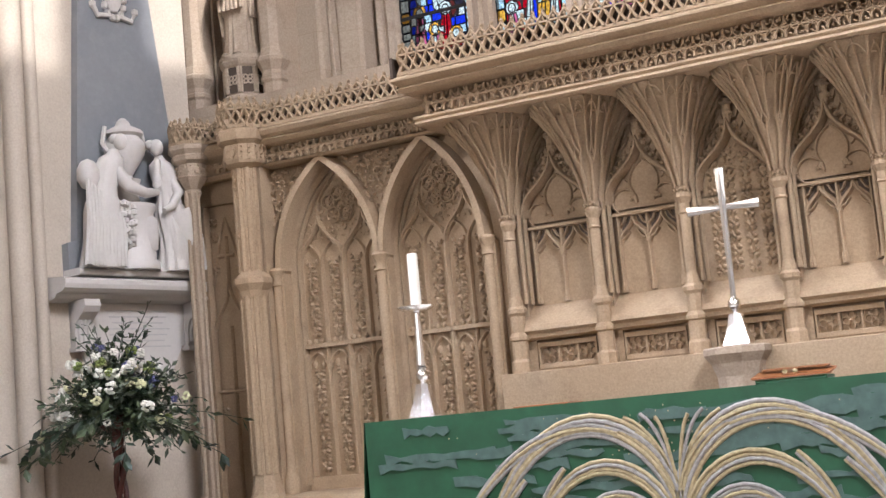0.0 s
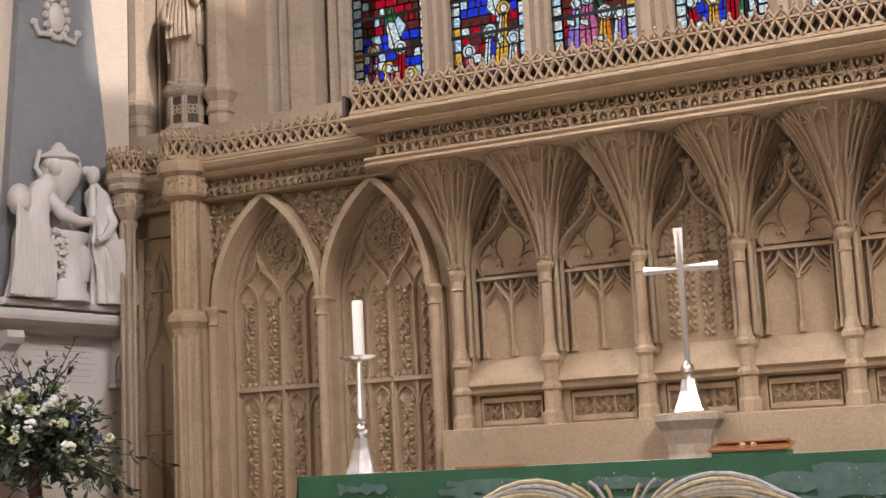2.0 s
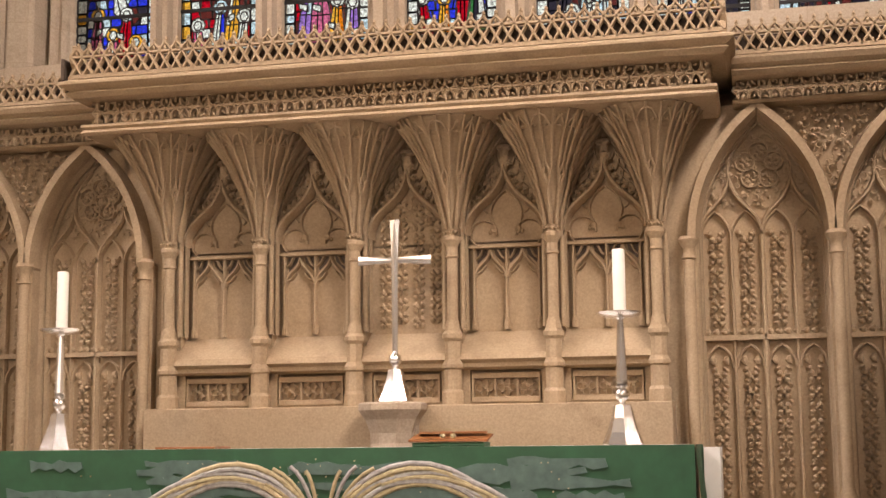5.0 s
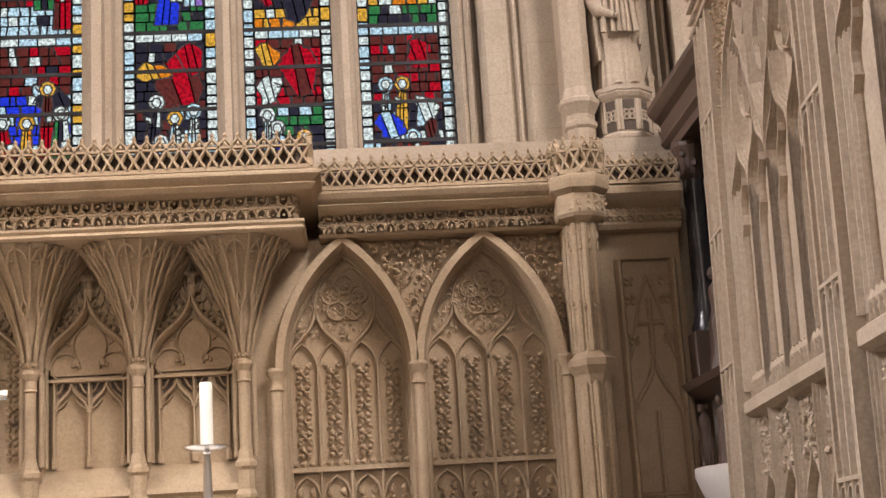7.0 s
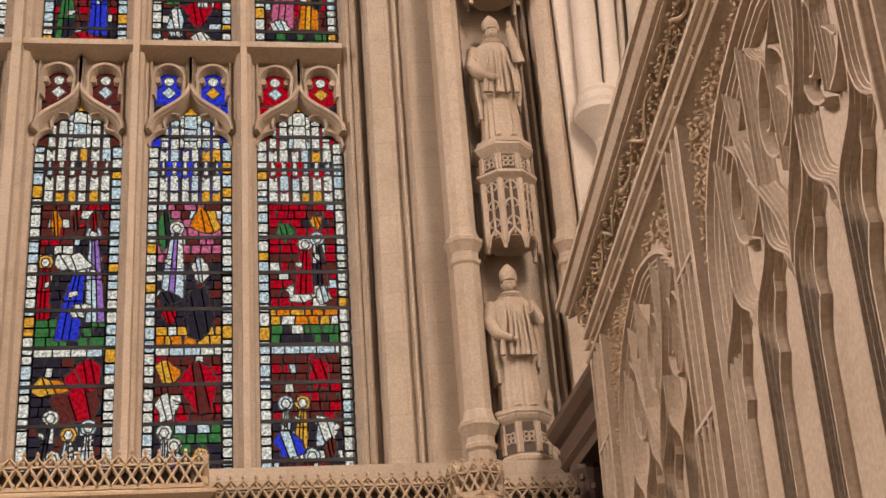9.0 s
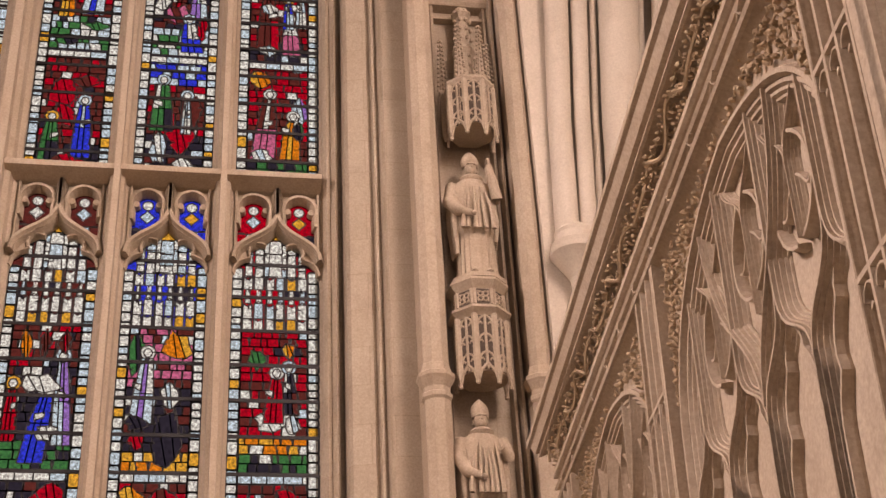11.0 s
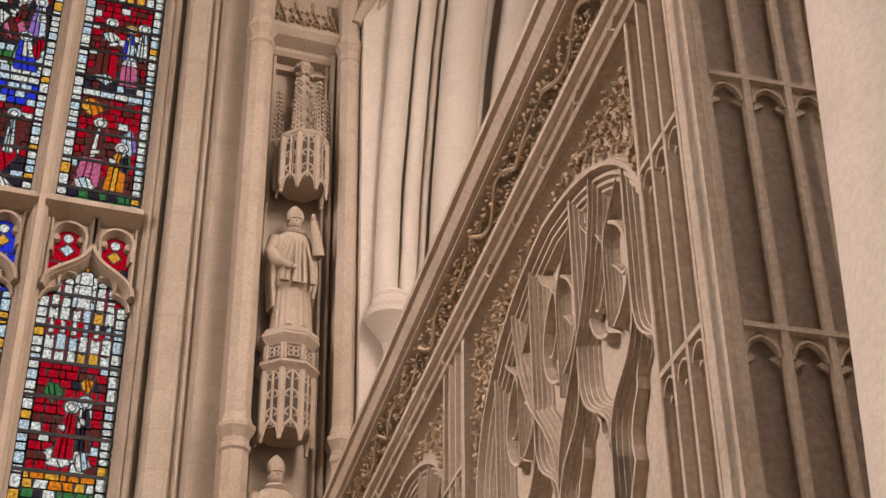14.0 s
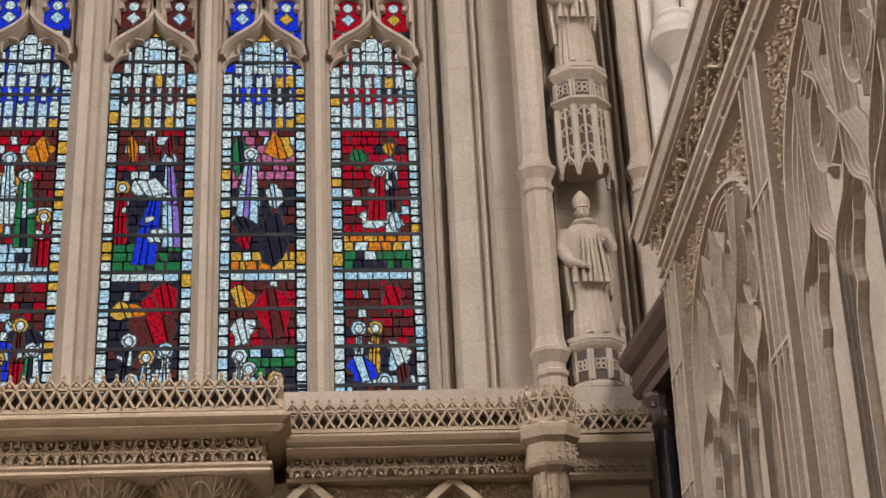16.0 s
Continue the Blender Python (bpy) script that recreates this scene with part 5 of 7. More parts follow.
    for s in (-1, 1):
        m.ball(s * 0.05 * h, -0.14 * h, 0.015 * h, 0.028 * h, 0.05 * h, 0.022 * h, 8)
    m.lathe([(0.19 * h, -0.025 * h), (0.19 * h, 0.004 * h), (0.16 * h, 0.008 * h)], 0, 0, 8, ph=22.5)
    me = part("bishop_statue", m, STONE, None, smooth=50)
    return tagged(me, label, "statue", "stone saints beside the window")


def pierced_face(m, dark, x, y, r, a, za, zb, quatrefoil=False):
    """One side of an octagon: tracery over a flat dark sheet that paints the shade of a hollow."""
    an = radians(270 + a * 45)
    ap = r * math.cos(radians(22.5))
    c = Vector((x + ap * math.cos(an), y + ap * math.sin(an), 0))
    t = Vector((-math.sin(an), math.cos(an), 0))
    o = Vector((math.cos(an), math.sin(an), 0))
    w = r * math.sin(radians(22.5)) * 0.84

    def on(u, z, d=0.0):
        return tuple(c + t * u + o * d + Vector((0, 0, z)))
    # flat sheet on the solid side, shade put into its dark colour
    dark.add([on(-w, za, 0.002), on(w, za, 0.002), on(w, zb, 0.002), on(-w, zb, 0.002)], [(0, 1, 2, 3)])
    for u in (-w, w):
        m.tube([on(u, za, 0.004), on(u, zb, 0.004)], 0.014, 6)
    if quatrefoil:
        zc, q = (za + zb) / 2, min(w, (zb - za) / 2) * 0.46
        for k in range(4):
            b = k * 1.571 + 0.785
            m.tube([on(q * math.cos(b) + q * 0.7 * math.cos(e * 0.785), zc + q * math.sin(b) + q * 0.7 * math.sin(e * 0.785), 0.006) for e in range(9)], 0.007, 5)
            m.tube([on(2.1 * q * math.cos(b), zc + 2.1 * q * math.sin(b), 0.006), on(1.4 * q * math.cos(b), zc + 1.4 * q * math.sin(b), 0.006)], 0.009, 5)
    else:
        n = max(2, round((zb - za) / 0.14))
        p = (zb - za) / n
        m.tube([on(0, za, 0.006), on(0, zb, 0.006)], 0.011, 6)
        for k in range(n):
            z = za + k * p
            for s in (-1, 1):
                m.tube([on(s * w, z + p * 0.5, 0.006), on(s * w * 0.55, z + p * 0.85, 0.008), on(0, z + p, 0.006)], 0.009, 5)
                m.tube([on(s * w, z + p * 0.5, 0.006), on(s * w * 0.5, z + p * 0.62, 0.004), on(s * w * 0.35, z + p * 0.5, 0.004)], 0.008, 5)
    return on


def pedestal(x, z0, z1, top=0.18):
    """Half-octagon bracket carrying a statue, with pierced panels."""
    b = thing("statue_bracket", "carved limestone bracket with small pierced panels under a statue", "bracket", "statue brackets")
    y, h = 0.7, z1 - z0
    m = M()
    m.lathe([(0.03, z0), (0.1, z0 + h * 0.22), (0.15, z0 + h * 0.3), (top, z0 + h * 0.34), (top * 1.08, z0 + h * 0.38), (top * 1.08, z0 + h * 0.42), (top * 0.93, z0 + h * 0.46), (top * 0.93, z0 + h * 0.86), (top * 1.04, z0 + h * 0.9), (top * 1.12, z1 - 0.03), (top * 1.12, z1), (0.01, z1)], x, y, 8, ph=22.5)
    part("corbel", m, STONE, b)
    m, dark = M(), M()
    for a in (-2, -1, 0, 1, 2):
        pierced_face(m, dark, x, y, top * 0.94, a, z0 + h * 0.47, z0 + h * 0.86, True)
    tagged(part("pierced_band", m, STONE, b), kind="stuff")
    part("band_shade", dark, SHADE_DARK, b)
    for s in (-1, 1):
        m = M()
        m.lathe([(0.012, z0 + 0.08), (0.03, z0 + 0.14), (0.045, z0 + 0.19), (0.03, z0 + 0.24), (0.028, z1 - 0.1), (0.042, z1 - 0.05), (0.03, z1), (0.026, z1 + 0.12), (0.038, z1 + 0.15), (0.005, z1 + 0.25)], x + s * 0.225, 0.8, 6)
        for q in range(6):
            m.ball(x + s * 0.225 + 0.028 * (-1) ** q, 0.775, z0 + 0.14 + q * h * 0.16, 0.016, 0.016, 0.02, 6)
        part("pinnacle", m, STONE, b)
    return b


def pinnacle(m, x, y, z0, z1, r):
    """A square buttress with a crocketed spirelet."""
    zm = z0 + (z1 - z0) * 0.42
    m.lathe([(r * 0.4, z0 - 0.05), (r, z0), (r, zm), (r * 1.3, zm + 0.01), (r * 1.3, zm + 0.03), (r * 0.85, zm + 0.04), (0.006, z1)], x, y, 4, ph=45)
    n = max(4, int((z1 - zm) / 0.045))
    for q in range(n):
        f = q / n
        rr = r * (1 - f) * 0.9 + 0.012
        for e in (200, 270, 340):
            m.ball(x + rr * math.cos(radians(e)), y + rr * math.sin(radians(e)), zm + 0.04 + (z1 - zm) * f, 0.013, 0.013, 0.016, 6)
    m.ball(x, y, z1, 0.02, 0.02, 0.024, 6)


def canopy(x, z0, z1, spire=0.0):
    """Hanging gothic canopy over a statue: an octagon of pierced lights under a band of quatrefoils, or a crown of pinnacles."""
    b = thing("statue_canopy", "pierced gothic stone canopy hanging over a statue", "canopy", "statue canopies")
    y, r, h = 0.72, 0.2, z1 - z0
    zc = z0 + h * (0.66 if not spire else 1.0)
    m = M()
    if spire:
        m.lathe([(r * 0.95, z0 + 0.05), (r * 0.95, z1 - 0.05), (r * 1.06, z1 - 0.02), (r * 1.06, z1), (0.02, z1)], x, y, 8, ph=22.5)
    else:
        m.lathe([(r * 0.95, z0 + 0.04), (r * 0.95, zc - 0.05), (r * 1.04, zc - 0.03), (r * 1.22, zc), (r * 1.22, zc + 0.02), (r * 0.96, zc + 0.04), (r * 0.96, z1 - 0.1), (r * 1.04, z1 - 0.08), (r * 1.2, z1 - 0.04), (r * 1.2, z1 - 0.02), (r, z1), (0.02, z1)], x, y, 8, ph=22.5)
    part("drum", m, STONE, b)
    m, dark = M(), M()
    for a in (-2, -1, 0, 1, 2):
        on = pierced_face(m, dark, x, y, r * 0.96, a, z0 + 0.05, (zc if not spire else z1) - 0.05)
        if not spire:
            pierced_face(m, dark, x, y, r * 0.97, a, zc + 0.045, z1 - 0.105, True)
        # hanging cusps and drops under each side
        for s in (-1, 1):
            m.tube([on(s * 0.07, z0 - 0.03, 0.01), on(s * 0.05, z0 + 0.04, 0.012), on(0, z0 + 0.1, 0.01)], 0.013, 5)
        m.tube([on(0.075, z0 - 0.06, 0.006), on(0.075, z0 + 0.02, 0.008), on(0.075, (zc if not spire else z1) - 0.04, 0.008)], [0.008, 0.022, 0.02], 6)
        m.ball(*on(0.075, z0 - 0.05, 0.008), 0.02, 0.02, 0.024, 6)
    tagged(part("gable_work", m, STONE, b), kind="stuff")
    part("gable_shade", dark, SHADE_DARK, b)
    if spire:
        for px, py, e, rr in ((-0.2, 0.82, 0.62, 0.032), (-0.09, 0.6, 0.62, 0.036), (0.09, 0.6, 0.62, 0.036), (0.2, 0.82, 0.62, 0.032)):
            m = M()
            pinnacle(m, x + px, py, z0 + 0.1, z1 + spire * e, rr)
            part("pinnacle", m, STONE, b)
        m = M()
        m.lathe([(0.1, z1 - 0.02), (0.085, z1 + spire * 0.45), (0.11, z1 + spire * 0.5), (0.07, z1 + spire * 0.56), (0.06, z1 + spire * 0.9), (0.09, z1 + spire * 0.94), (0.07, z1 + spire), (0.02, z1 + spire * 1.04)], x, 0.82, 6)
        for q in range(9):
            for e in (205, 250, 290, 335):
                rr = 0.1 - 0.004 * q
                m.ball(x + rr * math.cos(radians(e)), 0.82 + rr * math.sin(radians(e)), z1 + spire * (0.08 + q * 0.11), 0.02, 0.02, 0.024, 6)
        part("spire", m, STONE, b)
    return b


for s in (-1, 1):
    tower = thing("niche_shafts", "tall octagonal limestone shafts framing the statue niches", "shafts", kind="structure")
    for x, r in ((3.81, 0.1), (4.59, 0.092)):
        m = M()
        oct_shaft(m, s * x, 0.68, r, 4.0, 10.42, [4.52, 5.9, 9.68])
        m.box(s * x - r * 0.8, s * x + r * 0.8, 0.7, 1.0, 4.0, 10.38)
        part("shaft", m, STONE, tower)
    m = M()
    for x in (3.93, 3.975, 4.435, 4.48):
        m.rib([(s * x, 4.1), (s * x, 9.72)], 0.045, 0.96, 0.16 if x in (3.93, 4.48) else 0.09, 0.5)
    xa, xb = sorted((s * 3.88, s * 4.52))
    m.run([(0.96, 9.62), (0.86, 9.64), (0.84, 9.68), (0.84, 9.72), (0.74, 9.78), (0.7, 9.84), (0.7, 9.88), (0.8, 9.92), (0.96, 9.93)], xa, xb)
    m.box(xa, xb, 0.82, 0.96, 9.93, 10.3)
    m.box(xa, xb, 0.88, 0.96, 9.5, 9.53)
    part("frame", m, STONE, tower)
    m = M()
    xa, xb = sorted((s * 3.9, s * 4.5))
    for q in range(4):
        c = xa + (q + 0.5) * (xb - xa) / 4
        for e in (-1, 1):
            m.rib(bez((c + e * 0.07, 9.95), (c + e * 0.075, 10.08), (c + e * 0.01, 10.08), (c, 10.22), 6), 0.018, 0.82, 0.04)
            m.rib(circle(c + e * 0.035, 10.04, 0.03, 8), 0.014, 0.82, 0.035, closed=True)
            m.leaf(c + e * 0.04, 0.81, 10.14, 0.035, 1.57 - e * 0.8, 0.03)
        m.leaf(c, 0.81, 10.25, 0.045, 1.57, 0.03)
        m.leaf(c + 0.07, 0.81, 10.0, 0.03, 1.57, 0.03)
    tagged(part("cresting", m, CARVED, tower, "carved leaf panel on top of the niche"), kind="stuff")
    pedestal(s * 4.12, 4.06, 4.61)
    canopy(s * 4.17, 5.9, 6.72)
    canopy(s * 4.22, 8.1, 8.62, 0.92)
    a = statue(1.1, 3 + s, s > 0, "pale limestone statue of a standing robed bishop" if s > 0 else "sunlit limestone statue of a standing robed saint")
    a.matrix_basis = pose(s * 4.12, 0.7, 4.625)
    a = statue(1.17, 9 + s + 1, True, "limestone statue of a bishop under a pierced canopy")
    a.matrix_basis = pose(s * 4.18, 0.72, 6.745)

# ---- altar ----
altar = thing("altar", "altar draped in a green silk frontal with silver and gold embroidery", "altar")
AX, AY0, AY1, AZ = 1.82, -1.62, -0.85, 1.54
m = M()
m.box(-AX + 0.02, AX - 0.02, AY0 + 0.02, AY1, 0.55, AZ - 0.012)
part("table", m, WOOD, altar)
m = M()
nx, nz = 60, 8
vs = []
for j in range(nz + 1):
    for i in range(nx + 1):
        x = -AX + 2 * AX * i / nx
        vs.append((x, AY0 - 0.004 * math.sin(i * 1.3 + j * 0.4) * (1 - j / nz), 0.57 + (AZ - 0.57) * j / nz))
m.add(vs, [(j * (nx + 1) + i, j * (nx + 1) + i + 1, (j + 1) * (nx + 1) + i + 1, (j + 1) * (nx + 1) + i) for j in range(nz) for i in range(nx)])
for s in (-1, 1):
    vs = []
    for j in range(9):
        f = 1 - j / 8
        for i in range(13):
            y = AY0 + (AY1 - AY0) * i / 12
            vs.append((s * (AX + f * (0.07 + 0.035 * math.sin(i * 1.9)) + 0.004), y - f * 0.02, 0.57 + (AZ - 0.57) * j / 8))
    m.add(vs, [(j * 13 + i, j * 13 + i + 1, (j + 1) * 13 + i + 1, (j + 1) * 13 + i) for j in range(8) for i in range(12)])
part("frontal", m, GREEN, altar, "green silk frontal hanging in soft folds", smooth=True)
m = M()
rr = random.Random(5)
for q in range(84):
    x, z, w = rr.uniform(-1.75, 1.4), 0.62 + rr.random() * 0.86, rr.uniform(0.28, 0.7)
    n = 7
    up = [(x + w * i / n, z + 0.009 + 0.012 * rr.randrange(3)) for i in range(n + 1)]
    lo = [(x + w * i / n + 0.01, z - 0.009 - 0.012 * rr.randrange(3)) for i in range(n + 1)]
    m.prism([p for p in lo] + up[::-1], AY0 - 0.009 - 0.0004 * q / 46, AY0 - 0.003)
tagged(part("silk_applique", m, TEAL, altar, "blue-green appliqué patches"), kind="stuff")


def frond(m, pts, w, y, strands=4, k=0):
    """An embroidered frond: several thread bundles side by side, wide in the middle and pointed at the end."""
    n = len(pts)
    for q in range(strands):
        off = (q - (strands - 1) / 2) / strands
        path = []
        for i, p in enumerate(pts):
            a, b = Vector(pts[max(i - 1, 0)]), Vector(pts[min(i + 1, n - 1)])
            t = (b - a).normalized()
            f = math.sin(math.pi * min(1, 0.18 + 0.8 * i / (n - 1)))
            path.append((p[0] - t.y * w * off * f, p[1] + t.x * w * off * f))
        m.rib(path, w / strands * 1.05, y, 0.012 + 0.004 * (q % 2), 0.4, k=(k + (q % 3 == 1)) % 2)


m = M()
for s in (-1, 1):
    def S(pts):
        return [(s * x + 0.02, z) for x, z in pts]
    y = AY0 - 0.008
    frond(m, S(bez((0.0, 0.95), (-0.05, 1.42), (-0.75, 1.78), (-1.15, 0.75), 16)), 0.13, y, 5)
    frond(m, S(bez((-0.3, 1.36), (-0.62, 1.48), (-1.0, 1.3), (-1.27, 0.9), 12)), 0.07, y - 0.003, 3, 1)
    frond(m, S(bez((-0.02, 0.85), (-0.1, 1.22), (-0.62, 1.45), (-0.9, 0.68), 14)), 0.09, y - 0.002, 4)
    frond(m, S(bez((-0.03, 0.75), (-0.15, 1.08), (-0.5, 1.2), (-0.7, 0.66), 12)), 0.08, y - 0.001, 4, 1)
    frond(m, S(bez((-0.1, 0.7), (-0.2, 0.98), (-0.42, 1.02), (-0.52, 0.66), 10)), 0.07, y, 3)
    frond(m, S(bez((-0.62, 1.2), (-0.7, 1.12), (-0.8, 1.0), (-0.82, 0.84), 8)), 0.04, y - 0.004, 2, 1)
    frond(m, S(bez((-0.85, 1.15), (-0.95, 1.05), (-1.05, 0.95), (-1.1, 0.78), 8)), 0.04, y - 0.004, 2)
    for q, (x, z) in enumerate(((0.09, 1.43), (0.17, 1.45), (0.26, 1.44), (0.33, 1.39), (0.2, 1.36))):
        frond(m, S(bez((0.0, 1.0), (-0.02, 1.2), (-x * 0.5, z - 0.05), (-x, z), 8)), 0.018, y - 0.001, 1, q % 2)
for q in range(70):
    m.blob(rr.uniform(-0.5, 0.55) if q < 45 else rr.choice((-1, 1)) * rr.uniform(0.6, 1.3), AY0 - 0.006, rr.uniform(1.2, 1.5), 0.004, 0.006, 0.004)
tagged(part("embroidery", m, [GOLD, THREAD], altar, "curling silver and gold embroidered fronds"), kind="stuff")
m = M()
m.box(-AX + 0.03, AX - 0.05, AY0 + 0.005, AY1 + 0.02, AZ - 0.012, AZ)
m.box(AX + 0.02, AX + 0.1, AY1 - 0.32, AY1 + 0.01, 1.1, AZ - 0.015)
part("altar_cloth", m, LINEN, altar, "white linen cloth")


def candlestick():
    c = thing("candlestick", "polished silver candlestick with a thick white candle on the altar", "candlestick", "altar candlesticks")
    m = M()
    vs, n = [], 8
    for z, r in ((0.0, 0.1), (0.006, 0.1), (0.06, 0.078), (0.13, 0.055), (0.19, 0.043), (0.192, 0.036)):
        vs += [(r * (1 + 0.1 * (j % 2)) * math.cos(j * math.pi / 4), r * (1 + 0.1 * (j % 2)) * math.sin(j * math.pi / 4), z) for j in range(n)]
    m.add(vs, [(i * n + j, i * n + (j + 1) % n, (i + 1) * n + (j + 1) % n, (i + 1) * n + j) for i in range(5) for j in range(n)] + [tuple(range(n - 1, -1, -1)), tuple(range(5 * n, 6 * n))])
    part("base", m, SILVER, c)
    m = M()
    m.lathe([(0.014, 0.19), (0.016, 0.21), (0.03, 0.222), (0.036, 0.24), (0.032, 0.255), (0.018, 0.268), (0.03, 0.276), (0.03, 0.284), (0.02, 0.29)], 0, 0, 16)
    part("knop", m, SILVER, c, smooth=50)
    m = M()
    m.lathe([(0.028, 0.29), (0.03, 0.3), (0.024, 0.42), (0.019, 0.55), (0.016, 0.6), (0.03, 0.612)], 0, 0, 10)
    part("stem", m, SILVER, c)
    m = M()
    m.lathe([(0.03, 0.608), (0.07, 0.612), (0.11, 0.626), (0.118, 0.636), (0.112, 0.634), (0.07, 0.622), (0.02, 0.622)], 0, 0, 20)
    part("drip_pan", m, SILVER, c, smooth=50)
    m = M()
    m.lathe([(0.03, 0.62), (0.031, 0.63), (0.031, 0.938), (0.027, 0.944), (0.006, 0.938), (0.002, 0.944)], 0, 0, 16)
    part("candle", m, WAX, c, "thick cream-white candle", smooth=40)
    return c


c1 = candlestick()
c1.matrix_basis = pose(-1.479, -1.5, AZ, 0, 0, 12)
copy_thing(c1, pose(1.479, -1.5, AZ, 0, 0, 12))

cross = thing("altar_cross", "tall polished silver cross standing on a stone bracket", "cross")
m = M()
vs = []
for z, r in ((0.0, 0.105), (0.006, 0.105), (0.05, 0.085), (0.12, 0.062), (0.19, 0.045), (0.192, 0.03)):
    vs += [(r * (1 + 0.1 * (j % 2)) * math.cos(j * math.pi / 4), r * (1 + 0.1 * (j % 2)) * math.sin(j * math.pi / 4), z) for j in range(8)]
m.add(vs, [(i * 8 + j, i * 8 + (j + 1) % 8, (i + 1) * 8 + (j + 1) % 8, (i + 1) * 8 + j) for i in range(5) for j in range(8)] + [tuple(range(7, -1, -1)), tuple(range(40, 48))])
part("base", m, SILVER, cross)
m = M()
m.lathe([(0.016, 0.19), (0.018, 0.21), (0.036, 0.228), (0.042, 0.25), (0.036, 0.272), (0.018, 0.288), (0.015, 0.3)], 0, 0, 16)
part("knop", m, SILVER, cross, smooth=50)
m = M()
for poly in ([(-0.016, 0.295), (0.016, 0.295), (0.019, 0.86), (0.029, 1.09), (-0.029, 1.09), (-0.019, 0.86)], [(-0.22, 0.817), (-0.0195, 0.83), (-0.0195, 0.861), (-0.22, 0.874)], [(0.0195, 0.83), (0.22, 0.817), (0.22, 0.874), (0.0195, 0.861)]):
    n = len(poly)
    cx0, cz0 = sum(p[0] for p in poly) / n, sum(p[1] for p in poly) / n
    m.prism(poly, -0.004, 0.014, 0.0)
    # ridged front
    up = poly[0][0] < 0.1 and n == 6
    mid = [(0.0, poly[0][1]), (0.0, poly[3][1])] if n == 6 else [(poly[0][0], (poly[0][1] + poly[3][1]) / 2), (poly[1][0], (poly[1][1] + poly[2][1]) / 2)]
    a, b = (mid[0][0], -0.008, mid[0][1]), (mid[1][0], -0.008, mid[1][1])
    P = [(x, -0.0042, z) for x, z in poly]
    if n == 6:
        m.add(P + [a, b], [(0, 5, 4, 7, 6), (1, 6, 7, 3, 2), (0, 6, 1), (4, 3, 7)])
    else:
        m.add(P + [a, b], [(0, 4, 5, 1), (3, 2, 5, 4), (0, 3, 4), (1, 5, 2)])
part("crosspiece", m, SILVER, cross)
cross.matrix_basis = pose(0.015, -0.24, 1.802, 0, 0, 6)

book = thing("open_book", "large open leather-bound book on a low cushion", "book")
m = M()
m.box(-0.21, 0.21, -0.14, 0.14, 0.0, 0.025, 0.01)
part("cushion", m, GREEN, book)
for s in (-1, 1):
    m = M()
    m.run([(-0.15, 0.03), (-0.15, 0.04), (0.13, 0.075), (0.14, 0.065), (-0.14, 0.027)], min(0, s * 0.23), max(0, s * 0.23))
    part("cover", m, LEATHER, book)
    m = M()
    m.run([(0.0, 0.07), (0.11, 0.082), (0.115, 0.09), (0.0, 0.075)], min(s * 0.005, s * 0.2), max(s * 0.005, s * 0.2))
    part("page_block", m, LEATHER, book)
    m = M()
    m.ball(s * 0.03, -0.14, 0.062, 0.018, 0.014, 0.014, 8)
    part("clasp", m, GOLD, book)
book.matrix_basis = pose(0.62, -1.42, AZ, 0, 0, 4) @ Matrix.Scale(0.85, 4)
m = M()
m.box(-0.17, 0.17, -0.11, 0.11, 0, 0.012, 0.003)
ob = tagged(part("thin_book", m, LEATHER), "thin brown book lying flat on the altar", "book")
ob.matrix_basis = pose(-0.85, -1.2, AZ)

# ---- wall monument on the north side ----
mon = thing("wall_monument", "white marble wall monument before a tall grey marble obelisk", "monument", at=NW)
m = M()
m.prism([(0.17, 2.80), (1.39, 2.80), (1.39, 3.05), (1.32, 3.07), (0.93, 6.2), (0.47, 6.2), (0.25, 3.07), (0.17, 3.05)], 0.18, 0.248, 0.012)
part("obelisk", m, GREY, mon, "tall tapering slab of streaked grey marble")
m = M()
m.run([(0.248, 2.62), (0.13, 2.64), (0.1, 2.67), (0.04, 2.68), (0.0, 2.7), (-0.01, 2.73), (-0.01, 2.76), (0.02, 2.78), (0.248, 2.8)], 0.0, 1.4)
part("shelf", m, MARBLE, mon)
m = M()
m.prism([(0.2, 2.3), (1.4, 2.3), (1.4, 2.62), (0.2, 2.62)], 0.22, 0.248)
m.prism([(0.4, 2.02), (1.05, 2.0), (1.22, 2.3), (0.25, 2.3)], 0.22, 0.248)
part("tablet", m, MARBLE, mon, "white inscribed marble tablet")
for x in (0.27, 1.32):
    m = M()
    m.run([(0.248, 2.28), (0.2, 2.28), (0.18, 2.32), (0.19, 2.4), (0.16, 2.48), (0.08, 2.54), (0.05, 2.58), (0.06, 2.63), (0.248, 2.63)], x - 0.07, x + 0.07)
    for q in (-1, 0, 1):
        m.tube([(x + q * 0.04, 0.175, 2.33), (x + q * 0.04, 0.18, 2.42), (x + q * 0.04, 0.15, 2.49)], 0.012, 6)
    m.box(x - 0.085, x + 0.085, 0.16, 0.247, 2.26, 2.29)
    part("console", m, MARBLE, mon)
for q in range(7):
    m = M()
    w = 0.3 - 0.03 * (q % 3)
    m.box(0.8 - w, 0.8 + w, 0.2165, 0.2195, 2.56 - q * 0.045, 2.57 - q * 0.045)
    part("inscription_line", m, FADED, mon)
m = M()
m.ball(0.71, 0.17, 5.0, 0.08, 0.04, 0.12, 12)
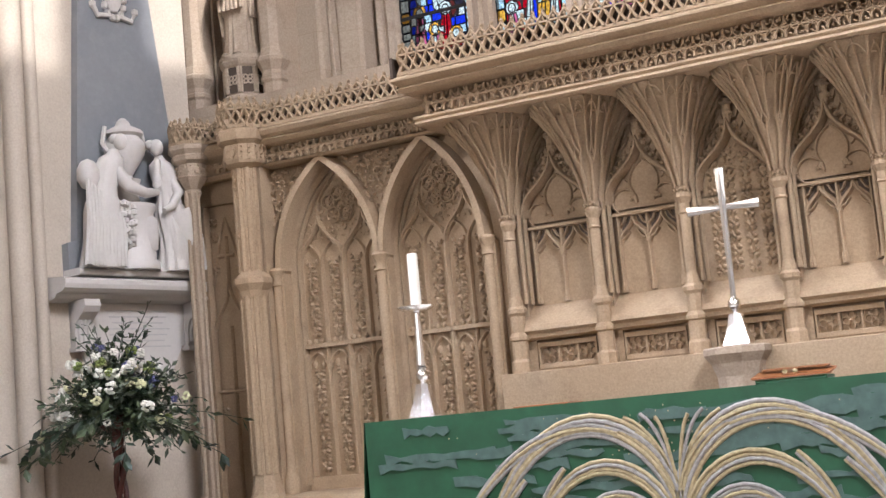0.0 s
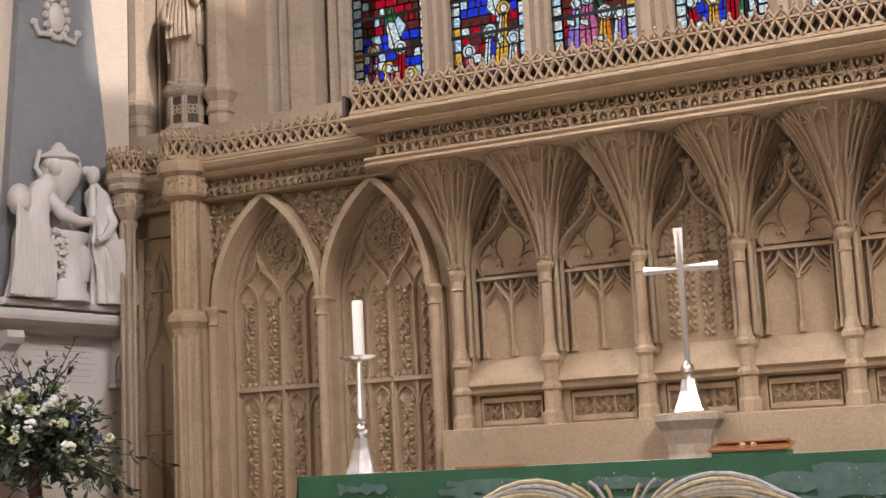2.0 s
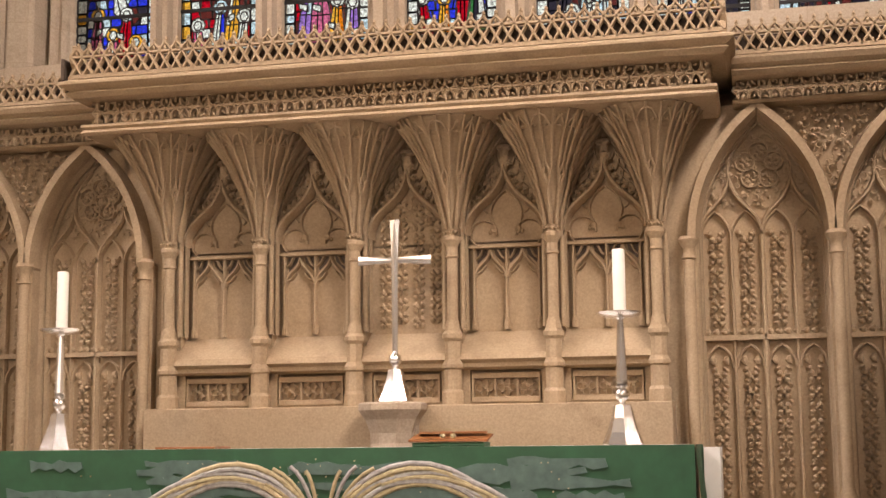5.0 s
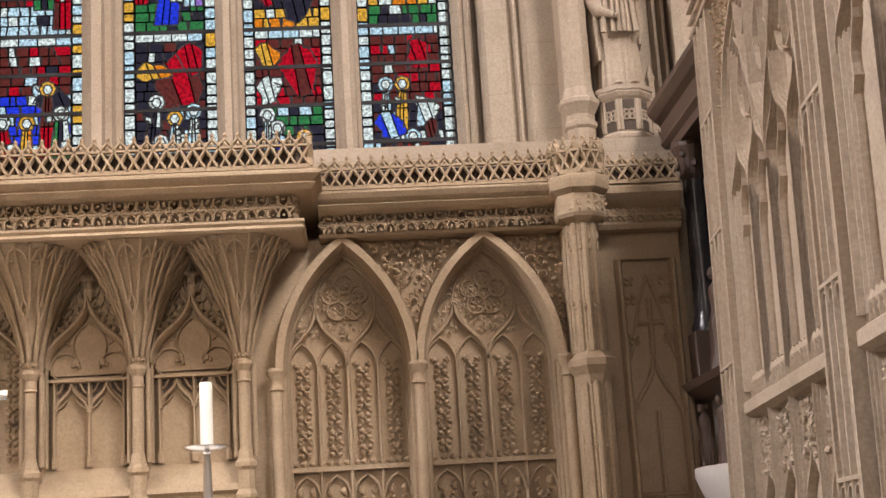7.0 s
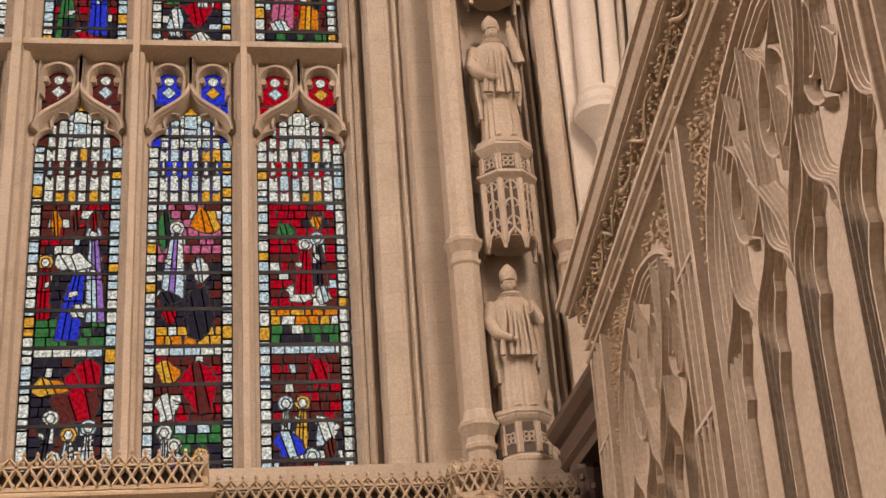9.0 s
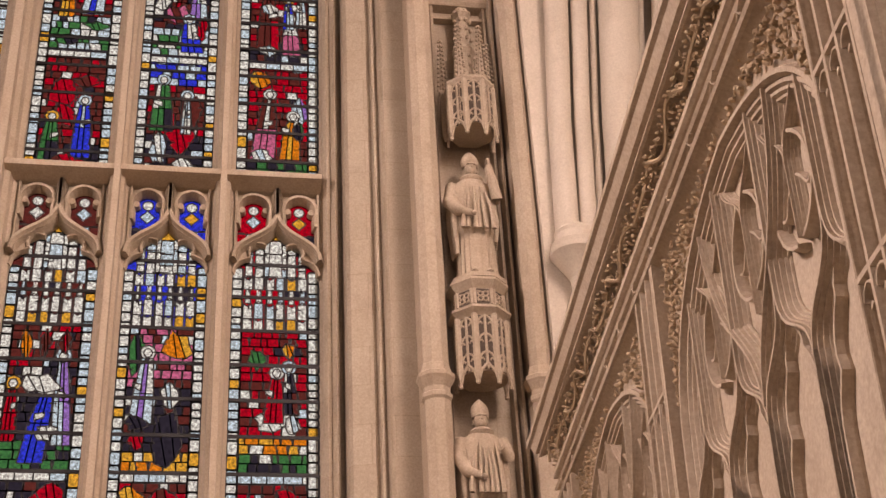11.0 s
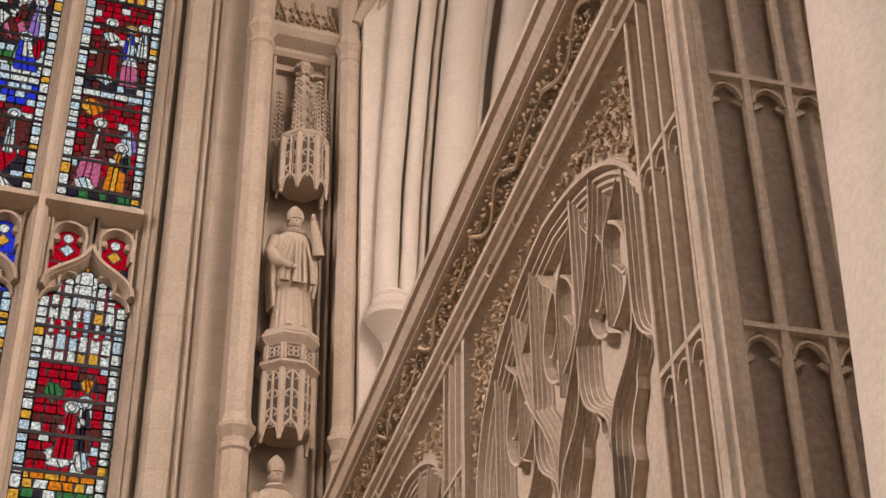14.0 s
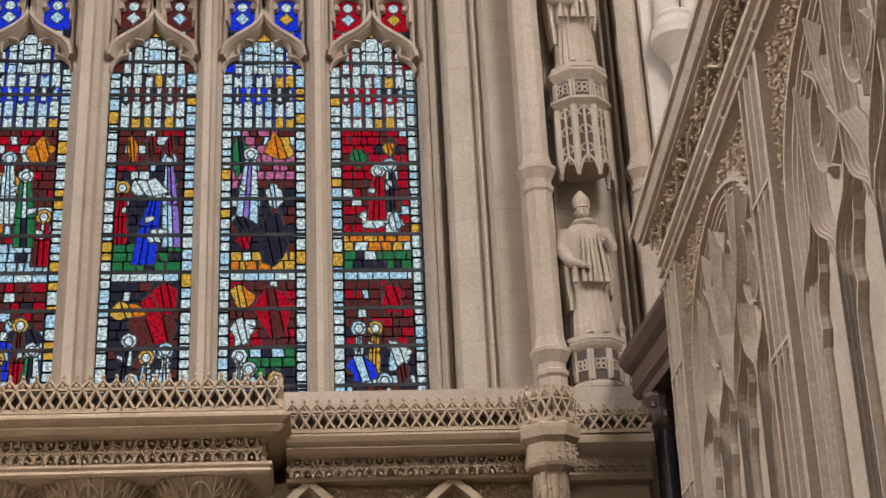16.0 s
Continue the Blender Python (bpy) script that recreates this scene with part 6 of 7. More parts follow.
for q in range(14):
    m.ball(0.71 + 0.1 * math.cos(q * 0.45), 0.165, 5.0 + 0.16 * math.sin(q * 0.45), 0.03, 0.03, 0.035, 6)
for s in (-1, 1):
    m.tube([(0.71 + s * 0.04, 0.165, 4.86), (0.71 + s * 0.16, 0.16, 4.84), (0.71 + s * 0.2, 0.165, 4.92)], 0.022, 6)
    m.ball(0.71 + s * 0.2, 0.165, 4.92, 0.035, 0.03, 0.035, 6)
part("shield", m, MARBLE, mon, "small white marble carved shield")


def mourner(m, x, y, z, h, lean, seed):
    """A draped standing figure in plain forms, leaning by lean metres at the shoulder."""
    r = random.Random(seed)
    prof = [(0.0, 0.15), (0.06, 0.14), (0.15, 0.125), (0.28, 0.12), (0.4, 0.13), (0.47, 0.125), (0.5, 0.105), (0.58, 0.085), (0.66, 0.095), (0.74, 0.105), (0.79, 0.095), (0.83, 0.045), (0.86, 0.032)]
    n = 64
    vs = []
    p = r.uniform(0, 6)
    for q, a in prof:
        for j in range(n):
            t = 2 * math.pi * j / n
            f = 1 + (0.34 * abs(math.sin(5 * t + p + 5 * q + 0.7 * math.sin(2 * t))) - 0.2 + 0.06 * math.sin(17 * t + 4 * q)) * max(0.12, 0.8 - q)
            vs.append((x + lean * q * q + h * a * f * math.cos(t), y + 0.8 * h * a * f * math.sin(t), z + h * q))
    m.add(vs, [(i * n + j, i * n + (j + 1) % n, (i + 1) * n + (j + 1) % n, (i + 1) * n + j) for i in range(len(prof) - 1) for j in range(n)] + [tuple(range(n - 1, -1, -1)), tuple(range((len(prof) - 1) * n, len(prof) * n))])
    hx = x + lean * 0.95
    m.ball(hx, y - 0.02, z + 0.915 * h, 0.05 * h, 0.054 * h, 0.065 * h, 12)
    m.ball(hx - 0.02 * h, y + 0.02, z + 0.94 * h, 0.045 * h, 0.045 * h, 0.042 * h, 10)
    return x + lean * 0.65, y, z + 0.78 * h


m = M()
m.box(0.14, 1.28, 0.01, 0.2, 2.8, 2.85, 0.01)
m.lathe([(0.19, 2.85), (0.19, 2.9), (0.165, 2.93), (0.16, 3.28), (0.18, 3.32), (0.18, 3.35)], 0.71, 0.1, 24)
m.lathe([(0.001, 2.97), (0.08, 3.0), (0.1, 3.12), (0.08, 3.24), (0.001, 3.28)], 0.75, -0.035, 16, sy=0.3)
m.lathe([(0.06, 3.55), (0.05, 3.58), (0.09, 3.64), (0.15, 3.74), (0.16, 3.82), (0.12, 3.88), (0.15, 3.9), (0.14, 3.93), (0.06, 3.97), (0.05, 4.0), (0.02, 4.03)], 0.69, 0.12, 18)
m.lathe([(0.12, 3.35), (0.1, 3.4), (0.1, 3.5), (0.12, 3.55)], 0.69, 0.13, 14)
for s in (-1, 1):
    m.tube([(0.69 + s * 0.14, 0.12, 3.74), (0.69 + s * 0.2, 0.12, 3.82), (0.69 + s * 0.17, 0.12, 3.95)], 0.018, 6)
mourner(m, 0.36, 0.05, 2.85, 1.06, 0.24, 2)
m.tube([(0.5, 0.03, 3.62), (0.58, -0.05, 3.47), (0.72, -0.07, 3.42), (0.84, -0.05, 3.44)], [0.06, 0.05, 0.04, 0.028], 8)
m.ball(0.3, 0.06, 3.55, 0.09, 0.08, 0.12, 10)
mourner(m, 1.08, 0.05, 2.85, 1.05, -0.16, 4)
m.tube([(1.02, 0.03, 3.62), (1.06, -0.03, 3.45), (0.98, -0.05, 3.34), (0.9, -0.05, 3.3)], [0.055, 0.045, 0.035, 0.025], 8)
m.tube([(0.95, 0.02, 3.62), (0.86, -0.03, 3.5), (0.88, -0.03, 3.7)], [0.04, 0.035, 0.025], 8)
m.tube([(1.08, 0.0, 3.3), (1.15, -0.05, 3.1), (1.22, -0.04, 2.87)], [0.12, 0.09, 0.05], 8)
mourner(m, 0.25, 0.0, 2.85, 0.45, 0.1, 8)
for q in range(30):
    m.ball(0.57 + 0.05 * math.sin(q * 1.7), -0.03 + 0.02 * math.cos(q), 3.02 + q * 0.011, 0.03, 0.03, 0.028, 6)
for q in range(11):
    m.tube([(0.24 + q * 0.028, -0.01, 3.5 - 0.02 * q), (0.2 + q * 0.03, -0.06, 3.15), (0.17 + q * 0.033, -0.05, 2.86)], [0.014, 0.024, 0.026], 6)
    m.tube([(0.98 + q * 0.02, -0.01, 3.35), (1.0 + q * 0.024, -0.06, 3.1), (1.02 + q * 0.025, -0.04, 2.86)], [0.014, 0.02, 0.022], 6)
part("sculpture", m, MARBLE, mon, "white marble group of plain draped forms leaning round an urn", smooth=50)

# ---- flowers ----
flowers = thing("flower_arrangement", "large arrangement of white flowers and greenery on a wooden stand", "flowers")
FX, FY, FZ = -4.02, -1.2, 1.87
m = M()
m.lathe([(0.14, 0.19), (0.14, 0.23), (0.05, 0.27), (0.035, 0.32), (0.05, 0.4), (0.032, 0.5)], 0, 0, 12)
for q in range(3):
    m.tube([(0.03 * math.cos(a / 2 + q * 2.1), 0.03 * math.sin(a / 2 + q * 2.1), 0.45 + a * 0.055) for a in range(22)], 0.02, 6)
m.lathe([(0.03, 1.58), (0.06, 1.63), (0.12, 1.68), (0.14, 1.76), (0.05, 1.78)], 0, 0, 12)
part("stand", m, WOOD, flowers, "twisted dark red-brown wooden stand")
fr = random.Random(21)
m = M()


def sprig(m, p, d, ln, k, size, n):
    """A stem with leaves along it."""
    d = Vector(d).normalized()
    q = Vector(p)
    pts = [q.copy()]
    for i in range(n):
        q = q + d * ln / n
        d = (d + Vector((fr.uniform(-0.12, 0.12), fr.uniform(-0.12, 0.12), -0.06))).normalized()
        pts.append(q.copy())
        for e in range(2):
            t = Vector((fr.uniform(-1, 1), fr.uniform(-1, 1), fr.uniform(-0.9, 0.6)))
            t = (t + d * 0.5).normalized()
            w = t.cross(Vector((fr.uniform(-1, 1), fr.uniform(-1, 1), 1))).normalized() * size * 0.2
            nn = t.cross(w).normalized() * size * 0.06
            a, b = q, q + t * size * fr.uniform(0.6, 1.2)
            c = (a + b) / 2
            m.add([tuple(a), tuple(c + w), tuple(b), tuple(c - w), tuple(c + nn)], [(0, 1, 4), (1, 2, 4), (2, 3, 4), (3, 0, 4)], k)
    m.tube([tuple(x) for x in pts], 0.003, 4, 1)


for q in range(190):
    a, e = fr.uniform(0, 6.283), fr.uniform(-0.35, 1.5)
    d = (math.cos(a) * math.cos(e), math.sin(a) * math.cos(e) * 0.8, math.sin(e))
    ln = fr.uniform(0.28, 0.5) * (1.15 if e < 0.35 or e > 1.15 else 0.92)
    sprig(m, (d[0] * 0.1, d[1] * 0.1, 1.76), d, ln, fr.choice((0, 0, 1, 2)), fr.uniform(0.05, 0.09), 8)
for q in range(16):
    a = q * 0.393 + fr.uniform(-0.2, 0.2)
    sprig(m, (0, 0, 1.76), (math.cos(a), math.sin(a), fr.uniform(-0.3, 0.1)), fr.uniform(0.65, 0.85), fr.choice((0, 1)), 0.13, 7)
for q in range(9):
    a = fr.uniform(0, 6.283)
    sprig(m, (0, 0, 1.85), (0.3 * math.cos(a), 0.3 * math.sin(a), 1.0), fr.uniform(0.5, 0.72), 2, 0.06, 10)
tagged(part("greenery", m, LEAVES, flowers, "sprigs of olive, fern and bare twig"), kind="stuff")
for q in range(90):
    m = M()
    a, e = fr.uniform(0, 6.283), fr.uniform(-0.3, 1.35)
    rr2 = fr.uniform(0.3, 0.5) * (1.15 if e < 0.2 else 0.9)
    c = Vector((rr2 * math.cos(a) * math.cos(e), rr2 * 0.8 * math.sin(a) * math.cos(e), 1.8 + rr2 * math.sin(e)))
    k = fr.choice((0, 0, 0, 0, 1, 1, 2, 3))
    sz = fr.uniform(0.024, 0.045)
    for j in range(18):
        t = Vector((fr.gauss(0, 1), fr.gauss(0, 1), fr.gauss(0, 1))).normalized()
        m.ball(*(c + t * sz * 0.8), sz * 0.42, sz * 0.42, sz * 0.3, 6)
    part("flower", m, PETALS[k], flowers)
flowers.matrix_basis = pose(FX, FY, 0)

# ---- chantry chapel on the south side ----
CH = pose(3.995, -1.688, 3.5, 0, 0, -95.5) @ pose(0, 0, 0, -1.3) @ pose(0, 0, -3.5)
chantry = thing("chantry_chapel", "small limestone chantry chapel with traceried openings and a carved cornice", "chapel", at=CH)
ZT = 4.14
TIERS = (1.75, 2.4, 3.05, 3.64)
m = M()
m.box(-0.1, 4.36, 0.112, 1.2, 0, ZT)
m.box(-0.1, 4.36, 0.06, 1.2, 0, 0.9)
part("inner_wall", m, STONE, chantry)


def cusped_light(m, c, w, z, y, d):
    """Trefoiled head of a slender blind light whose top is at z."""
    m.rib(pointed(c, w / 2, z - w * 0.75, z - 0.012, 7), 0.016, y, d)
    for s in (-1, 1):
        m.prism([(c + s * w / 2, z), (c + s * w / 2, z - w * 0.7), (c + s * w * 0.36, z - w * 0.3), (c + s * w * 0.06, z)][::-s], y - d * 0.7, y)
        m.prism([(c + s * w / 2, z - w * 0.78), (c + s * w / 2, z - w * 1.0), (c + s * w * 0.16, z - w * 0.8), (c + s * w * 0.3, z - w * 0.66)][::-s], y - d * 0.55, y, 0.1)


def panelled_post(u0, u1, n, edge):
    """A pier faced with slender sunk lights in tiers, with plain margins."""
    m = M()
    m.box(u0, u1, 0.034, 0.3, 0, ZT + 0.02)
    m.box(u1 - edge, u1, 0.0, 0.034, 0, ZT + 0.02)
    m.box(u0, u0 + 0.02, 0.0, 0.034, 0, ZT + 0.02)
    a, b = u0 + 0.01, u1 - edge
    p = (b - a) / n
    for i in range(n + 1):
        m.rib([(a + i * p, 0.9), (a + i * p, ZT + 0.02)], 0.024, 0.034, 0.036, 0.55)
    for z in TIERS:
        for i in range(n):
            cusped_light(m, a + (i + 0.5) * p, p - 0.018, z - 0.008, 0.034, 0.03)
        m.rib([(a, z), (b, z)], 0.024, 0.034, 0.036, 0.6)
    part("post", m, STONE, chantry, "panelled limestone pier")


panelled_post(-0.14, 0.24, 3, 0.03)
panelled_post(1.95, 2.27, 3, 0.03)
panelled_post(4.03, 4.38, 3, 0.085)


def four_centred(c, h, zs, za, n=16):
    """A depressed arch with round shoulders and a low point."""
    out = []
    for i in range(n + 1):
        a = math.pi / 2 * i / n
        x, z = math.cos(a) ** 0.85, math.sin(a) ** 0.8
        out.append((c - h * x, zs + (za - zs) * (0.88 * z + 0.12 * (1 - x))))
    return out + [(2 * c - x, z) for x, z in reversed(out[:-1])]


def moulded(m, pts, w, y=0.05, d=0.062):
    """A stone bar stepping out from a narrow front roll through hollows and fillets to a wide root."""
    back = y + d
    for wide, high, face in ((1.75, 0.14, 0.94), (1.4, 0.34, 0.85), (1.05, 0.58, 0.8), (0.7, 0.8, 0.7), (0.36, 1.0, 0.55)):
        m.rib(pts, w * wide, back, d * high, face)


def bay(u0, u1):
    c, h = (u0 + u1) / 2, (u1 - u0) / 2
    zs, za = 3.36, 4.09
    m = M()
    pts = four_centred(c, h - 0.03, zs, za)
    for (p, q), (r, s) in zip(pts, pts[1:]):
        m.add([(p, 0.065, q), (r, 0.065, s), (r, 0.065, ZT), (p, 0.065, ZT), (p, 0.3, q), (r, 0.3, s)], [(0, 1, 2, 3), (0, 4, 5, 1)])
    m.box(u0, u0 + 0.03, 0.065, 0.3, 2.2, ZT)
    m.box(u1 - 0.03, u1, 0.065, 0.3, 2.2, ZT)
    for k, w, y, d in ((h - 0.012, 0.03, 0.07, 0.035), (h - 0.038, 0.024, 0.08, 0.022), (h - 0.058, 0.02, 0.09, 0.02), (h - 0.075, 0.018, 0.113, 0.03)):
        m.rib([(c - k, 2.25)] + four_centred(c, k, zs, za + (k - h) * 0.9) + [(c + k, 2.25)], w, y, d, 0.5)
    part("arch", m, STONE, chantry, "moulded four-centred arch")
    m = M()
    top = four_centred(c, h, zs, za + 0.03)
    foliage(m, [(u0, 3.0), (u1, 3.0), (u1, ZT + 0.01), (u0, ZT + 0.01)], 0.07, 0.036, 0.05, keep=lambda u, w: not inside(top + [(u1, 2.9), (u0, 2.9)], u, w) and w > 3.4)
    tagged(part("spandrel_foliage", m, CARVED, chantry, "crisp leaf carving over the arch"), kind="stuff")
    n = 4
    x0 = u0 + 0.02
    p = (u1 - u0 - 0.04) / n
    under = four_centred(c, h - 0.08, zs, za - 0.06, 40)

    def arch_z(x):
        return max(z for q, z in under if abs(q - x) < 0.06)
    zj, ap = 3.16, 3.42
    for i in range(n + 1):
        m = M()
        x = x0 + i * p
        if i in (0, n):
            moulded(m, [(x, 2.25), (x, zs)], 0.03)
        for s in (-1, 1):
            if x0 - 0.01 < x + s * p / 2 < x0 + n * p + 0.01:
                # the mullion swells away to the crown of its light and goes on as an upright to the arch
                e = x + s * p / 2
                run = [(x, 2.25), (x, 2.7), (x, zj - 0.1)] + bez((x, zj - 0.04), (x + s * 0.02, zj + 0.12), (e - s * 0.004, zj + 0.06), (e - s * 0.002, ap), 12) + [(e - s * 0.002, arch_z(e) + 0.03)]
                moulded(m, run, 0.04)
                # the cusped head of the light under it
                head = [(x + s * p * 0.07, 2.25)] + bez((x + s * p * 0.07, zj - 0.34), (x + s * p * 0.07, zj - 0.2), (x + s * p * 0.12, zj - 0.2), (x + s * p * 0.2, zj - 0.14), 5) + bez((x + s * p * 0.2, zj - 0.14), (x + s * p * 0.12, zj - 0.06), (x + s * p * 0.24, zj + 0.0), (x + s * p * 0.32, zj + 0.04), 5)[1:] + bez((x + s * p * 0.32, zj + 0.04), (x + s * p * 0.3, zj + 0.1), (x + s * p * 0.44, zj + 0.12), (e, zj + 0.2), 5)[1:]
                m.rib(head, 0.02, 0.113, 0.034, 0.5)
        if i == n // 2:
            # two great S-shaped bars part from the middle mullion and run up to the arch
            for s in (-1, 1):
                moulded(m, bez((x, zj), (x + s * 0.03, zj + 0.3), (x + s * p * 0.8, zj + 0.3), (x + s * p * 0.95, arch_z(x + s * p * 0.95) + 0.02), 18), 0.036, 0.045)
        part("mullion", m, STONE, chantry, "stone mullion forking into flowing branches")
    for i in range(1, n):
        x = x0 + i * p
        m = M()
        t = arch_z(x)
        # bar over the fork, splitting in a Y under the arch, with foiled loops beside it
        moulded(m, [(x, zj + 0.3), (x, t - 0.2)], 0.022, 0.066, 0.046)
        for s in (-1, 1):
            moulded(m, bez((x, t - 0.24), (x + s * 0.01, t - 0.14), (x + s * p * 0.26, t - 0.14), (x + s * p * 0.4, t - 0.03), 8), 0.02, 0.066, 0.046)
            m.rib(bez((x + s * p * 0.08, t - 0.16), (x + s * p * 0.5, t - 0.26), (x + s * p * 0.44, t - 0.46), (x + s * p * 0.06, t - 0.5), 10), 0.02, 0.112, 0.04, 0.5)
            m.rib(bez((x + s * p * 0.06, t - 0.3), (x + s * p * 0.2, t - 0.34), (x + s * p * 0.2, t - 0.4), (x + s * p * 0.3, t - 0.36), 5), 0.014, 0.112, 0.03, 0.5)
        part("dagger", m, STONE, chantry, "foiled daggers between the uprights")
    m = M()
    m.run([(0.3, 2.12), (0.06, 2.13), (0.03, 2.15), (0.03, 2.2), (0.06, 2.22), (0.1, 2.24), (0.3, 2.24)], u0, u1)
    k = int((u1 - u0) / 0.062)
    for i in range(k):
        a = u0 + 0.03 + i * (u1 - u0 - 0.06) / k
        m.leaf(a + 0.03, 0.09, 2.285, 0.045, 1.57, 0.03)
        m.blob(a, 0.09, 2.255, 0.014, 0.03, 0.02)
        m.rib([(a + 0.03, 2.22), (a + 0.03, 2.29)], 0.014, 0.09, 0.03)
    part("cresting", m, STONE, chantry, "row of small carved leaves on a rail")
    m = M()
    for i in range(n + 1):
        moulded(m, [(x0 + i * p, 0.9), (x0 + i * p, 2.14)], 0.036)
    for i in range(n):
        a = x0 + i * p
        foliage(m, [(a + 0.05, 1.86), (a + p - 0.05, 1.86), (a + p - 0.05, 2.12), (a + 0.05, 2.12)], 0.11, 0.05, 0.05)
        m.rib(ogee(a + p / 2, p / 2 - 0.03, 1.66, 1.96), 0.03, 0.116, 0.04)
    part("dado", m, STONE, chantry, "panelled lower wall with carved heads")


bay(0.24, 1.95)
bay(2.27, 4.03)
m = M()
CORN = [(0.37, 4.1), (0.065, 4.105), (0.01, 4.15), (-0.005, 4.152), (-0.012, 4.165), (-0.004, 4.178), (0.012, 4.18), (0.012, 4.222), (-0.004, 4.226), (-0.012, 4.238), (-0.004, 4.25), (0.014, 4.252), (0.016, 4.285), (0.0, 4.29), (-0.014, 4.3), (-0.014, 4.325), (0.05, 4.33), (0.03, 4.45), (-0.058, 4.455), (-0.07, 4.462), (-0.066, 4.48), (-0.085, 4.49), (-0.105, 4.535), (-0.122, 4.545), (-0.122, 4.575), (-0.1, 4.6), (0.37, 4.61)]
# the moulding runs along the wall and mitres round the east end
n = len(CORN)
m.add([(4.42, y, z) for y, z in CORN] + [(-0.2 + min(y, 0.05) * 1.6, y, z) for y, z in CORN], [(i, i + n, i + n + 1, i + 1) for i in range(n - 1)] + [tuple(range(n)), tuple(range(2 * n - 1, n - 1, -1))])
part("cornice", m, STONE, chantry, "sloping limestone cornice with fine mouldings")
m = M()
n = 190
for i in range(n):
    u = -0.2 + 4.6 * (i + 0.5) / n
    for q in range(5):
        f = 0.08 + 0.2 * q
        carve(m, u + rnd.uniform(-0.015, 0.015), 0.02 - 0.07 * f + rnd.uniform(-0.012, 0.022), 4.335 + 0.115 * f, 0.03, 0.045)
m.tube([(-0.2 + 4.6 * i / 160, -0.03 - 0.01 * math.sin(i * 0.6), 4.39 + 0.045 * math.sin(i * 0.42)) for i in range(161)], 0.008, 5)
tagged(part("cornice_foliage", m, CARVED, chantry, "deep band of undercut leaf carving"), kind="stuff")
m = M()
for i in range(14):
    u = 0.0 + i * 0.33
    for s in (-1, 1):
        m.rib(bez((u - 0.03, 4.2 + s * 0.025), (u - 0.01, 4.2 + s * 0.024), (u + 0.01, 4.2 - s * 0.024), (u + 0.03, 4.2 - s * 0.025), 4), 0.01, 0.014, 0.024)
tagged(part("cornice_carving", m, STONE, chantry, "small crossed knots along the moulding"), kind="stuff")
# west face of the chapel, with tall cusped panels
m = M()
WF = Matrix.Translation((4.38, 0, 0)) @ pose(0, 0, 0, 0, 0, 90)
m.box(0.0, 1.2, 0.0, 0.04, 0, 4.55)
m.box(0.0, 0.045, -0.014, 0.0, 0, 4.5)
for i in range(11):
    m.rib([(0.03 + i * 0.108, 0.9), (0.03 + i * 0.108, 4.5)], 0.03, 0.0, 0.016, 0.6)
for z in (1.02, 1.7, 2.35, 3.0, 3.69, 4.36):
    m.rib([(0.045, z), (1.15, z)], 0.026, 0.0, 0.017, 0.5)
    for i in range(10):
        cusped_light(m, 0.03 + (i + 0.5) * 0.108, 0.08, z - 0.012, 0.0, 0.013)
part("west_face", m, STONE, chantry, "end wall with tiers of small cusped panels", at=WF)

# ---- south side: vault shafts, panelled pier, round pier ----
vault = thing("vault_shafts", "cluster of pale round stone vault shafts on corbels", "shafts", kind="structure")
for xs, y, r0, r1 in (((4.86, 4.9, 4.99, 5.15), 0.5, 0.095, 0.12), ((5.02, 5.08, 5.18, 5.36), 0.46, 0.066, 0.075), ((5.13, 5.2, 5.31, 5.5), 0.5, 0.03, 0.034), ((5.33, 5.4, 5.52, 5.74), 0.42, 0.16, 0.19), ((5.53, 5.6, 5.73, 6.0), 0.5, 0.04, 0.045), ((5.7, 5.78, 5.95, 6.25), 0.36, 0.13, 0.15), ((5.95, 6.05, 6.25, 6.6), 0.3, 0.13, 0.16)):
    m = M()
    m.tube([(xs[0], y, 7.05), (xs[1], y, 8.2), (xs[2], y - 0.03, 9.6), (xs[3], y - 0.12, 11.6), (xs[3] + 0.5, y - 0.4, 14.5)], [r0, r0, (r0 + r1) / 2, r1, r1], 20)
    part("shaft", m, PALE, vault, smooth=40)
for x, r in ((4.9, 0.13), (5.42, 0.18)):
    m = M()
    m.lathe([(0.02, 6.55), (0.06, 6.6), (0.07, 6.68), (r * 0.8, 6.74), (r * 1.3, 6.84), (r * 1.55, 6.88), (r * 1.55, 6.92), (r * 1.4, 6.93), (r * 1.45, 6.97), (r * 1.25, 6.99), (r * 1.15, 7.05), (r * 1.2, 7.08), (r * 0.9, 7.12)], x, 0.46, 20)
    part("corbel", m, PALE, vault, smooth=20)
m = M()
m.box(4.68, 6.6, 0.56, 1.2, 4.2, 20)
tagged(part("wall_south_east", m, PALE), "pale limestone wall behind the vault shafts", "wall", kind="structure")
m = M()
m.tube([(4.62, 0.6, 9.95), (4.78, 0.55, 10.35), (5.1, 0.5, 11.1), (5.6, 0.4, 12.4)], [0.05, 0.06, 0.07, 0.08], 10)
m.tube([(4.7, 0.62, 9.85), (4.87, 0.58, 10.3), (5.2, 0.52, 11.1), (5.7, 0.4, 12.4)], [0.03, 0.04, 0.05, 0.06], 10)
part("wall_rib", m, STONE, vault, smooth=40)
m = M()
m.lathe([(0.22, 0.02), (0.22, 16)], 0, 0, 28)
tagged(part("round_pier", m, PALE, smooth=40, at=pose(3.73, -6.62, 3.0, 0, 4.5, 0) @ pose(0, 0, -3.0)), "smooth round pale limestone pier", "pier", kind="structure")

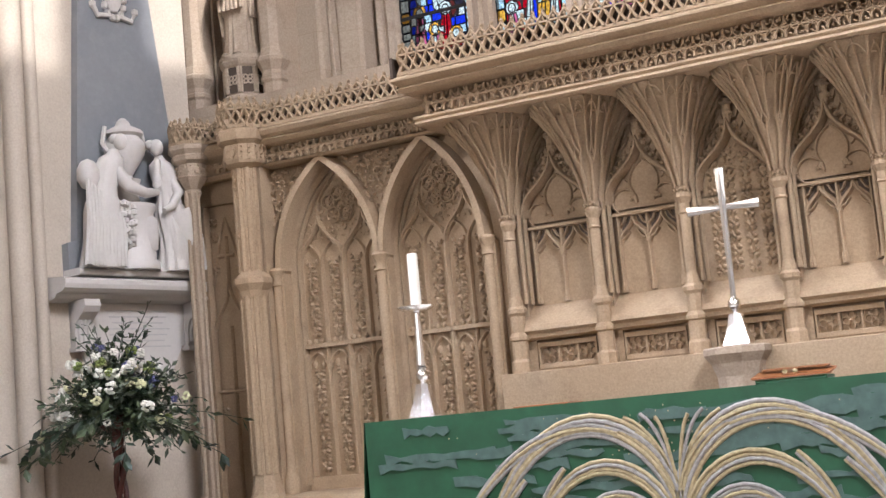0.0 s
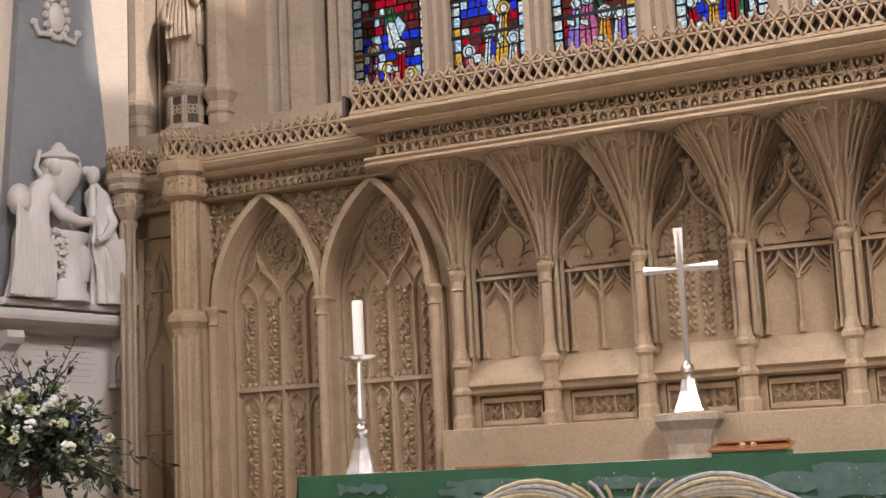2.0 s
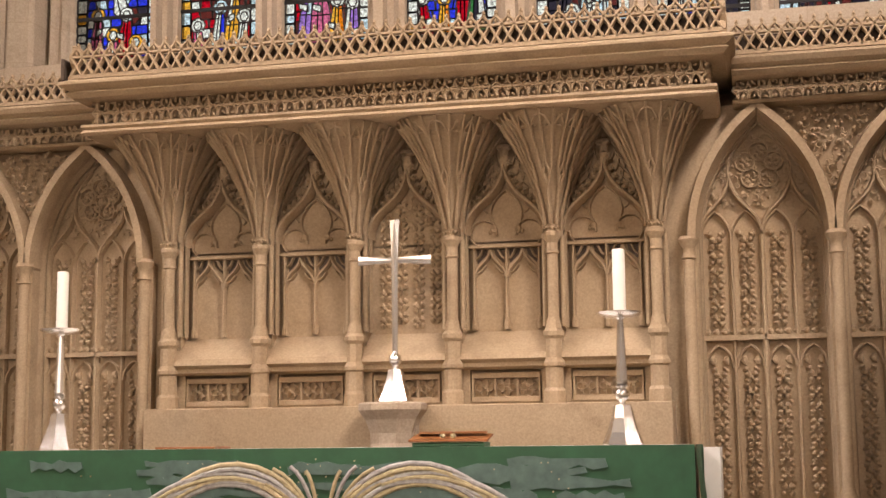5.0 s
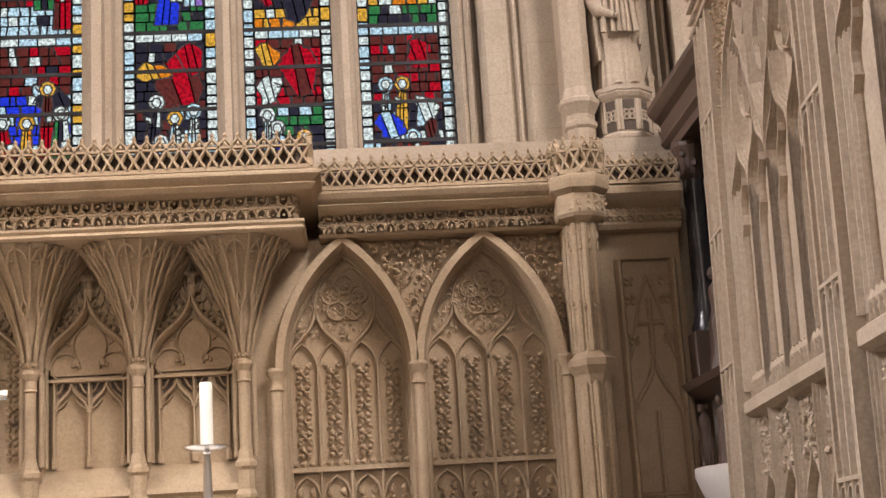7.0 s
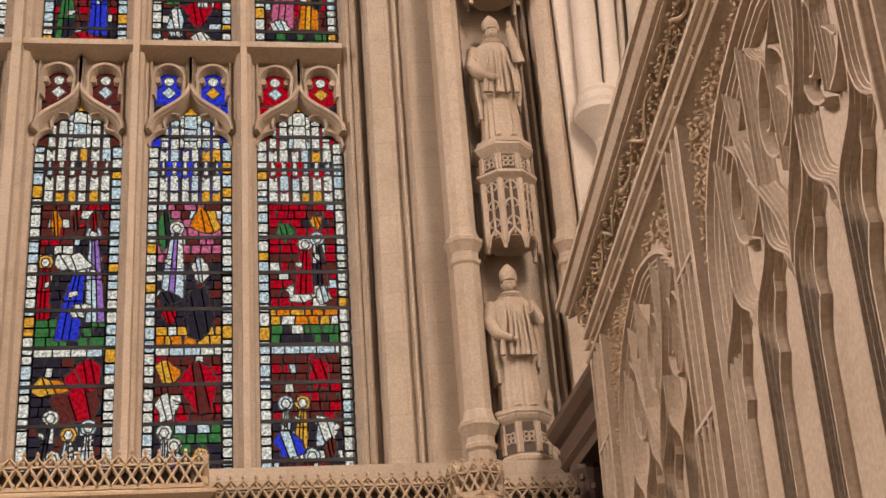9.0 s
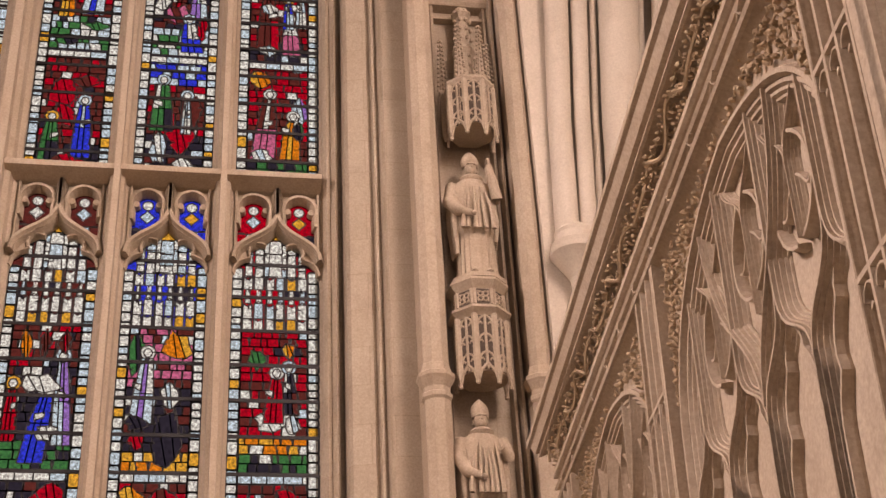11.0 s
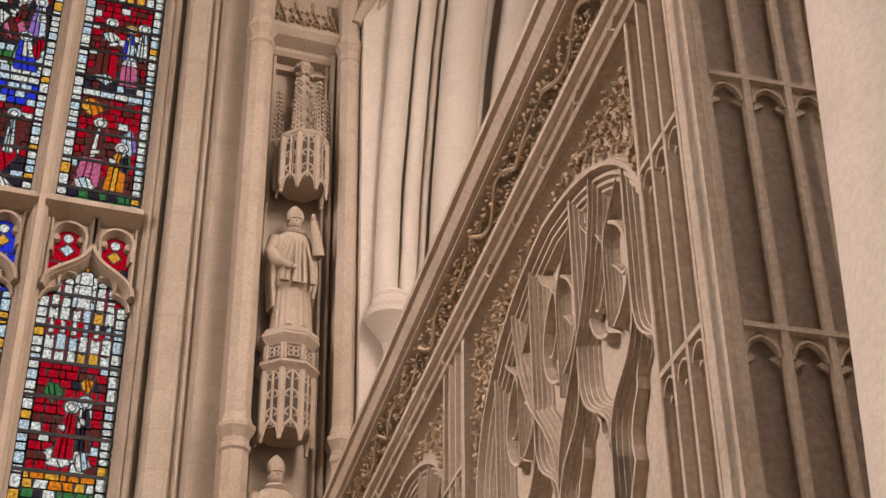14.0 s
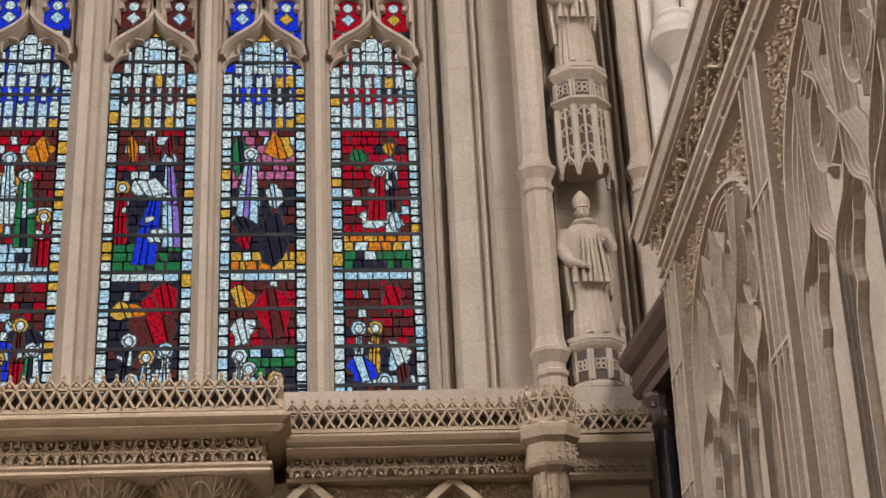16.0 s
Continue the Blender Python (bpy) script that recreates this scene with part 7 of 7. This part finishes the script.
# ---- tomb on the south wall ----
TOMB = pose(4.42, 0.15, 0, 0, 0, -90)
tomb = thing("wall_tomb", "dark marble wall tomb with columns and small kneeling stone forms", "tomb", at=TOMB)
m = M()
m.box(-0.15, 1.5, -0.1, 0.5, 4.08, 4.14)
m.run([(0.5, 4.14), (-0.1, 4.14), (-0.13, 4.17), (-0.12, 4.2), (-0.12, 4.3), (-0.16, 4.33), (-0.2, 4.38), (-0.2, 4.42), (0.5, 4.44)], -0.3, 1.6)
part("entablature", m, BROWN, tomb)
m = M()
m.box(-0.1, 1.5, 0.1, 0.5, 2.5, 4.1)
part("back_panel", m, DARKM, tomb)
for x in (0.0, 1.3):
    m = M()
    m.lathe([(0.1, 2.86), (0.1, 2.9), (0.085, 2.94), (0.078, 2.97), (0.075, 3.0), (0.066, 3.84)], x, -0.02, 16)
    part("column", m, DARKM, tomb, "polished dark marble column", smooth=40)
    m = M()
    m.lathe([(0.07, 3.84), (0.08, 3.87), (0.075, 3.9), (0.09, 3.98), (0.12, 4.05), (0.12, 4.08)], x, -0.02, 16)
    for q in range(16):
        m.ball(x + 0.09 * math.cos(q * 0.785), -0.02 + 0.09 * math.sin(q * 0.785), 3.93 + 0.07 * (q % 2), 0.025, 0.025, 0.03, 6)
    part("capital", m, BROWN, tomb)
    m = M()
    m.box(x - 0.12, x + 0.12, -0.14, 0.1, 2.58, 2.86, 0.01)
    part("pedestal", m, BROWN, tomb)
m = M()
m.run([(0.5, 2.44), (-0.1, 2.46), (-0.2, 2.5), (-0.22, 2.54), (0.5, 2.58)], -0.3, 1.6)
part("ledge", m, BROWN, tomb)
m = M()
m.box(-0.1, 1.5, -0.02, 0.5, 1.8, 2.45)
m.lathe([(0.02, 1.55), (0.3, 1.6), (0.52, 1.75), (0.6, 1.95), (0.6, 2.0)], 0.7, 0.25, 24)
part("apron", m, MARBLE, tomb, "rounded pale stone base", smooth=40)
m = M()
mourner(m, 0.42, -0.06, 2.58, 0.62, 0.02, 31)
part("effigy", m, BROWN, tomb, "plain dark stone draped form", smooth=50)
m = M()
mourner(m, 0.05, -0.12, 1.98, 0.45, 0.02, 32)
part("effigy", m, BROWN, tomb, "plain dark stone draped form", smooth=50)
m = M()
mourner(m, 0.5, -0.12, 1.98, 0.45, 0.02, 33)
part("effigy", m, BROWN, tomb, "plain dark stone draped form", smooth=50)
